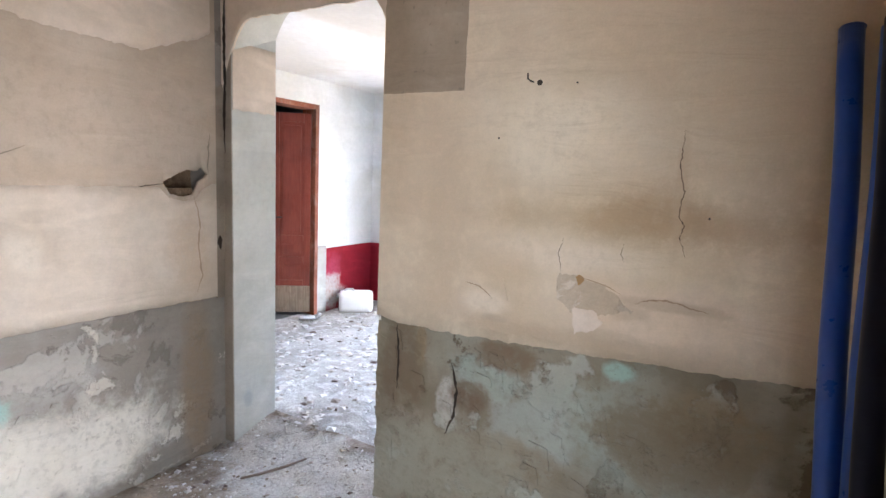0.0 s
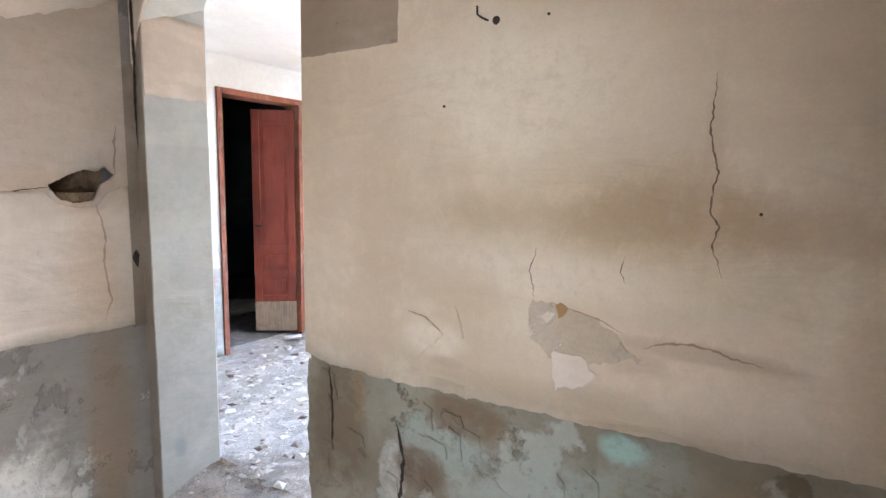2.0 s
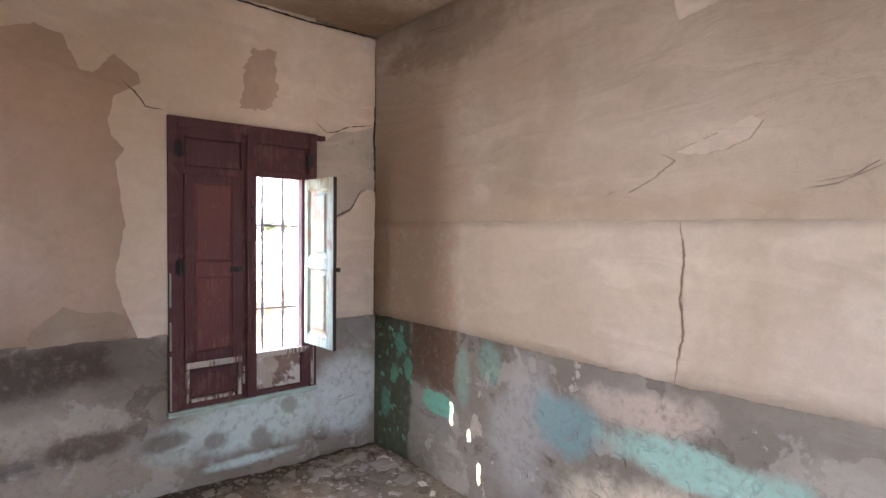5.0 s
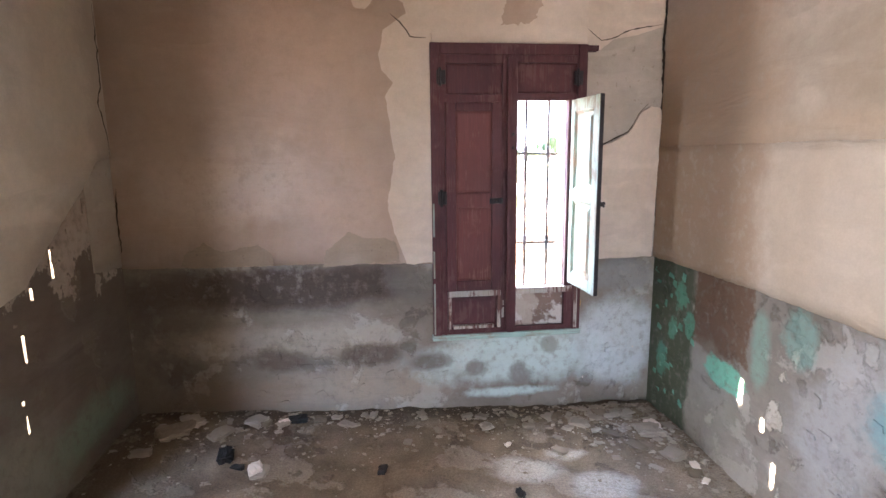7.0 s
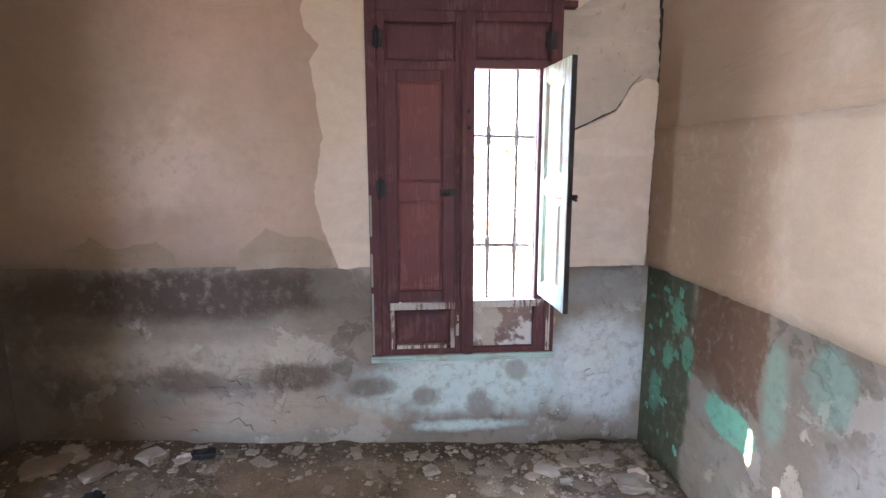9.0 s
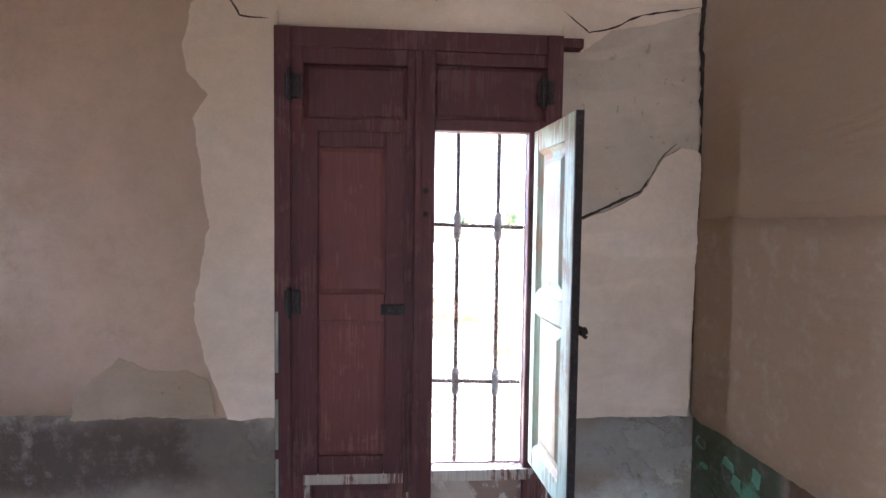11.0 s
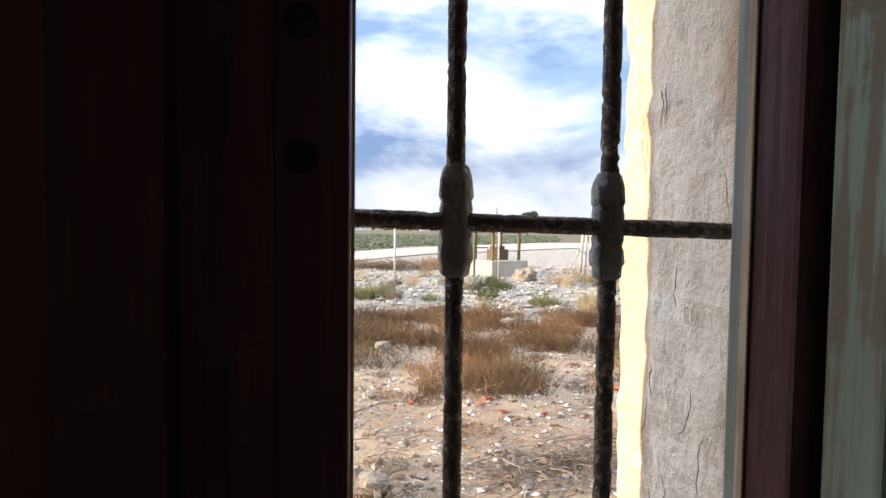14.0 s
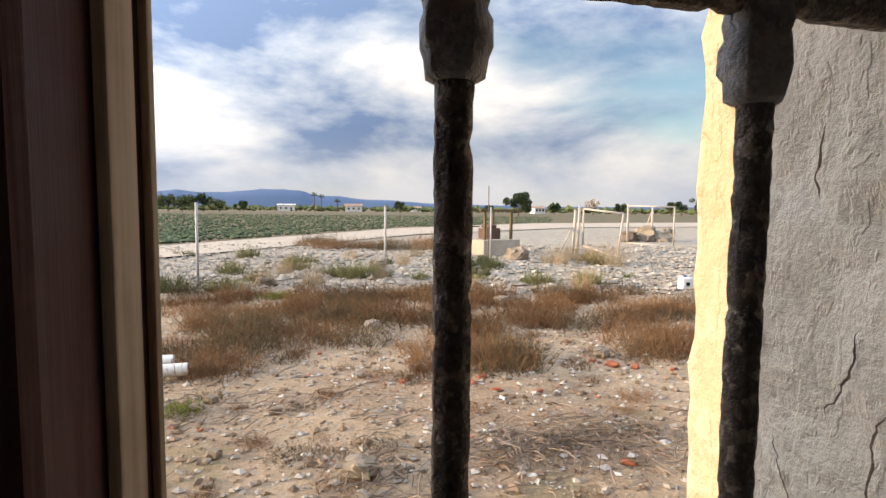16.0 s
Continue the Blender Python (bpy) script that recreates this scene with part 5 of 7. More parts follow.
win = tagged(base("casement_window", 1.74, 1.78, WZ0), "old red-brown wooden window, one leaf shut, its inner shutter open", "window")


def board(name, x0, x1, z0, z1, y0=FY0, y1=FY1, mat=M_REDW, parent=win, bevel=0.004, label=""):
    bm = bx(x0, x1, y0, y1, z0, z1, bevel)
    return part(name, bm, mat, parent, label)


def raised(name, x0, x1, z0, z1, y, mat, parent, depth=0.012, rim=0.02, back=0.018):
    """A fielded panel: flat field, sloped rim, thin back."""
    bm = bmesh.new()
    x0, x1, z0, z1 = x0 - 0.006, x1 + 0.006, z0 - 0.006, z1 + 0.006
    a = [(x0, y + depth, z0), (x1, y + depth, z0), (x1, y + depth, z1), (x0, y + depth, z1)]
    rim += 0.006
    b = [(x0 + rim, y, z0 + rim), (x1 - rim, y, z0 + rim), (x1 - rim, y, z1 - rim), (x0 + rim, y, z1 - rim)]
    c = [(p[0], y + back, p[2]) for p in a]
    va, vb, vc = ([bm.verts.new(p) for p in q] for q in (a, b, c))
    bm.faces.new(vb)
    bm.faces.new(vc)
    for k in range(4):
        m = (k + 1) % 4
        bm.faces.new((va[k], va[m], vb[m], vb[k]))
        bm.faces.new((vc[k], vc[m], va[m], va[k]))
    return part(name, bm, mat, parent)


frame_l = board("frame_stile", 1.318, 1.366, 0.40, 1.962, 1.745, 1.83)
board("frame_stile", 2.112, 2.160, 0.40, 1.962, 1.745, 1.83)
board("frame_head", 1.366, 2.112, 1.905, 1.962, 1.747, 1.828)
board("sill", 1.312, 2.165, 0.372, 0.402, 1.738, 1.835, M_MINTSILL, label="mint green painted sill")
for z0, z1 in ((0.41, 0.70), (0.73, 0.88), (0.96, 1.14)):
    board("worn_edge", 1.321, 1.330, z0, z1, 1.741, 1.746, M_BEAD, frame_l, 0.001, "worn mint and bare wood edge")
board("worn_edge", 2.122, 2.140, 0.41, 0.66, 1.741, 1.746, M_WHITEW, win, 0.001, "frame edge with worn white paint")
scrap("exposed_brick", "y", YE - 0.004, -1, ((2.165, 0.51), (2.185, 0.515), (2.19, 0.545), (2.18, 0.56), (2.166, 0.555)), 0.004, M_OCHRE, wall_n, 0.008, 15)
# fixed leaf
leaf = board("leaf_stile", 1.362, 1.400, 0.400, 1.908)
board("leaf_stile", 1.700, 1.740, 0.400, 1.908)
board("leaf_rail", 1.398, 1.702, 1.860, 1.908, 1.754, 1.80)
board("leaf_rail", 1.398, 1.702, 1.666, 1.706, 1.754, 1.80)
board("leaf_rail", 1.402, 1.698, 0.618, 0.652, 1.745, 1.80, M_WHITEW, label="rail with worn white paint")
board("leaf_rail", 1.398, 1.702, 0.398, 0.432, 1.754, 1.80)
raised("leaf_panel", 1.402, 1.698, 1.706, 1.860, 1.768, M_REDW, win, 0.006, 0.012)
raised("leaf_panel", 1.420, 1.678, 0.448, 0.600, 1.772, M_REDW, win, 0.006, 0.012)
board("panel_trim", 1.402, 1.420, 0.432, 0.618, 1.750, 1.79, M_WHITEW, bevel=0.003, label="peeling white trim")
board("panel_trim", 1.678, 1.698, 0.432, 0.618, 1.750, 1.79, M_WHITEW, bevel=0.003, label="peeling white trim")
board("panel_trim", 1.430, 1.660, 0.432, 0.450, 1.750, 1.79, M_WHITEW, bevel=0.003, label="peeling white trim")
# inner shutter of the fixed leaf, shut
board("shutter_stile", 1.392, 1.446, 0.655, 1.666, 1.732, 1.750, M_REDW)
board("shutter_stile", 1.640, 1.694, 0.655, 1.666, 1.732, 1.750, M_REDW)
board("shutter_rail", 1.447, 1.639, 1.620, 1.666, 1.733, 1.750, M_REDW)
board("shutter_rail", 1.447, 1.639, 1.115, 1.195, 1.733, 1.750, M_REDP)
board("shutter_rail", 1.447, 1.639, 0.655, 0.712, 1.733, 1.750, M_REDW)
raised("shutter_panel", 1.447, 1.639, 1.196, 1.619, 1.737, M_REDP, win, 0.006, 0.014, 0.013)
raised("shutter_panel", 1.447, 1.639, 0.713, 1.114, 1.737, M_REDP, win, 0.006, 0.014, 0.013)
board("shutter_back", 1.394, 1.706, 0.656, 1.667, 1.7503, 1.7518, M_REDW, bevel=0.0)
# meeting stiles
mull = board("meeting_stile", 1.735, 1.782, 0.400, 1.908, 1.742, 1.790, M_REDW)
board("cover_strip", 1.722, 1.744, 0.41, 1.90, 1.728, 1.742, M_REDW, bevel=0.005)
board("bare_edge", 1.7822, 1.7845, 0.66, 1.675, 1.764, 1.776, M_TAN, mull, 0.0006, "weathered bare timber edge")
board("bare_edge", 1.7822, 1.7840, 0.66, 1.675, 1.7845, 1.788, M_TAN, mull, 0.0006, "weathered bare timber edge")
for z in (1.43, 1.50):
    part("stud", tube([(1.757, 1.744, z), (1.757, 1.737, z)], [0.010, 0.007], 10), M_HINGE, mull, smooth=True)
# opening leaf
board("leaf_rail", 1.778, 2.114, 1.676, 1.712, 1.754, 1.801)
board("leaf_rail", 1.778, 2.114, 1.868, 1.908, 1.754, 1.801)
board("leaf_rail", 1.778, 2.110, 0.622, 0.657, 1.745, 1.80, M_WHITEW, label="rail with worn white paint")
board("leaf_rail", 1.778, 2.114, 0.398, 0.430, 1.754, 1.801)
stile_r = board("leaf_stile", 2.064, 2.115, 0.655, 1.680, 1.752, 1.800, M_REDW)
board("worn_edge", 2.0615, 2.0635, 0.66, 1.675, 1.792, 1.80, M_TAN, stile_r, 0.0008, "weathered bare timber edge")
board("outer_bead", 2.066, 2.098, 0.66, 1.675, 1.801, 1.818, M_BEAD, stile_r, 0.003, "weathered grey-green outer bead")
raised("leaf_panel", 1.778, 2.110, 1.712, 1.868, 1.766, M_REDW, win, 0.006, 0.012)
raised("leaf_panel", 1.778, 2.064, 0.430, 0.622, 1.770, M_PEEL, win, 0.006, 0.012)
board("leaf_stile", 2.064, 2.115, 0.428, 0.624, 1.752, 1.800, M_REDW)
for x0, x1, z0, z1 in ((1.394, 1.706, 0.428, 0.656), (1.774, 2.070, 0.428, 0.660), (1.394, 1.706, 1.664, 1.864), (1.774, 2.116, 1.678, 1.872)):
    board("panel_back", x0, x1, z0, z1, 1.7925, 1.7985, M_REDW, bevel=0.0)
# hinges
for x, z in ((1.366, 1.79), (1.366, 1.17), (2.100, 1.79)):
    h = part("hinge", bx(x - 0.016, x + 0.030, 1.727, 1.742, z - 0.035, z + 0.035, 0.003), M_HINGE, win)
    part("hinge_pin", tube([(x, 1.722, z - 0.045), (x, 1.722, z + 0.045)], 0.007, 10), M_HINGE, h, smooth=True)
latch = part("latch", bx(1.628, 1.700, 1.720, 1.733, 1.135, 1.165, 0.003), M_HINGE, win)
part("latch_knob", tube([(1.66, 1.720, 1.15), (1.66, 1.705, 1.15)], [0.008, 0.012], 10), M_HINGE, latch, smooth=True)
for z in (0.49, 0.52, 0.56):
    part("paint_scrap", bx(1.70, 1.716, 1.7485, 1.7515, z, z + 0.03, 0.001), M_WHITEW, win)

# inner shutter of the opening leaf, swung into the room
HINGE, FREE = Vector((2.076, 1.742, 0)), Vector((2.097, 1.424, 0))
ux = (FREE - HINGE).normalized()
SW = (FREE - HINGE).length
turn = Matrix(((ux.x, ux.y, 0, HINGE.x), (ux.y, -ux.x, 0, HINGE.y), (0, 0, 1, 0), (0, 0, 0, 1)))
shutter = tagged(base("window_shutter", HINGE.x, HINGE.y, 0.678), "mint green peeling wooden shutter panel, standing open", "shutter")


def sboard(name, a, b, z0, z1, d0, d1, mat, parent=shutter, bevel=0.003, label=""):
    """A board of the shutter: a to b from its hinge, d from its back to its face."""
    bm = bx(a, b, d0, d1, z0, z1, bevel, m=turn)
    return part(name, bm, mat, parent, label)


Z0, Z1 = 0.682, 1.677
sboard("stile", 0, 0.038, Z0, Z1, -0.021, 0.0, M_MINT)
free_stile = sboard("stile", SW - 0.062, SW, Z0, Z1, -0.021, 0.0, M_MINT)
sboard("edge_strip", SW + 0.0005, SW + 0.006, Z0, Z1, -0.021, -0.001, M_HINGE, free_stile, 0.001, "dark red painted edge")
for z0, z1 in ((Z1 - 0.062, Z1), (1.145, 1.208), (Z0, Z0 + 0.062)):
    sboard("rail", 0.039, SW - 0.063, z0, z1, -0.021, -0.001, M_MINT)
for z0, z1 in ((1.209, Z1 - 0.063), (Z0 + 0.063, 1.144)):
    bm = bmesh.new()
    x0, x1 = 0.0395, SW - 0.0635
    rims = []
    for inset, d in ((0.0, -0.004), (0.012, -0.014), (0.026, -0.014), (0.042, -0.006)):
        rims.append([bm.verts.new(turn @ Vector(p)) for p in ((x0 + inset, d, z0 + inset), (x1 - inset, d, z0 + inset), (x1 - inset, d, z1 - inset), (x0 + inset, d, z1 - inset))])
    for p, q in zip(rims, rims[1:]):
        for k in range(4):
            bm.faces.new((p[k], p[(k + 1) % 4], q[(k + 1) % 4], q[k]))
    bm.faces.new(rims[-1])
    back = [bm.verts.new(turn @ Vector(p)) for p in ((x0, -0.019, z0), (x1, -0.019, z0), (x1, -0.019, z1), (x0, -0.019, z1))]
    bm.faces.new(back)
    for k in range(4):
        bm.faces.new((back[k], back[(k + 1) % 4], rims[0][(k + 1) % 4], rims[0][k]))
    part("panel", bm, M_MINTP, shutter, "panel with paint peeled to orange wood")
catch = sboard("catch", SW - 0.05, SW + 0.016, 1.135, 1.158, -0.036, -0.0285, M_HINGE, label="iron catch")
part("catch_ring", tube([turn @ Vector((SW + 0.016 + 0.012 * math.cos(a), -0.032, 1.147 + 0.012 * math.sin(a))) for a in [k * math.pi / 6 for k in range(12)]], 0.003, 6), M_HINGE, catch)

# ---- iron grille in the opening ----
grille = tagged(base("window_grille", 1.72, 1.87, WZ0), "black hammered iron window grille with grey cast knots", "grille")
GY = 1.87


def hammered(p0, p1, half, seed, n=90):
    """A square hand-hammered bar."""
    bm = bmesh.new()
    p0, p1 = Vector(p0), Vector(p1)
    d = (p1 - p0).normalized()
    a = Vector((0, 1, 0)).cross(d).normalized()
    b = d.cross(a)
    r = random.Random(seed)
    rings = []
    for i in range(n + 1):
        c = p0.lerp(p1, i / n)
        ring = []
        for k in range(8):
            ang = k * math.pi / 4 + math.pi / 8
            w = half * 1.13 * (1 + r.uniform(-0.055, 0.045))
            w -= half * 0.20 * (r.random() < 0.07)
            ring.append(bm.verts.new(c + (a * math.cos(ang) + b * math.sin(ang)) * w))
        rings.append(ring)
    for q, s in zip(rings, rings[1:]):
        for k in range(8):
            bm.faces.new((q[k], q[(k + 1) % 8], s[(k + 1) % 8], s[k]))
    bm.faces.new(rings[0])
    bm.faces.new(rings[-1][::-1])
    return bm


def knot(x, z, seed):
    """Cast collar round a crossing: two fluted lobes above and below."""
    bm = bmesh.new()
    r = random.Random(seed)
    prof = ((-0.044, 0.0085), (-0.042, 0.0115), (-0.034, 0.0125), (-0.030, 0.0140), (-0.020, 0.0135), (-0.016, 0.0120), (-0.010, 0.0135), (0.0, 0.0120),
            (0.010, 0.0135), (0.016, 0.0120), (0.020, 0.0140), (0.032, 0.0135), (0.037, 0.0120), (0.043, 0.0100), (0.045, 0.0085))
    rings = []
    for dz, w in prof:
        ring = []
        for k in range(10):
            a = k * math.pi / 5
            q = w * (1 + 0.08 * math.cos(5 * a)) * r.uniform(0.95, 1.05)
            ring.append(bm.verts.new((x + q * math.cos(a), GY + q * math.sin(a), z + dz)))
        rings.append(ring)
    for q, s in zip(rings, rings[1:]):
        for k in range(10):
            bm.faces.new((q[k], q[(k + 1) % 10], s[(k + 1) % 10], s[k]))
    bm.faces.new(rings[0])
    bm.faces.new(rings[-1][::-1])
    return bm


for n, x in enumerate((1.473, 1.603, 1.733, 1.863, 1.993)):
    bar = part("bar", hammered((x, GY, WZ0 - 0.005), (x, GY, WZ1 + 0.005), 0.0068, n, 330), M_IRON, grille, smooth=True)
    for z in (1.401, 0.897):
        part("knot", knot(x, z - 0.022 * (x - 1.75), n * 7 + z), M_KNOT, bar, "grey cast collar", True)
for z in (1.401, 0.897):
    part("cross_bar", hammered((WX0 - 0.01, GY, z + 0.0095), (WX1 + 0.01, GY, z - 0.0082), 0.0068, int(z * 10), 170), M_IRON, grille, smooth=True)

scrap("rusty_hole", "x", WX1, -1, ((1.850, 1.41), (1.862, 1.425), (1.858, 1.47), (1.845, 1.50), (1.833, 1.47), (1.835, 1.43)), 0.010, M_CAVITY, wall_n, 0.008, 201)
scrap("rusty_hole", "x", WX1, -1, ((1.846, 1.33), (1.858, 1.345), (1.852, 1.375), (1.835, 1.37), (1.833, 1.34)), 0.010, M_CAVITY, wall_n, 0.008, 202)

tagged(part("lintel_end", bx(2.145, 2.222, 1.752, 1.80, 1.930, 1.958, 0.004), M_REDW, None), "dark wooden stub sticking out of the plaster", "wood stub")

# ---- pipes, hook ----
def pipe(p0, p1, r, mat, label):
    root = tagged(base("plastic_pipe", p0[0], p0[1], 0), label, "pipe", "leaning pipes")
    p0, p1 = Vector(p0), Vector(p1)
    n = 14
    part("tube", tube([p0.lerp(p1, i / n) + Vector((0.003 * math.sin(i), 0, 0)) for i in range(n + 1)], r, 20), mat, root, smooth=True)
    d = (p1 - p0).normalized()
    part("rim", tube([p1, p1 + d * 0.004], [r, r * 0.82], 20), mat, root, smooth=True)
    return root


pipe((-0.225, -1.12, 0.045), (-0.158, -1.822, 2.01), 0.031, M_BLUE, "bright blue plastic pipe leaning against the wall")
pipe((-0.238, -1.05, 0.045), (-0.238, -1.735, 1.985), 0.026, M_BLUE, "blue plastic pipe leaning behind a black one")
pipe((-0.232, -0.80, 0.045), (-0.236, -1.668, 1.992), 0.028, M_NAVY, "nearly black plastic pipe leaning in the corner")
hook = tagged(base("wall_hook", 0.79, face_s, 1.925), "rusty iron hook in a chipped hole in the plaster", "hook")
part("hole_scar", tube([(0.775, face_s - 0.004, 1.916), (0.775, face_s + 0.003, 1.916)], [0.013, 0.010], 9), M_GAPDARK, hook)
part("shank", tube([(0.80, face_s - 0.01, 1.92), (0.80, face_s + 0.03, 1.918), (0.808, face_s + 0.04, 1.925), (0.808, face_s + 0.042, 1.945)], 0.003, 6), M_HINGE, hook)
for x, z in ((0.63, 1.91), (0.93, 1.71), (0.15, 1.45)):
    nail = tagged(base("nail", x, face_s, z), "small rusty nail in the plastered wall", "nail", "nails")
    part("head", tube([(x, face_s - 0.003, z), (x, face_s + 0.006, z - 0.001)], [0.004, 0.003], 7), M_HINGE, nail)

# ---- next room ----
NX, NY, NH = 4.04, -5.02, 2.47
NW = -1.2
wall_ne = setting("wall_next_east", bx(NX, NX + 0.16, -3.215, YA - 0.02, -0.1, 2.9), M_NEXT, "whitewashed wall with a peeled dado")
hang(setting("wall_next_east_piece", bx(NX, NX + 0.16, NY - 0.2, -4.095, -0.1, 2.9), M_NEXT), wall_ne)
hang(setting("wall_next_east_above", bx(NX, NX + 0.16, -4.095, -3.215, 2.215, 2.9), M_NEXT), wall_ne)
layer("red_dado", "x", NX, -1, NY, -4.16, lambda u: 0.0, lambda u: 0.71 + rag(u, 0.006, 3), 0.004, M_RED_DADO, wall_ne, label="flaking crimson painted dado")
layer("grey_dado", "x", NX, -1, -4.24, -4.095, lambda u: 0.0, lambda u: 0.74 + rag(u, 0.02, 4), 0.006, M_GREY_DADO, wall_ne)
layer("grey_dado", "x", NX, -1, -3.215, -2.2, lambda u: 0.0, lambda u: 0.75 + rag(u, 0.01, 5), 0.005, M_GREY_DADO, wall_ne)
wall_ns = setting("wall_next_south", bx(2.6, NX + 0.16, NY - 0.2, NY, -0.1, 2.9), M_NEXT, "whitewashed wall with a crimson dado")
hang(setting("wall_next_south_piece", bx(NW - 0.2, 1.3, NY - 0.2, NY, -0.1, 2.9), M_NEXT), wall_ns)
hang(setting("wall_next_south_above", bx(1.3, 2.6, NY - 0.2, NY, 2.1, 2.9), M_NEXT), wall_ns)
layer("red_dado", "y", NY, 1, 2.6, NX, lambda u: 0.0, lambda u: 0.71 + rag(u, 0.006, 6), 0.004, M_RED_DADO, wall_ns, label="flaking crimson painted dado")
setting("wall_next_west", bx(NW - 0.2, NW, NY, YA - 0.1, -0.1, 2.9), M_NEXT, "whitewashed wall")
wall_nn = setting("wall_next_north", bx(XR + 0.35, NX + 0.16, YA - DT, YA, -0.1, 2.9), M_NEXT, "whitewashed wall")
hang(setting("wall_next_north_skin", bx(NW, DX0 - 0.02, YA - DT - 0.012, YA - DT - 0.004, 0, 2.9), M_NEXT), wall_nn)
hang(setting("wall_next_north_skin", bx(DX1 + 0.012, XR + 0.36, YA - DT - 0.012, YA - DT - 0.004, 0, 2.9), M_NEXT), wall_nn)
setting("ceiling_next", bx(NW, NX, NY, YA - DT - 0.003, NH, NH + 0.15), M_NEXT_CEIL, "white ceiling")


def nfloor_z(x, y):
    return -0.004 + 0.010 * noise.noise(Vector((x * 3, y * 3, 4))) + 0.006 * noise.noise(Vector((x * 11, y * 11, 5))) + 0.004 * noise.noise(Vector((x * 27, y * 27, 6)))


sheet("floor_next", NW, NX + 0.15, NY - 0.05, YA - 0.26, 160, 110, nfloor_z, M_NFLOOR, "floor under white dust and fallen whitewash")


def nspot(r):
    x, y = r.uniform(1.0, 4.0), r.uniform(NY + 0.05, YA - 0.3)
    return x, y, nfloor_z(x, y)


chips("whitewash_chips", 2600, nspot, (0.006, 0.05), M_CHIPW, "white flakes of fallen whitewash and plaster on the floor", 7, 0.3)
for k in range(24):
    x, y = rng.uniform(2.2, 3.9), rng.uniform(-4.7, -2.3)
    s = rng.uniform(0.03, 0.09)
    lump("plaster_lump", x, y, nfloor_z(x, y), s, s * 0.7, s * 0.35, M_CHIPW, k * 2.3 + 5, "fallen plaster lump on the white dusty floor", "rubble", "next room rubble")

# double door of which one leaf stands in view, half open
dframe = tagged(base("door_frame", NX, -3.65, 0), "brown painted wooden door frame round a dark opening", "door frame")
part("jamb", bx(NX - 0.02, NX + 0.17, -3.262, -3.216, 0, 2.214, 0.004), M_DOORF, dframe)
part("jamb", bx(NX - 0.02, NX + 0.17, -4.094, -4.045, 0, 2.214, 0.004), M_DOORF, dframe)
part("head", bx(NX - 0.02, NX + 0.17, -4.044, -3.263, 2.165, 2.214, 0.004), M_DOORF, dframe)
HA, HB = Vector((4.075, -4.035, 0)), Vector((4.375, -3.79, 0))
dx = (HB - HA).normalized()
DW = (HB - HA).length
dturn = Matrix(((dx.x, -dx.y, 0, HA.x), (dx.y, dx.x, 0, HA.y), (0, 0, 1, 0), (0, 0, 0, 1)))
door = tagged(base("door_leaf", HA.x, HA.y, 0), "dark red varnished panelled door leaf, half open, bare at its foot", "door")


def dboard(name, a, b, z0, z1, d0, d1, mat, bevel=0.004, label=""):
    return part(name, bx(a, b, d0, d1, z0, z1, bevel, m=dturn), mat, door, label)


dboard("stile", 0, 0.07, 0.32, 2.12, -0.02, 0.02, M_DOOR)
dboard("stile", DW - 0.07, DW, 0.32, 2.12, -0.02, 0.02, M_DOOR)
dboard("foot_board", 0, DW, 0.03, 0.318, -0.02, 0.02, M_DOORB, label="bare unpainted foot board")
for z0, z1 in ((2.03, 2.12), (0.80, 0.86), (0.57, 0.63), (0.32, 0.38)):
    dboard("rail", 0.071, DW - 0.071, z0, z1, -0.019, 0.019, M_DOOR)
for z0, z1 in ((0.86, 2.03), (0.63, 0.80), (0.38, 0.57)):
    dboard("panel", 0.07, DW - 0.07, z0, z1, -0.008, 0.008, M_DOOR, 0.001)
    dboard("panel_field", 0.10, DW - 0.10, z0 + 0.035, z1 - 0.035, -0.015, 0.015, M_DOOR, 0.006)
hd = part("door_handle", tube([dturn @ Vector(p) for p in ((DW - 0.035, 0.02, 1.05), (DW - 0.035, 0.05, 1.05), (DW - 0.10, 0.055, 1.05))], 0.007, 8), M_HINGE, door, "dark iron handle", True)
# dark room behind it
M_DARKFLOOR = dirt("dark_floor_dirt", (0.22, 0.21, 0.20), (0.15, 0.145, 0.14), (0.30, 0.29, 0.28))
# unseen pieces, added to keep outside daylight from leaking in
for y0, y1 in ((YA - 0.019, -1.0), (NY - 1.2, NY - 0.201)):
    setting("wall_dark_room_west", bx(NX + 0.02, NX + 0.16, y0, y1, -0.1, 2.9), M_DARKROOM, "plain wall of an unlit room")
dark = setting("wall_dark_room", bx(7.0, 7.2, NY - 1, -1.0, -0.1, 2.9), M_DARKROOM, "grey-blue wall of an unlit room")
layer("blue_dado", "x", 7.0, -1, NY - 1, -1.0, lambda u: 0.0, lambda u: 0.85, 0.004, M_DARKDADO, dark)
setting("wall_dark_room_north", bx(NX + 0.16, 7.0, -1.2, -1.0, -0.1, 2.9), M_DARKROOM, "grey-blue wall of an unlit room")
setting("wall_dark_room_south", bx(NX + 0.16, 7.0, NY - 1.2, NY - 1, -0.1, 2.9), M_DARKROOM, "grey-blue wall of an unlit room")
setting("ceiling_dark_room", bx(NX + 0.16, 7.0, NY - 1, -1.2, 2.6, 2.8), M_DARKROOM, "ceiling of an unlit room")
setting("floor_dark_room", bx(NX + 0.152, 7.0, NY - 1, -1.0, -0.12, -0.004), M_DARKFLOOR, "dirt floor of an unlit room")
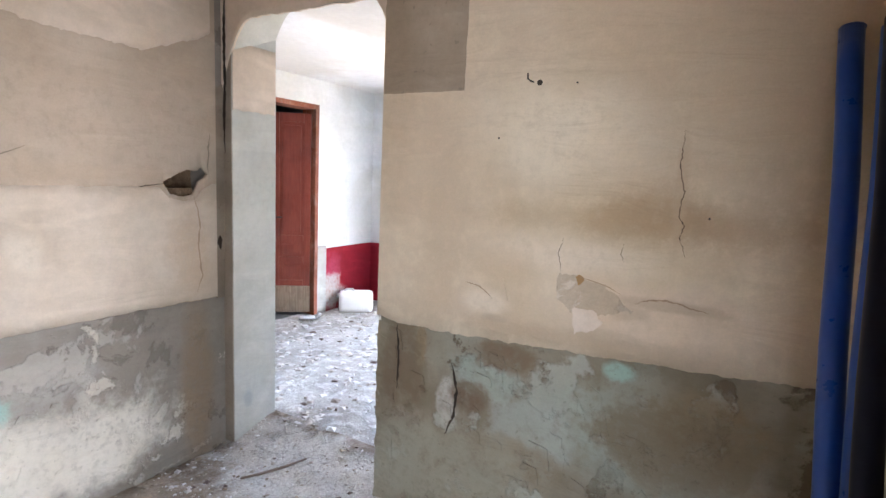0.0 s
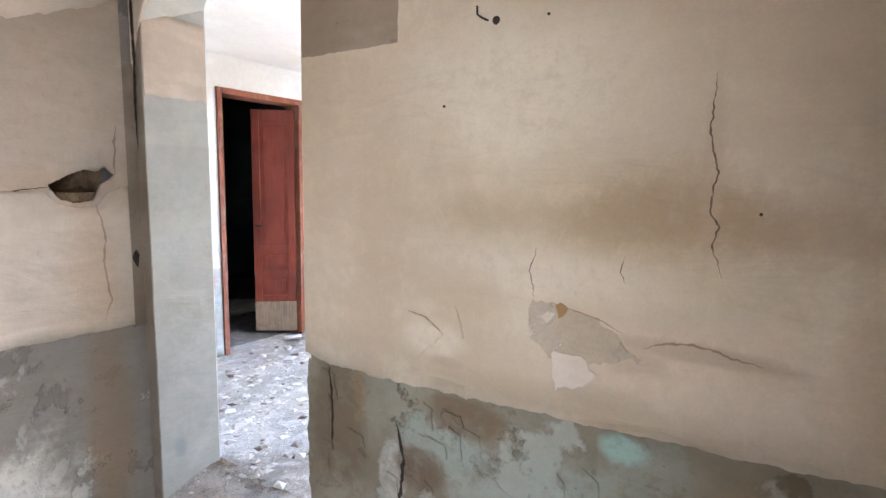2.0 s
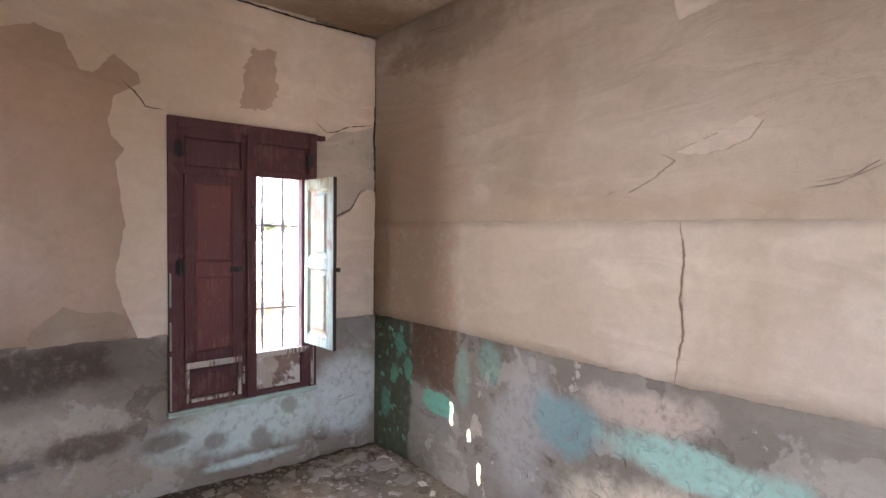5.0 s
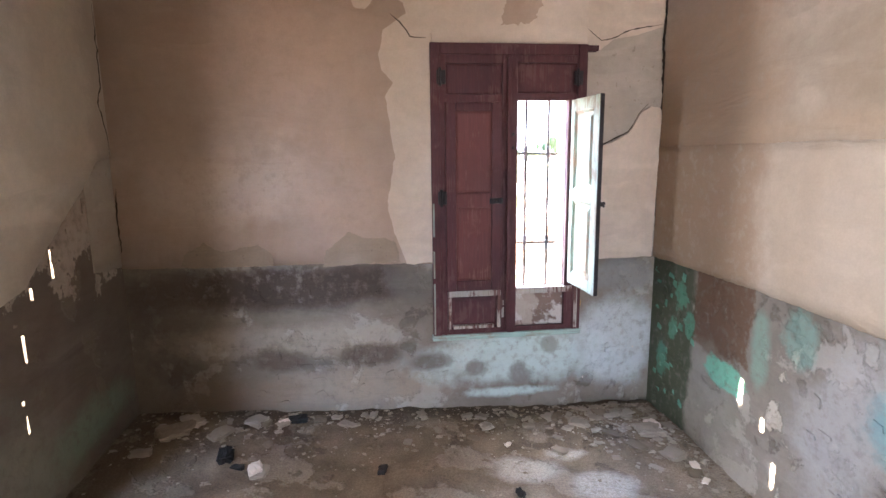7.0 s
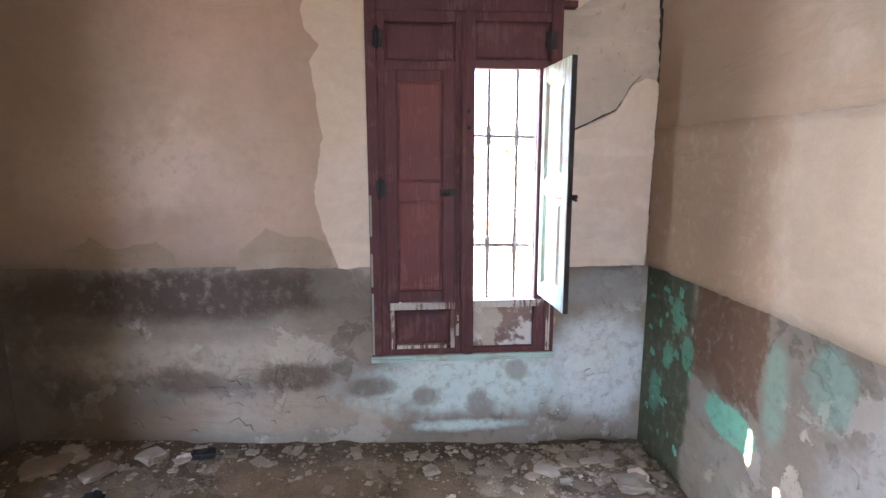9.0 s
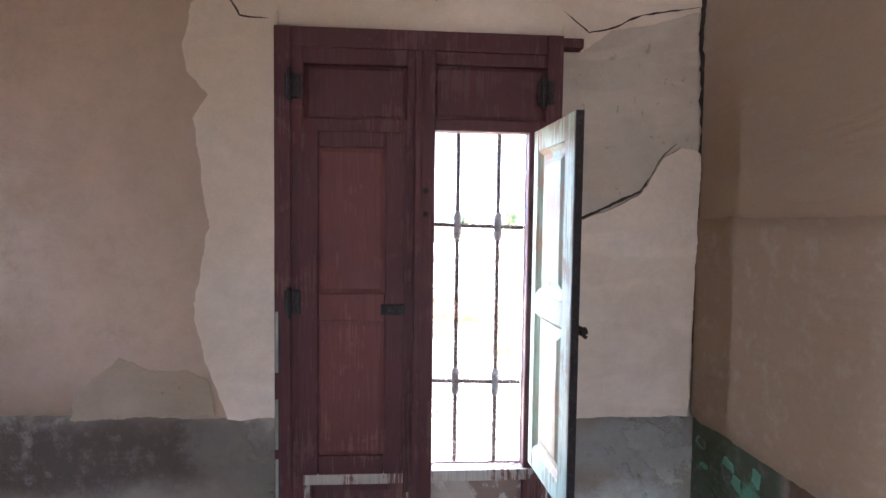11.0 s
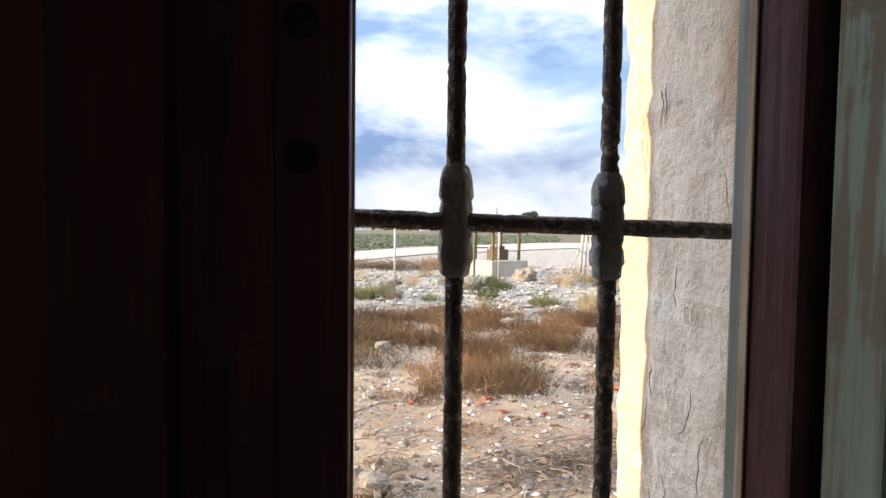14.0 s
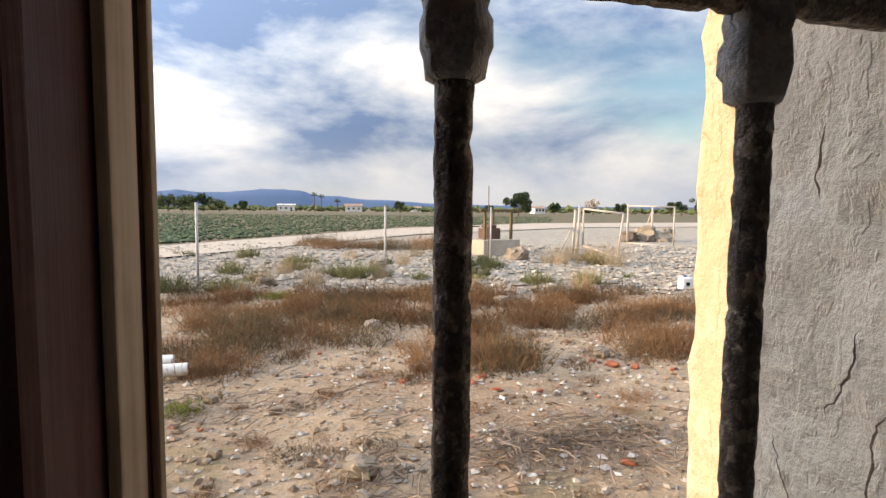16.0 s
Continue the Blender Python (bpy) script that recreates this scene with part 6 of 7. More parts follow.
lump("plastic_sheet", 5.3, -4.2, 0.0, 0.5, 0.35, 0.10, M_WPLAST, 3.3, "crumpled pale plastic sheet on the dark floor", "plastic sheet")

# jerrycan lying by the red dado
can = tagged(base("jerrycan", 3.80, -4.50, 0), "white plastic jerrycan lying on the dusty floor", "jerrycan")
cm = Matrix.Translation((3.80, -4.48, 0.115)) @ Matrix.Rotation(radians(38), 4, "Z")
bm = bx(-0.19, 0.19, -0.10, 0.10, -0.115, 0.115, 0.045)
for v in bm.verts:
    v.co += Vector((wob(v.co, 6, 0.006), wob(v.co, 6, 0.006, 4), 0))
bmesh.ops.transform(bm, matrix=cm, verts=bm.verts)
part("body", bm, M_WPLAST, can, smooth=True)
part("neck", tube([cm @ Vector((0.19, 0, 0.06)), cm @ Vector((0.215, 0, 0.06))], 0.025, 14), M_WPLAST, can, smooth=True)
part("handle", tube([cm @ Vector(p) for p in ((0.02, 0, 0.112), (0.04, 0, 0.135), (0.11, 0, 0.135), (0.13, 0, 0.112))], 0.012, 8), M_WPLAST, can, smooth=True)
tool = tagged(base("metal_fitting", 3.90, -3.88, 0), "grey metal pipe fitting lying beside the door frame", "pipe fitting")
part("tube", tube([(3.97, -3.78, 0.03), (3.88, -3.92, 0.03)], 0.022, 10), M_GALV, tool, smooth=True)
part("elbow", tube([(3.88, -3.92, 0.03), (3.86, -3.95, 0.04), (3.85, -3.96, 0.07)], 0.026, 10), M_GALV, tool, smooth=True)

# ---- outside ----
GZ = -0.2
EX, EY, BEARING = 1.823, 1.658, radians(10.4)


def view(f, d):
    """A place d metres out from the window, f * d to the right of the outlook's axis."""
    c, s = math.cos(BEARING), math.sin(BEARING)
    return EX + f * d * c + d * s, EY + d * c - f * d * s


def swing(x, y):
    """Turns a place of the yard about the window to the outlook's true bearing."""
    a = radians(-5.8)
    dx, dy = x - 1.831, y - 1.645
    return EX + dx * math.cos(a) - dy * math.sin(a), EY + dx * math.sin(a) + dy * math.cos(a)



def ground_z(x, y):
    if y < 2.0:
        return -0.3
    near = max(0.0, 1 - max(0, y - 20) / 25)
    z = GZ + near * (0.045 * noise.noise(Vector((x * 0.5, y * 0.5, 3))) + 0.022 * noise.noise(Vector((x * 1.9, y * 1.9, 4))) + 0.010 * noise.noise(Vector((x * 6, y * 6, 5))))
    return z - 0.02 * math.exp(-((y - 2.1) / 0.5) ** 2)


def spread(lo, hi, fine0, fine1, cell, coarse):
    mid = list(np.arange(fine0, fine1 + 1e-6, cell))
    left = [fine0 - (fine0 - lo) * (k / coarse) ** 3 for k in range(coarse, 0, -1)]
    right = [fine1 + (hi - fine1) * (k / coarse) ** 3 for k in range(1, coarse + 1)]
    return [float(v) for v in left + mid + right]


gx, gy = spread(-4500, 4500, -6, 14, 0.12, 16), spread(-4500, 4600, 1.9, 20, 0.12, 18)
vs = [(x, y, ground_z(x, y)) for y in gy for x in gx]
w = len(gx)
fs = [(j * w + i, j * w + i + 1, (j + 1) * w + i + 1, (j + 1) * w + i) for j in range(len(gy) - 1) for i in range(w - 1)]

N = Nodes("open_ground")
a, b, g = N.noise(0.55, 6, 0.62, warp=0.6), N.noise(3.5, 6, 0.65), N.noise(42, 4, 0.7)
sep = N.t.nodes.new("ShaderNodeSeparateXYZ")
N.put(N.pos, sep.inputs[0])
yy = N.math("ADD", sep.outputs["Y"], N.math("MULTIPLY", N.math("SUBTRACT", a, 0.5), 6.0))
col = N.mix(N.step(a, 0.38, 0.60), (0.46, 0.345, 0.235), (0.36, 0.255, 0.17))
col = N.mix(N.step(b, 0.46, 0.62, 0, 0.75), col, (0.28, 0.20, 0.135))
col = N.mix(N.step(N.noise(7.0, 5, 0.65), 0.52, 0.66, 0, 0.6), col, (0.50, 0.40, 0.30))
col = N.mix(N.step(N.noise(1.1, 4), 0.56, 0.66, 0, 0.5), col, (0.22, 0.19, 0.10))
grav = N.mix(N.step(b, 0.35, 0.6), (0.32, 0.28, 0.23), (0.47, 0.42, 0.35))
col = N.mix(N.step(yy, 9.5, 13.0), col, grav)
col = N.mix(N.step(yy, 60, 120), col, (0.20, 0.16, 0.10))
col = N.mix(1.0, col, N.mix(N.step(g, 0.3, 0.7), (0.66,) * 3, (1.12,) * 3), "MULTIPLY")
N.bump(N.math("ADD", N.math("MULTIPLY", b, 0.5), N.math("MULTIPLY", g, 0.35)), 0.8, 0.03)
M_GROUND = N.done(col, 0.95)
ground = new("ground", mesh("ground", vs, fs, M_GROUND))
for p in ground.data.polygons:
    p.use_smooth = True
tagged(ground, "bare sandy ground with grey gravel farther off", kind="structure")
setting("roof", bx(-1.5, 7.3, -6.4, YOUT + 0.1, 3.0, 3.2), M_OUTWALL, "flat roof slab of the house")
M_ROAD = dirt("pale_road", (0.55, 0.47, 0.39), (0.49, 0.42, 0.35), (0.60, 0.52, 0.43), 0.4, 0.2)
near_edge = ((-60, -30), (-30, -2), (-4.95, 17.5), (2.9, 32), (16.6, 45), (40, 52), (90, 60), (300, 90))
far_edge = ((-66, -25), (-35, 3), (-7.05, 22.3), (2, 41.5), (16, 57), (40, 66), (90, 75), (300, 110))
near_edge, far_edge = [swing(*p) for p in near_edge], [swing(*p) for p in far_edge]
vs = [(x, y, ground_z(x, y) + 0.05) for p, q in zip(near_edge, far_edge) for x, y in (p, q)]
fs = [(2 * i, 2 * i + 2, 2 * i + 3, 2 * i + 1) for i in range(len(near_edge) - 1)]
tagged(new("road", mesh("road", vs, fs, M_ROAD)), "pale dusty country road", kind="structure")
M_FIELD = dirt("field_soil", (0.13, 0.13, 0.07), (0.17, 0.13, 0.085), (0.20, 0.16, 0.10), 0.12, 0.5)
fe = far_edge[1:]
n = len(fe)
vs = [(x, y, GZ + 0.03) for x, y in fe] + [(-160, 60, GZ + 0.03), (-120, 150, GZ + 0.03), (-40, 170, GZ + 0.03), (20, 170, GZ + 0.03), (80, 170, GZ + 0.03), (160, 170, GZ + 0.03), (320, 170, GZ + 0.03)]
fs = [(i, i + 1, n + i + 1, n + i) for i in range(n - 1)]
tagged(new("field", mesh("field", vs, fs, M_FIELD)), "ploughed field with low green crop rows", kind="structure")
edge_y = line(far_edge)


def crop_spot(r):
    while True:
        d = 21 + 86 * r.random() ** 1.6
        x, d = view(r.uniform(-0.62, 0.2), d)
        k = round((x * 0.75 - d * 0.66) / 0.8) * 0.8
        x = (k + d * 0.66) / 0.75 + r.uniform(-0.08, 0.08)
        if d > edge_y(x) + 1.2:
            return x, d, GZ + 0.05


chips("crop_plants", 8000, crop_spot, (0.08, 0.22), M_CROP, "rows of low green crop plants in the field", 21, 0.55)["category"] = "crops"


def near_spot(r):
    d = 2.0 + 9.5 * r.random() ** 0.9
    x, y = view(r.uniform(-0.66, 0.60), d)
    y = max(y, 2.3)
    return x, y, ground_z(x, y)


def gravel_spot(r):
    d = 9.5 + 13 * r.random()
    x, y = view(r.uniform(-0.66, 0.60), d)
    return x, y, ground_z(x, y)


chips("ground_pebbles", 6500, near_spot, (0.006, 0.045), M_STONE, "pale pebbles and mortar crumbs on the sandy ground", 22, 0.45)
M_CLOD = vary("soil_clods", (0.36, 0.25, 0.17), (0.15, 0.105, 0.07), scale=12)
chips("soil_clods", 7000, near_spot, (0.007, 0.04), M_CLOD, "brown soil clods scattered on the sandy ground", 26, 0.5)
chips("gravel_stones", 11000, gravel_spot, (0.02, 0.13), M_GRAVEL, "grey broken stones covering the ground", 23, 0.5)


def crumb_spot(r):
    d = 2.8 + 4.6 * r.random()
    x, y = view(r.gauss(0.10, 0.24), d)
    y = max(y, 2.3)
    return x, y, ground_z(x, y)


M_CRUMB = vary("brick_crumbs", (0.48, 0.19, 0.11), (0.34, 0.18, 0.12), scale=18)
chips("brick_crumbs", 420, crumb_spot, (0.006, 0.03), M_CRUMB, "orange-red brick crumbs scattered over the sandy ground", 24, 0.45)
chips("mortar_crumbs", 800, crumb_spot, (0.008, 0.04), M_CHIPW, "pale mortar and plaster crumbs scattered over the sandy ground", 25, 0.45)
rng = random.Random(31)
for k in range(44):
    d = 2.6 + 11 * rng.random()
    x, y = view(rng.uniform(-0.58, 0.55), d)
    s = rng.uniform(0.03, 0.10)
    lump("pale_stone", x, y, ground_z(x, y), s, s * rng.uniform(0.6, 1), s * rng.uniform(0.4, 0.7), M_RUBBLE, k * 1.3, "pale broken stone on the sandy ground", "stone", "loose stones")
for x, y, s in ((1.5, 8.2, 0.18), (1.62, 4.55, 0.16), (3.45, 9.9, 0.22), (5.3, 17.2, 0.6), (-0.7, 11.9, 0.3), (1.3, 14.9, 0.4), (6.2, 8.2, 0.18), (3.9, 6.9, 0.16)):
    x, y = swing(x, y)
    lump("pale_stone", x, y, ground_z(x, y), s, s * 0.8, s * 0.6, M_RUBBLE, x * 3 + y, "large pale stone among the dry weeds", "stone", "loose stones")
for x, y, s in ((3.21, 4.66, 0.12), (2.55, 6.2, 0.14), (2.45, 6.05, 0.12), (2.62, 5.85, 0.11), (2.7, 6.5, 0.12), (2.95, 5.8, 0.12), (1.85, 6.2, 0.12), (3.9, 6.6, 0.2), (4.1, 6.55, 0.16), (3.75, 6.75, 0.12), (2.5, 6.9, 0.10), (2.4, 6.6, 0.12), (1.0, 7.2, 0.10), (4.4, 6.4, 0.1), (0.3, 5.3, 0.08), (0.5, 5.25, 0.07)):
    x, y = swing(x, y)
    lump("brick_fragment", x, y, ground_z(x, y), s * 0.62, s * 0.36, s * 0.22, M_BRICKBIT, x * 5 + y, "orange-red broken brick on the ground", "brick", "brick fragments")


def stem_mesh(name, count, height, lean, r0, seed, mat, base_r=0.12):
    """A clump of thin bent stems with side shoots."""
    r = random.Random(seed)
    vs, fs = [], []

    def shoot(p, d, length, rad, bend):
        pts = []
        for k in range(4):
            pts.append(p.copy())
            p = p + d * (length / 3)
            d = (d + Vector((r.uniform(-bend, bend), r.uniform(-bend, bend), r.uniform(-bend, bend * 0.3)))).normalized()
        k0 = len(vs)
        for i, q in enumerate(pts):
            w = rad * (1 - 0.28 * i)
            for a in (0, 2.1, 4.2):
                vs.append((q.x + w * math.cos(a), q.y + w * math.sin(a), max(q.z, -0.02)))
        for i in range(3):
            for k in range(3):
                m = (k + 1) % 3
                fs.append((k0 + 3 * i + k, k0 + 3 * i + m, k0 + 3 * i + 3 + m, k0 + 3 * i + 3 + k))
        return pts

    for _ in range(count):
        a, q = r.uniform(0, 6.3), base_r * math.sqrt(r.random())
        d = Vector((r.gauss(0, lean), r.gauss(0, lean), 1)).normalized()
        pts = shoot(Vector((q * math.cos(a), q * math.sin(a), -0.01)), d, height * r.uniform(0.5, 1.1), r0, 0.35)
        for _ in range(2):
            p = pts[r.randint(1, 3)]
            shoot(p, (d + Vector((r.uniform(-1, 1), r.uniform(-1, 1), r.uniform(-0.2, 0.7)))).normalized(), height * r.uniform(0.15, 0.4), r0 * 0.7, 0.4)
    return mesh(name, vs, fs, mat)


def plant(name, me, x, y, s, turn_deg, label, category, group):
    ob = new(name, me)
    ob.matrix_basis = Matrix.LocRotScale((x, y, ground_z(x, y)), Euler((0, 0, radians(turn_deg))), (s, s, s * rng.uniform(0.8, 1.15)))
    return tagged(ob, label, category, group)


dry = [stem_mesh("dry_weed", 170, 0.21, 0.9, 0.0036, 40 + k, M_STRAWD if k == 3 else M_STRAW, 0.34) for k in range(4)]
for k in range(176):
    if k < 140:
        d = rng.uniform(6.5, 9.8)
        f = rng.uniform(-0.52, 0.48)
        if f < -0.1:
            d -= 0.6
    elif k < 156:
        d, f = rng.uniform(5.0, 6.4), rng.uniform(0.0, 0.14)
    elif k < 166:
        d, f = rng.uniform(5.2, 6.6), rng.uniform(0.36, 0.5)
    else:
        d, f = rng.uniform(4.6, 6.0), rng.uniform(-0.55, -0.38)
    x, y = view(f, d)
    if noise.noise(Vector((x * 0.9, y * 1.3, 8))) < -0.30:
        continue
    plant("dry_weed", dry[k % 4], x, y, rng.uniform(0.7, 1.45), rng.uniform(0, 360), "clump of dry red-brown weeds on the sandy ground", "weed", "dry weeds")
pale = [stem_mesh("dry_grass", 90, 0.34, 0.45, 0.003, 60 + k, M_STRAWP, 0.14) for k in range(3)]
green = [stem_mesh("low_shrub", 170, 0.24, 0.8, 0.006, 70 + k, M_SHRUB, 0.20) for k in range(3)]
bright = stem_mesh("green_weed", 120, 0.10, 1.0, 0.006, 80, M_GREENW, 0.16)
for k in range(44):
    d, f = rng.uniform(9.5, 17), rng.uniform(-0.52, 0.30)
    x, y = view(f, d)
    m = rng.random()
    if m < 0.5:
        plant("dry_grass", pale[k % 3], x, y, rng.uniform(0.8, 1.8), rng.uniform(0, 360), "tuft of pale dry grass among grey stones", "grass tuft", "grass tufts")
    else:
        plant("low_shrub", green[k % 3], x, y, rng.uniform(0.8, 1.6), rng.uniform(0, 360), "low olive green shrub among grey stones", "shrub", "low shrubs")
for k in range(16):
    d, f = rng.uniform(19, 23), rng.uniform(-0.34, 0.02)
    x, y = view(f, d)
    plant("dry_weed", dry[k % 4], x, y, rng.uniform(1.6, 2.6), rng.uniform(0, 360), "dark dry weeds along the road's edge", "weed", "roadside weeds")
for x, y, s in ((-0.35, 10.7, 1.5), (-0.2, 10.9, 1.2), (3.5, 13.0, 1.3), (4.5, 12.6, 1.0), (6.9, 13.2, 1.1), (1.9, 4.0, 0.5), (0.2, 5.6, 1.0)):
    x, y = swing(x, y)
    plant("green_weed", bright, x, y, s, 40 * x, "small yellow-green weed on the ground", "weed", "green weeds")
for x, y, s in ((7.6, 15.6, 2.1), (7.2, 16.1, 1.7), (6.2, 15.8, 1.5), (3.2, 14.9, 1.6)):
    x, y = swing(x, y)
    plant("dry_grass", pale[int(x) % 3], x, y, s, 33 * y, "large tuft of pale dry grass by the gate", "grass tuft", "grass tufts")


def twig_pile(x, y, n, sx, sy, seed, lo=0.12, hi=0.4):
    r = random.Random(seed)
    x, y = swing(x, y)
    root = tagged(base("twig_pile", x, y, ground_z(x, y)), "loose pile of grey dry twigs on the ground", "twigs", "twig piles")
    bm = bmesh.new()
    for _ in range(n):
        px, py = x + r.gauss(0, sx), y + r.gauss(0, sy)
        a, l = r.uniform(-1.6, 1.6), r.uniform(lo, hi)
        z = ground_z(px, py) + r.uniform(0.005, 0.05)
        b = r.uniform(-0.12, 0.12) * l
        ca, sa = math.cos(a), math.sin(a)
        t = r.uniform(0.002, 0.005)
        tube([(px - ca * l / 2, py - sa * l / 2, z), (px + b * sa, py - b * ca, z + r.uniform(0, 0.03)), (px + ca * l / 2, py + sa * l / 2, z + r.uniform(-0.01, 0.04))], [t, t, t * 0.5], 4, bm, False)
    part("brushwood", bm, M_TWIG, root)["kind"] = "stuff"


twig_pile(2.72, 4.85, 260, 0.28, 0.16, 1, 0.06, 0.24)
twig_pile(3.15, 5.05, 120, 0.22, 0.16, 2, 0.06, 0.22)
twig_pile(1.75, 4.55, 90, 0.20, 0.20, 3, 0.06, 0.25)
twig_pile(1.2, 5.9, 40, 0.5, 0.3, 4)
twig_pile(2.2, 4.1, 50, 0.35, 0.2, 5, 0.06, 0.2)
twig_pile(0.6, 5.6, 130, 0.45, 0.25, 6, 0.05, 0.2)
twig_pile(3.6, 4.9, 120, 0.3, 0.3, 7, 0.06, 0.25)
twig_pile(1.9, 5.3, 110, 0.7, 0.35, 8, 0.04, 0.15)
for k in range(60):
    d, f = rng.uniform(2.6, 6.4), rng.uniform(-0.5, 0.42)
    x, y = view(f, d)
    plant("dry_weed", dry[k % 4], x, y, rng.uniform(0.2, 0.5), k * 50, "small dry brown weed on the sandy ground", "weed", "small dry weeds")

# white plastic tubes and a can left on the ground
for x0, y0, x1, y1, z in ((-1.6, 6.15, -0.04, 6.46, 0.07), (-1.8, 6.38, -0.24, 6.66, 0.09)):
    (x0, y0), (x1, y1) = swing(x0, y0), swing(x1, y1)
    t = tagged(base("drain_pipe", x1, y1, GZ), "short white plastic drain pipe lying on the ground", "pipe", "drain pipes")
    part("tube", tube([(x0, y0, GZ + z), (x1, y1, GZ + z)], 0.055, 18, None, False), M_WPLAST, t, smooth=True)
    part("inside", tube([(x0, y0, GZ + z), (x1 - 0.003, y1, GZ + z)], 0.047, 18, None, False), M_WPLAST, t, smooth=True)
jx, jy = swing(7.28, 11.4)
jar = tagged(base("plastic_can", jx, jy, GZ), "white plastic can standing on the ground", "can")
part("body", bx(jx - 0.11, jx + 0.12, jy - 0.10, jy + 0.08, GZ, GZ + 0.24, 0.03), M_WPLAST, jar, smooth=True)
part("cap", tube([(jx, jy, GZ + 0.24), (jx, jy, GZ + 0.275)], 0.03, 12), M_BLUE, jar, smooth=True)
part("label_bars", bx(jx - 0.04, jx + 0.04, jy - 0.104, jy - 0.101, GZ + 0.08, GZ + 0.15), M_NAVY, jar, "dark unreadable bars")

# fence posts
for x, y, h in ((-1.90, 11.82, 1.56), (1.46, 15.34, 1.55), (4.62, 17.9, 1.55)):
    x, y = swing(x, y)
    p = tagged(base("fence_post", x, y, ground_z(x, y)), "grey galvanised fence post standing alone", "fence post", "fence posts")
    part("post", tube([(x, y, GZ - 0.08), (x, y, GZ + h)], 0.028, 12), M_GALV, p, smooth=True)
    part("cap", tube([(x, y, GZ + h), (x, y, GZ + h + 0.02)], [0.031, 0.02], 12), M_GALV, p, smooth=True)
rx, ry = swing(4.58, 18.0)
rod = tagged(base("thin_rod", rx, ry, GZ), "thin dark rod standing behind a fence post", "rod")
part("rod", tube([(rx, ry, GZ - 0.05), (rx - 0.02, ry, GZ + 2.22)], 0.014, 8), M_IRON, rod)

# well head: concrete pad, posts, beam and rusty box
M_CONC = plaster("pale_concrete", (0.52, 0.47, 0.40), (0.44, 0.40, 0.34), (), relief=0.4)
M_RUST = iron("rusty_sheet", (0.12, 0.065, 0.045), (0.085, 0.048, 0.035), (0.18, 0.11, 0.08))
M_OLIVE = wood("old_posts", (0.16, 0.12, 0.05), (0.11, 0.085, 0.04), None)
wx, wy = swing(4.85, 19.6)
wm = Matrix.Translation((wx, wy, GZ)) @ Matrix.Rotation(radians(22), 4, "Z")
well = tagged(base("well_head", wx, wy, GZ), "concrete well pad with posts, a beam and a rusty box", "well")
part("pad", bx(-0.75, 0.75, -0.75, 0.75, -0.05, 0.50, 0.02, m=wm), M_CONC, well)
for sx in (-0.55, 0.55):
    for sy in (-0.5, 0.5):
        part("post", bx(sx - 0.04, sx + 0.04, sy - 0.04, sy + 0.04, 0.50, 1.42, 0.006, m=wm), M_OLIVE, well)
for sy in (-0.5, 0.5):
    part("beam", bx(-0.75, 0.75, sy - 0.05, sy + 0.05, 1.42, 1.50, 0.008, m=wm), M_OLIVE, well)
rbox = part("box", bx(-0.26, 0.30, -0.25, 0.25, 0.50, 0.86, 0.01, m=wm), M_RUST, well, "rusty sheet metal box")
part("box_lid", bx(-0.18, 0.18, -0.22, 0.22, 0.86, 0.98, 0.05, m=wm), M_RUST, rbox)
part("side_rail", bx(-1.3, -0.76, -0.52, -0.48, 0.92, 0.96, 0.005, m=wm), M_OLIVE, well)
part("side_post", bx(-1.32, -1.26, -0.53, -0.47, -0.05, 1.30, 0.005, m=wm), M_OLIVE, well)


def gate(name, corners, posts, braces, label, extra=()):
    def place(p):
        return (*swing(p[0], p[1]), p[2])

    corners = [place(p) for p in corners]
    posts, braces = [[(place(a), place(b)) for a, b in q] for q in (posts, braces)]
    root = tagged(base(name, corners[0][0], corners[0][1], GZ), label, "gate", "open gate leaves")
    for a, b in zip(corners, corners[1:] + corners[:1]):
        part("frame_tube", tube([a, b], 0.033, 10), M_GATE, root, smooth=True)
    for a, b in posts:
        part("post", tube([a, b], 0.048, 12), M_GATE, root, smooth=True)
    for a, b in braces:
        part("brace", tube([a, b], 0.025, 8), M_GATE, root, smooth=True)
    return root


gate("field_gate", [(7.92, 19.0, 0.12), (7.92, 19.0, 1.34), (8.86, 18.0, 1.20), (8.69, 17.96, -0.18)],
     (((7.76, 19.1, GZ - 0.05), (7.82, 19.1, 1.42)), ((7.62, 19.15, GZ - 0.05), (7.70, 19.15, 1.30))), (((7.25, 19.4, GZ), (7.72, 19.15, 1.0)),), "open leaning tubular gate leaf with bare frame on posts")
gate("field_gate", [(11.98, 24.77, -0.15), (11.98, 24.77, 1.50), (13.45, 23.49, 1.46), (13.45, 23.49, -0.22)],
     (((12.0, 24.8, GZ - 0.05), (12.0, 24.8, 1.58)), ((13.9, 26.4, GZ - 0.05), (13.9, 26.4, 1.55))), (((13.5, 26.6, GZ), (13.88, 26.4, 1.3)),), "open rectangular tubular gate leaf with bare frame")
for x, y, s in ((13.7, 26.6, 0.8), (14.4, 26.3, 0.6), (12.7, 26.4, 0.55), (13.1, 26.9, 0.5), (15.2, 27.5, 0.7)):
    x, y = swing(x, y)
    lump("boulder", x, y, GZ, s, s * 0.8, s * 0.85, M_RUBBLE, x + y, "ochre boulder piled beside the gate", "boulder", "boulders")


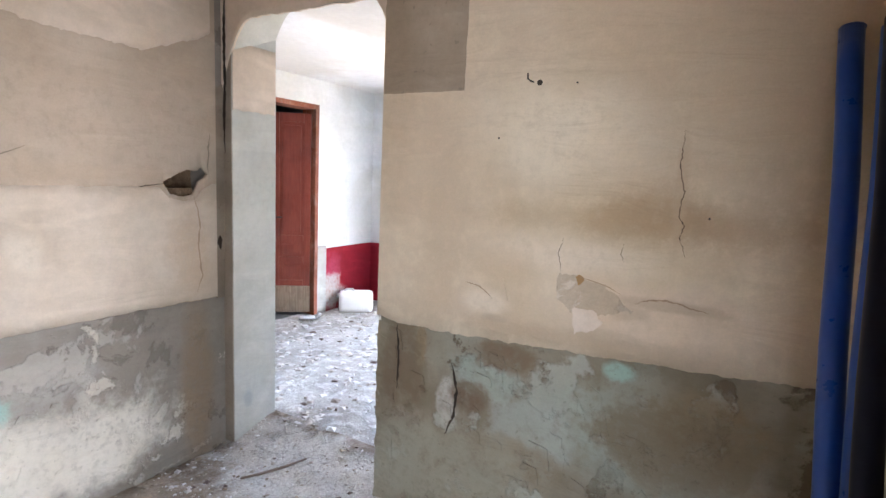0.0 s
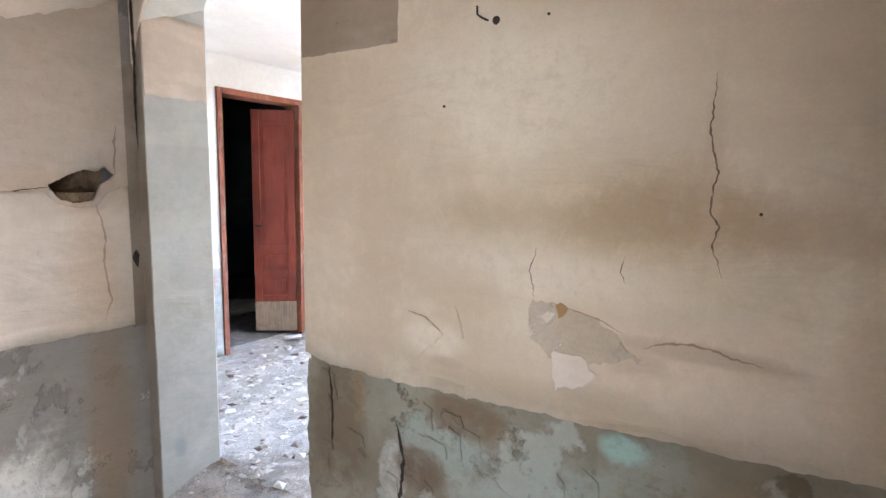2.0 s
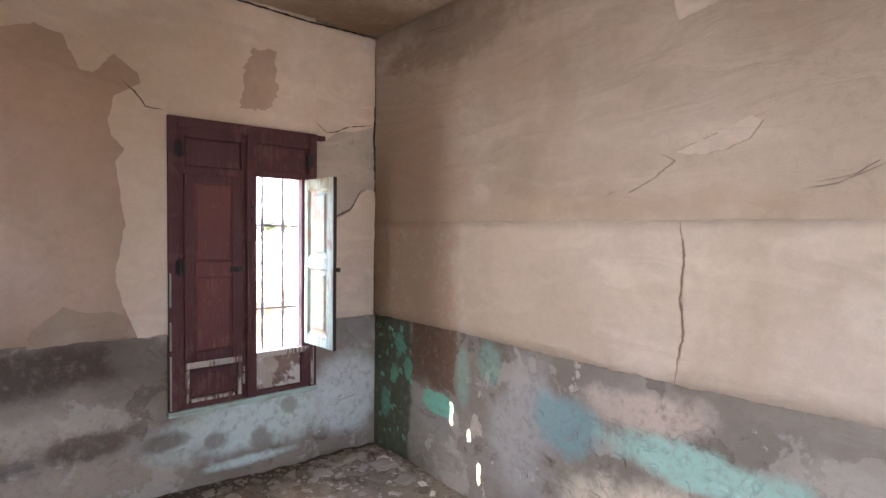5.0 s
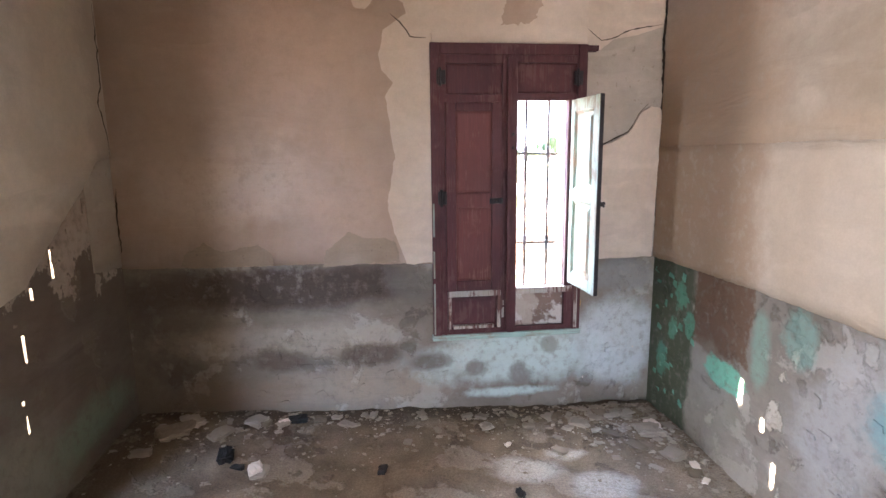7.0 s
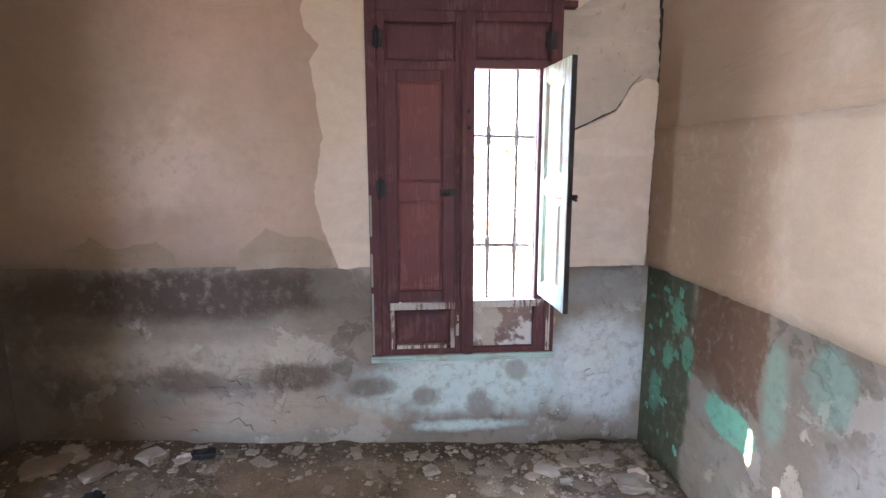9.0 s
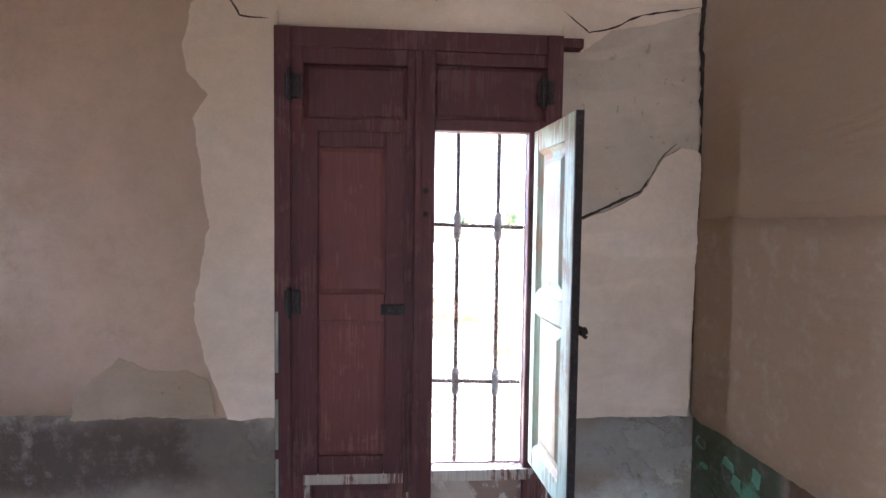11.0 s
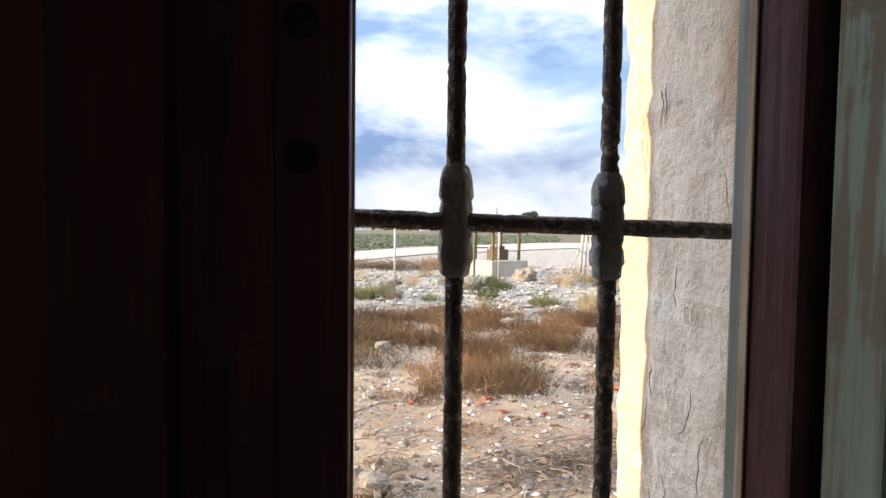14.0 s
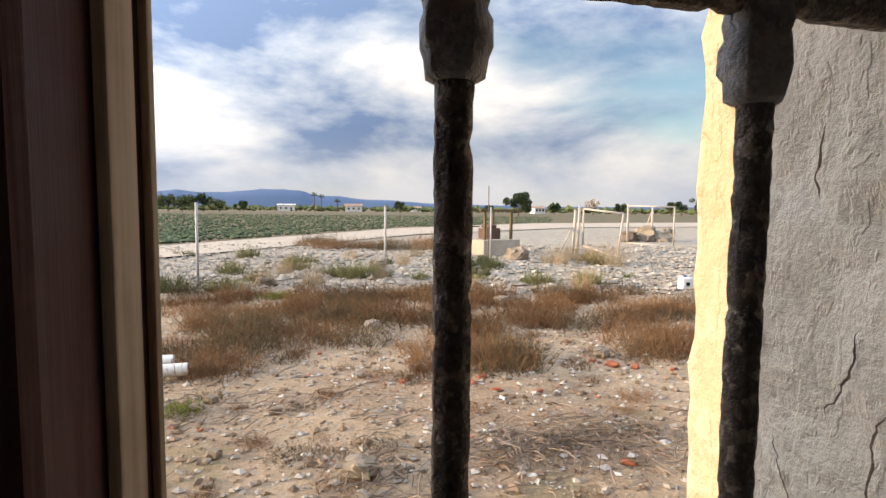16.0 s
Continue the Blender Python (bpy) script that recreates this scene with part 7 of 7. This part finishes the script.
# ---- trees and far things ----
def tree(name, x, y, h, w, mat, leaves, seed, label, bare=False, leaf=0.22, low=0.35):
    r = random.Random(seed)
    root = tagged(base(name, x, y, GZ), label, "tree", "far trees")
    th = h * low
    trunk = tube([(x, y, GZ - 0.1), (x + 0.05, y, GZ + th * 0.6), (x, y, GZ + th), (x + 0.1, y, GZ + h * 0.75)], [h * 0.035, h * 0.028, h * 0.022, h * 0.008], 8)
    for k in range(26 if bare else 9):
        a, e = r.uniform(0, 6.3), r.uniform(0.3, 1.2)
        l = w * r.uniform(0.3, 0.5)
        s = Vector((x, y, GZ + th * r.uniform(0.7, 1.6)))
        d = Vector((math.cos(a) * math.cos(e), math.sin(a) * math.cos(e), math.sin(e)))
        tube([s, s + d * l * 0.5, s + d * l + Vector((0, 0, 0.1 * l))], [h * 0.012, h * 0.008, h * 0.003], 5, trunk, False)
    part("trunk", trunk, M_BARK, root)
    if bare:
        leaves //= 4
    vs, fs = [], []
    blobs = [(r.gauss(0, w * 0.24), r.gauss(0, w * 0.24), th + (h - th) * r.uniform(0.15, 0.85), r.uniform(0.14, 0.26) * w) for _ in range(16)]
    for _ in range(leaves):
        bxx, byy, bz, br = blobs[r.randrange(len(blobs))]
        d = Vector((r.gauss(0, 1), r.gauss(0, 1), r.gauss(0, 1))).normalized() * br * r.random() ** 0.4
        c = Vector((x + bxx, y + byy, GZ + bz)) + d
        u = Vector((r.gauss(0, 1), r.gauss(0, 1), r.gauss(0, 1))).normalized() * leaf * r.uniform(0.5, 1.2)
        v = u.orthogonal().normalized() * leaf * r.uniform(0.4, 1.0)
        k = len(vs)
        vs += [tuple(c - u), tuple(c + v), tuple(c + u), tuple(c - v)]
        fs.append((k, k + 1, k + 2, k + 3))
    hang(new("crown", mesh("crown", vs, fs, mat)), root)


def far(px, d):
    """A bearing given as a pixel-like step across the view, at a depth."""
    return view((px - 784) / 942, d)


x, y = far(917, 118)
tree("pine_tree", x, y, 5.2, 4.7, M_TREE, 5200, 1, "large round dark pine beyond the field", leaf=0.19, low=0.12)
for px, d, h, w, mat, bare in ((980, 150, 3.2, 3.6, M_TREE, 0), (1048, 160, 4.6, 4.4, M_STRAWP, 1), (1097, 150, 3.2, 3.0, M_TREE, 0), (1186, 150, 4.0, 2.4, M_TREE, 0), (1205, 140, 4.0, 3.0, M_TREE, 0),
                               (300, 150, 4.4, 6.0, M_TREEG, 0), (325, 150, 4.2, 5.0, M_TREEG, 0), (345, 160, 4.8, 4.4, M_TREE, 0), (362, 160, 5.2, 4.4, M_TREE, 0), (390, 150, 3.6, 4.0, M_TREEG, 0), (433, 170, 3.2, 3.6, M_TREE, 0),
                               (796, 140, 4.2, 3.2, M_TREEG, 0), (708, 190, 3.6, 4.6, M_TREE, 0), (864, 160, 2.8, 2.6, M_TREE, 0), (1240, 130, 4.5, 3.6, M_TREE, 0), (240, 150, 4.6, 6.0, M_TREEG, 0)):
    x, y = far(px, d)
    tree("field_tree", x, y, h, w, mat, 1100, px, "bare pale winter tree far off" if bare else "small dark green tree at the field's far edge", bool(bare), 0.26)
for px, h in ((558, 6.2), (570, 5.6), (598, 4.0)):
    x, y = far(px, 190)
    root = tagged(base("palm_tree", x, y, GZ), "slim palm tree far across the fields", "tree", "palms")
    part("trunk", tube([(x, y, GZ), (x + 0.1, y, GZ + h * 0.5), (x, y, GZ + h)], [0.22, 0.16, 0.14], 7), M_BARK, root)
    bm = bmesh.new()
    for k in range(22):
        a, e = k * 2.4, -0.3 + 1.2 * (k % 5) / 4
        d = Vector((math.cos(a) * math.cos(e), math.sin(a) * math.cos(e), math.sin(e)))
        s = Vector((x, y, GZ + h))
        m = s + d * 0.9
        q = m + Vector((d.x * 0.7, d.y * 0.7, -0.5))
        side = Vector((-d.y, d.x, 0)) * 0.22
        v = [bm.verts.new(p) for p in (s, m + side, q, m - side)]
        bm.faces.new(v)
    part("fronds", bm, M_TREE, root)


def hedge_spot(r):
    d = r.uniform(200, 330)
    x, y = far(r.uniform(150, 1350), d)
    return x, y, GZ + r.uniform(0, 1.2)


chips("far_hedges", 1500, hedge_spot, (0.8, 2.2), M_TREEG, "line of far bushes and trees along the horizon", 61, 0.7)["category"] = "bushes"
M_HOUSE = plaster("far_white_wall", (0.80, 0.79, 0.77), (0.72, 0.71, 0.70), (), relief=0.1, scale=0.1)
M_TILE = plaster("far_roof", (0.42, 0.30, 0.24), (0.36, 0.26, 0.21), (), relief=0.1, scale=0.1)
M_PANE = glossy("dark_window", (0.03, 0.035, 0.045), 0.2)
for px, d, w, h, roof, label in ((508, 210, 6.5, 2.4, 0.5, "long white farm building far off"), (627, 200, 6.2, 2.2, 0.9, "low white house with a grey roof far off"), (955, 190, 4.0, 1.9, 0.8, "small pale house far across the fields"), (738, 230, 4.0, 1.8, 0.7, "small white house far across the fields")):
    x, y = far(px, d)
    root = tagged(base("farm_house", x, y, GZ), label, "house", "far houses")
    part("wall", bx(x - w / 2, x + w / 2, y, y + 5, GZ, GZ + h), M_HOUSE, root)
    bm = bmesh.new()
    p = [(x - w / 2 - 0.3, y - 0.3, GZ + h), (x + w / 2 + 0.3, y - 0.3, GZ + h), (x + w / 2 + 0.3, y + 5.3, GZ + h), (x - w / 2 - 0.3, y + 5.3, GZ + h), (x - w / 2 - 0.3, y + 2.5, GZ + h + roof), (x + w / 2 + 0.3, y + 2.5, GZ + h + roof)]
    v = [bm.verts.new(q) for q in p]
    for f in ((0, 1, 5, 4), (2, 3, 4, 5), (0, 4, 3), (1, 2, 5), (3, 2, 1, 0)):
        bm.faces.new([v[k] for k in f])
    part("roof", bm, M_HOUSE if roof < 0.6 else M_TILE, root)
    for k in range(3):
        wx = x - w * 0.3 + w * 0.3 * k
        part("window", bx(wx - 0.35, wx + 0.35, y - 0.03, y + 0.01, GZ + 0.8, GZ + 1.6), M_PANE, root)

# hills on the horizon, distance haze painted in as blue
N = Nodes("haze_blue_hills")
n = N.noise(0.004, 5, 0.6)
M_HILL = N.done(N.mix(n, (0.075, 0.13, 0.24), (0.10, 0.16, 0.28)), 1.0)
HD = 3400
ridge = line(((-400, 352), (-100, 345), (150, 346), (285, 343), (300, 340), (350, 345), (400, 344), (460, 337), (530, 340), (560, 349), (600, 350), (640, 355), (700, 357), (770, 362), (900, 364), (1000, 366), (1200, 365), (1500, 362), (1900, 364)))
vs, fs = [], []
for k in range(231):
    px = -400 + 10 * k
    x, y = far(px, HD)
    z = (371 - ridge(px) + rag(px / 100, 1.3, 3, 1.2)) / 942 * HD
    vs += [(x, y, -60), (x, y + 60, z * 0.55), (x, y + 160, z + 1), (x, y + 600, -60)]
for k in range(230):
    for j in range(3):
        fs.append((4 * k + j, 4 * k + 4 + j, 4 * k + 5 + j, 4 * k + 1 + j))
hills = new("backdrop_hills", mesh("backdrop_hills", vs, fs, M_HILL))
tagged(hills, "long hill range on the horizon, painted haze blue", kind="structure")
for p in hills.data.polygons:
    p.use_smooth = True
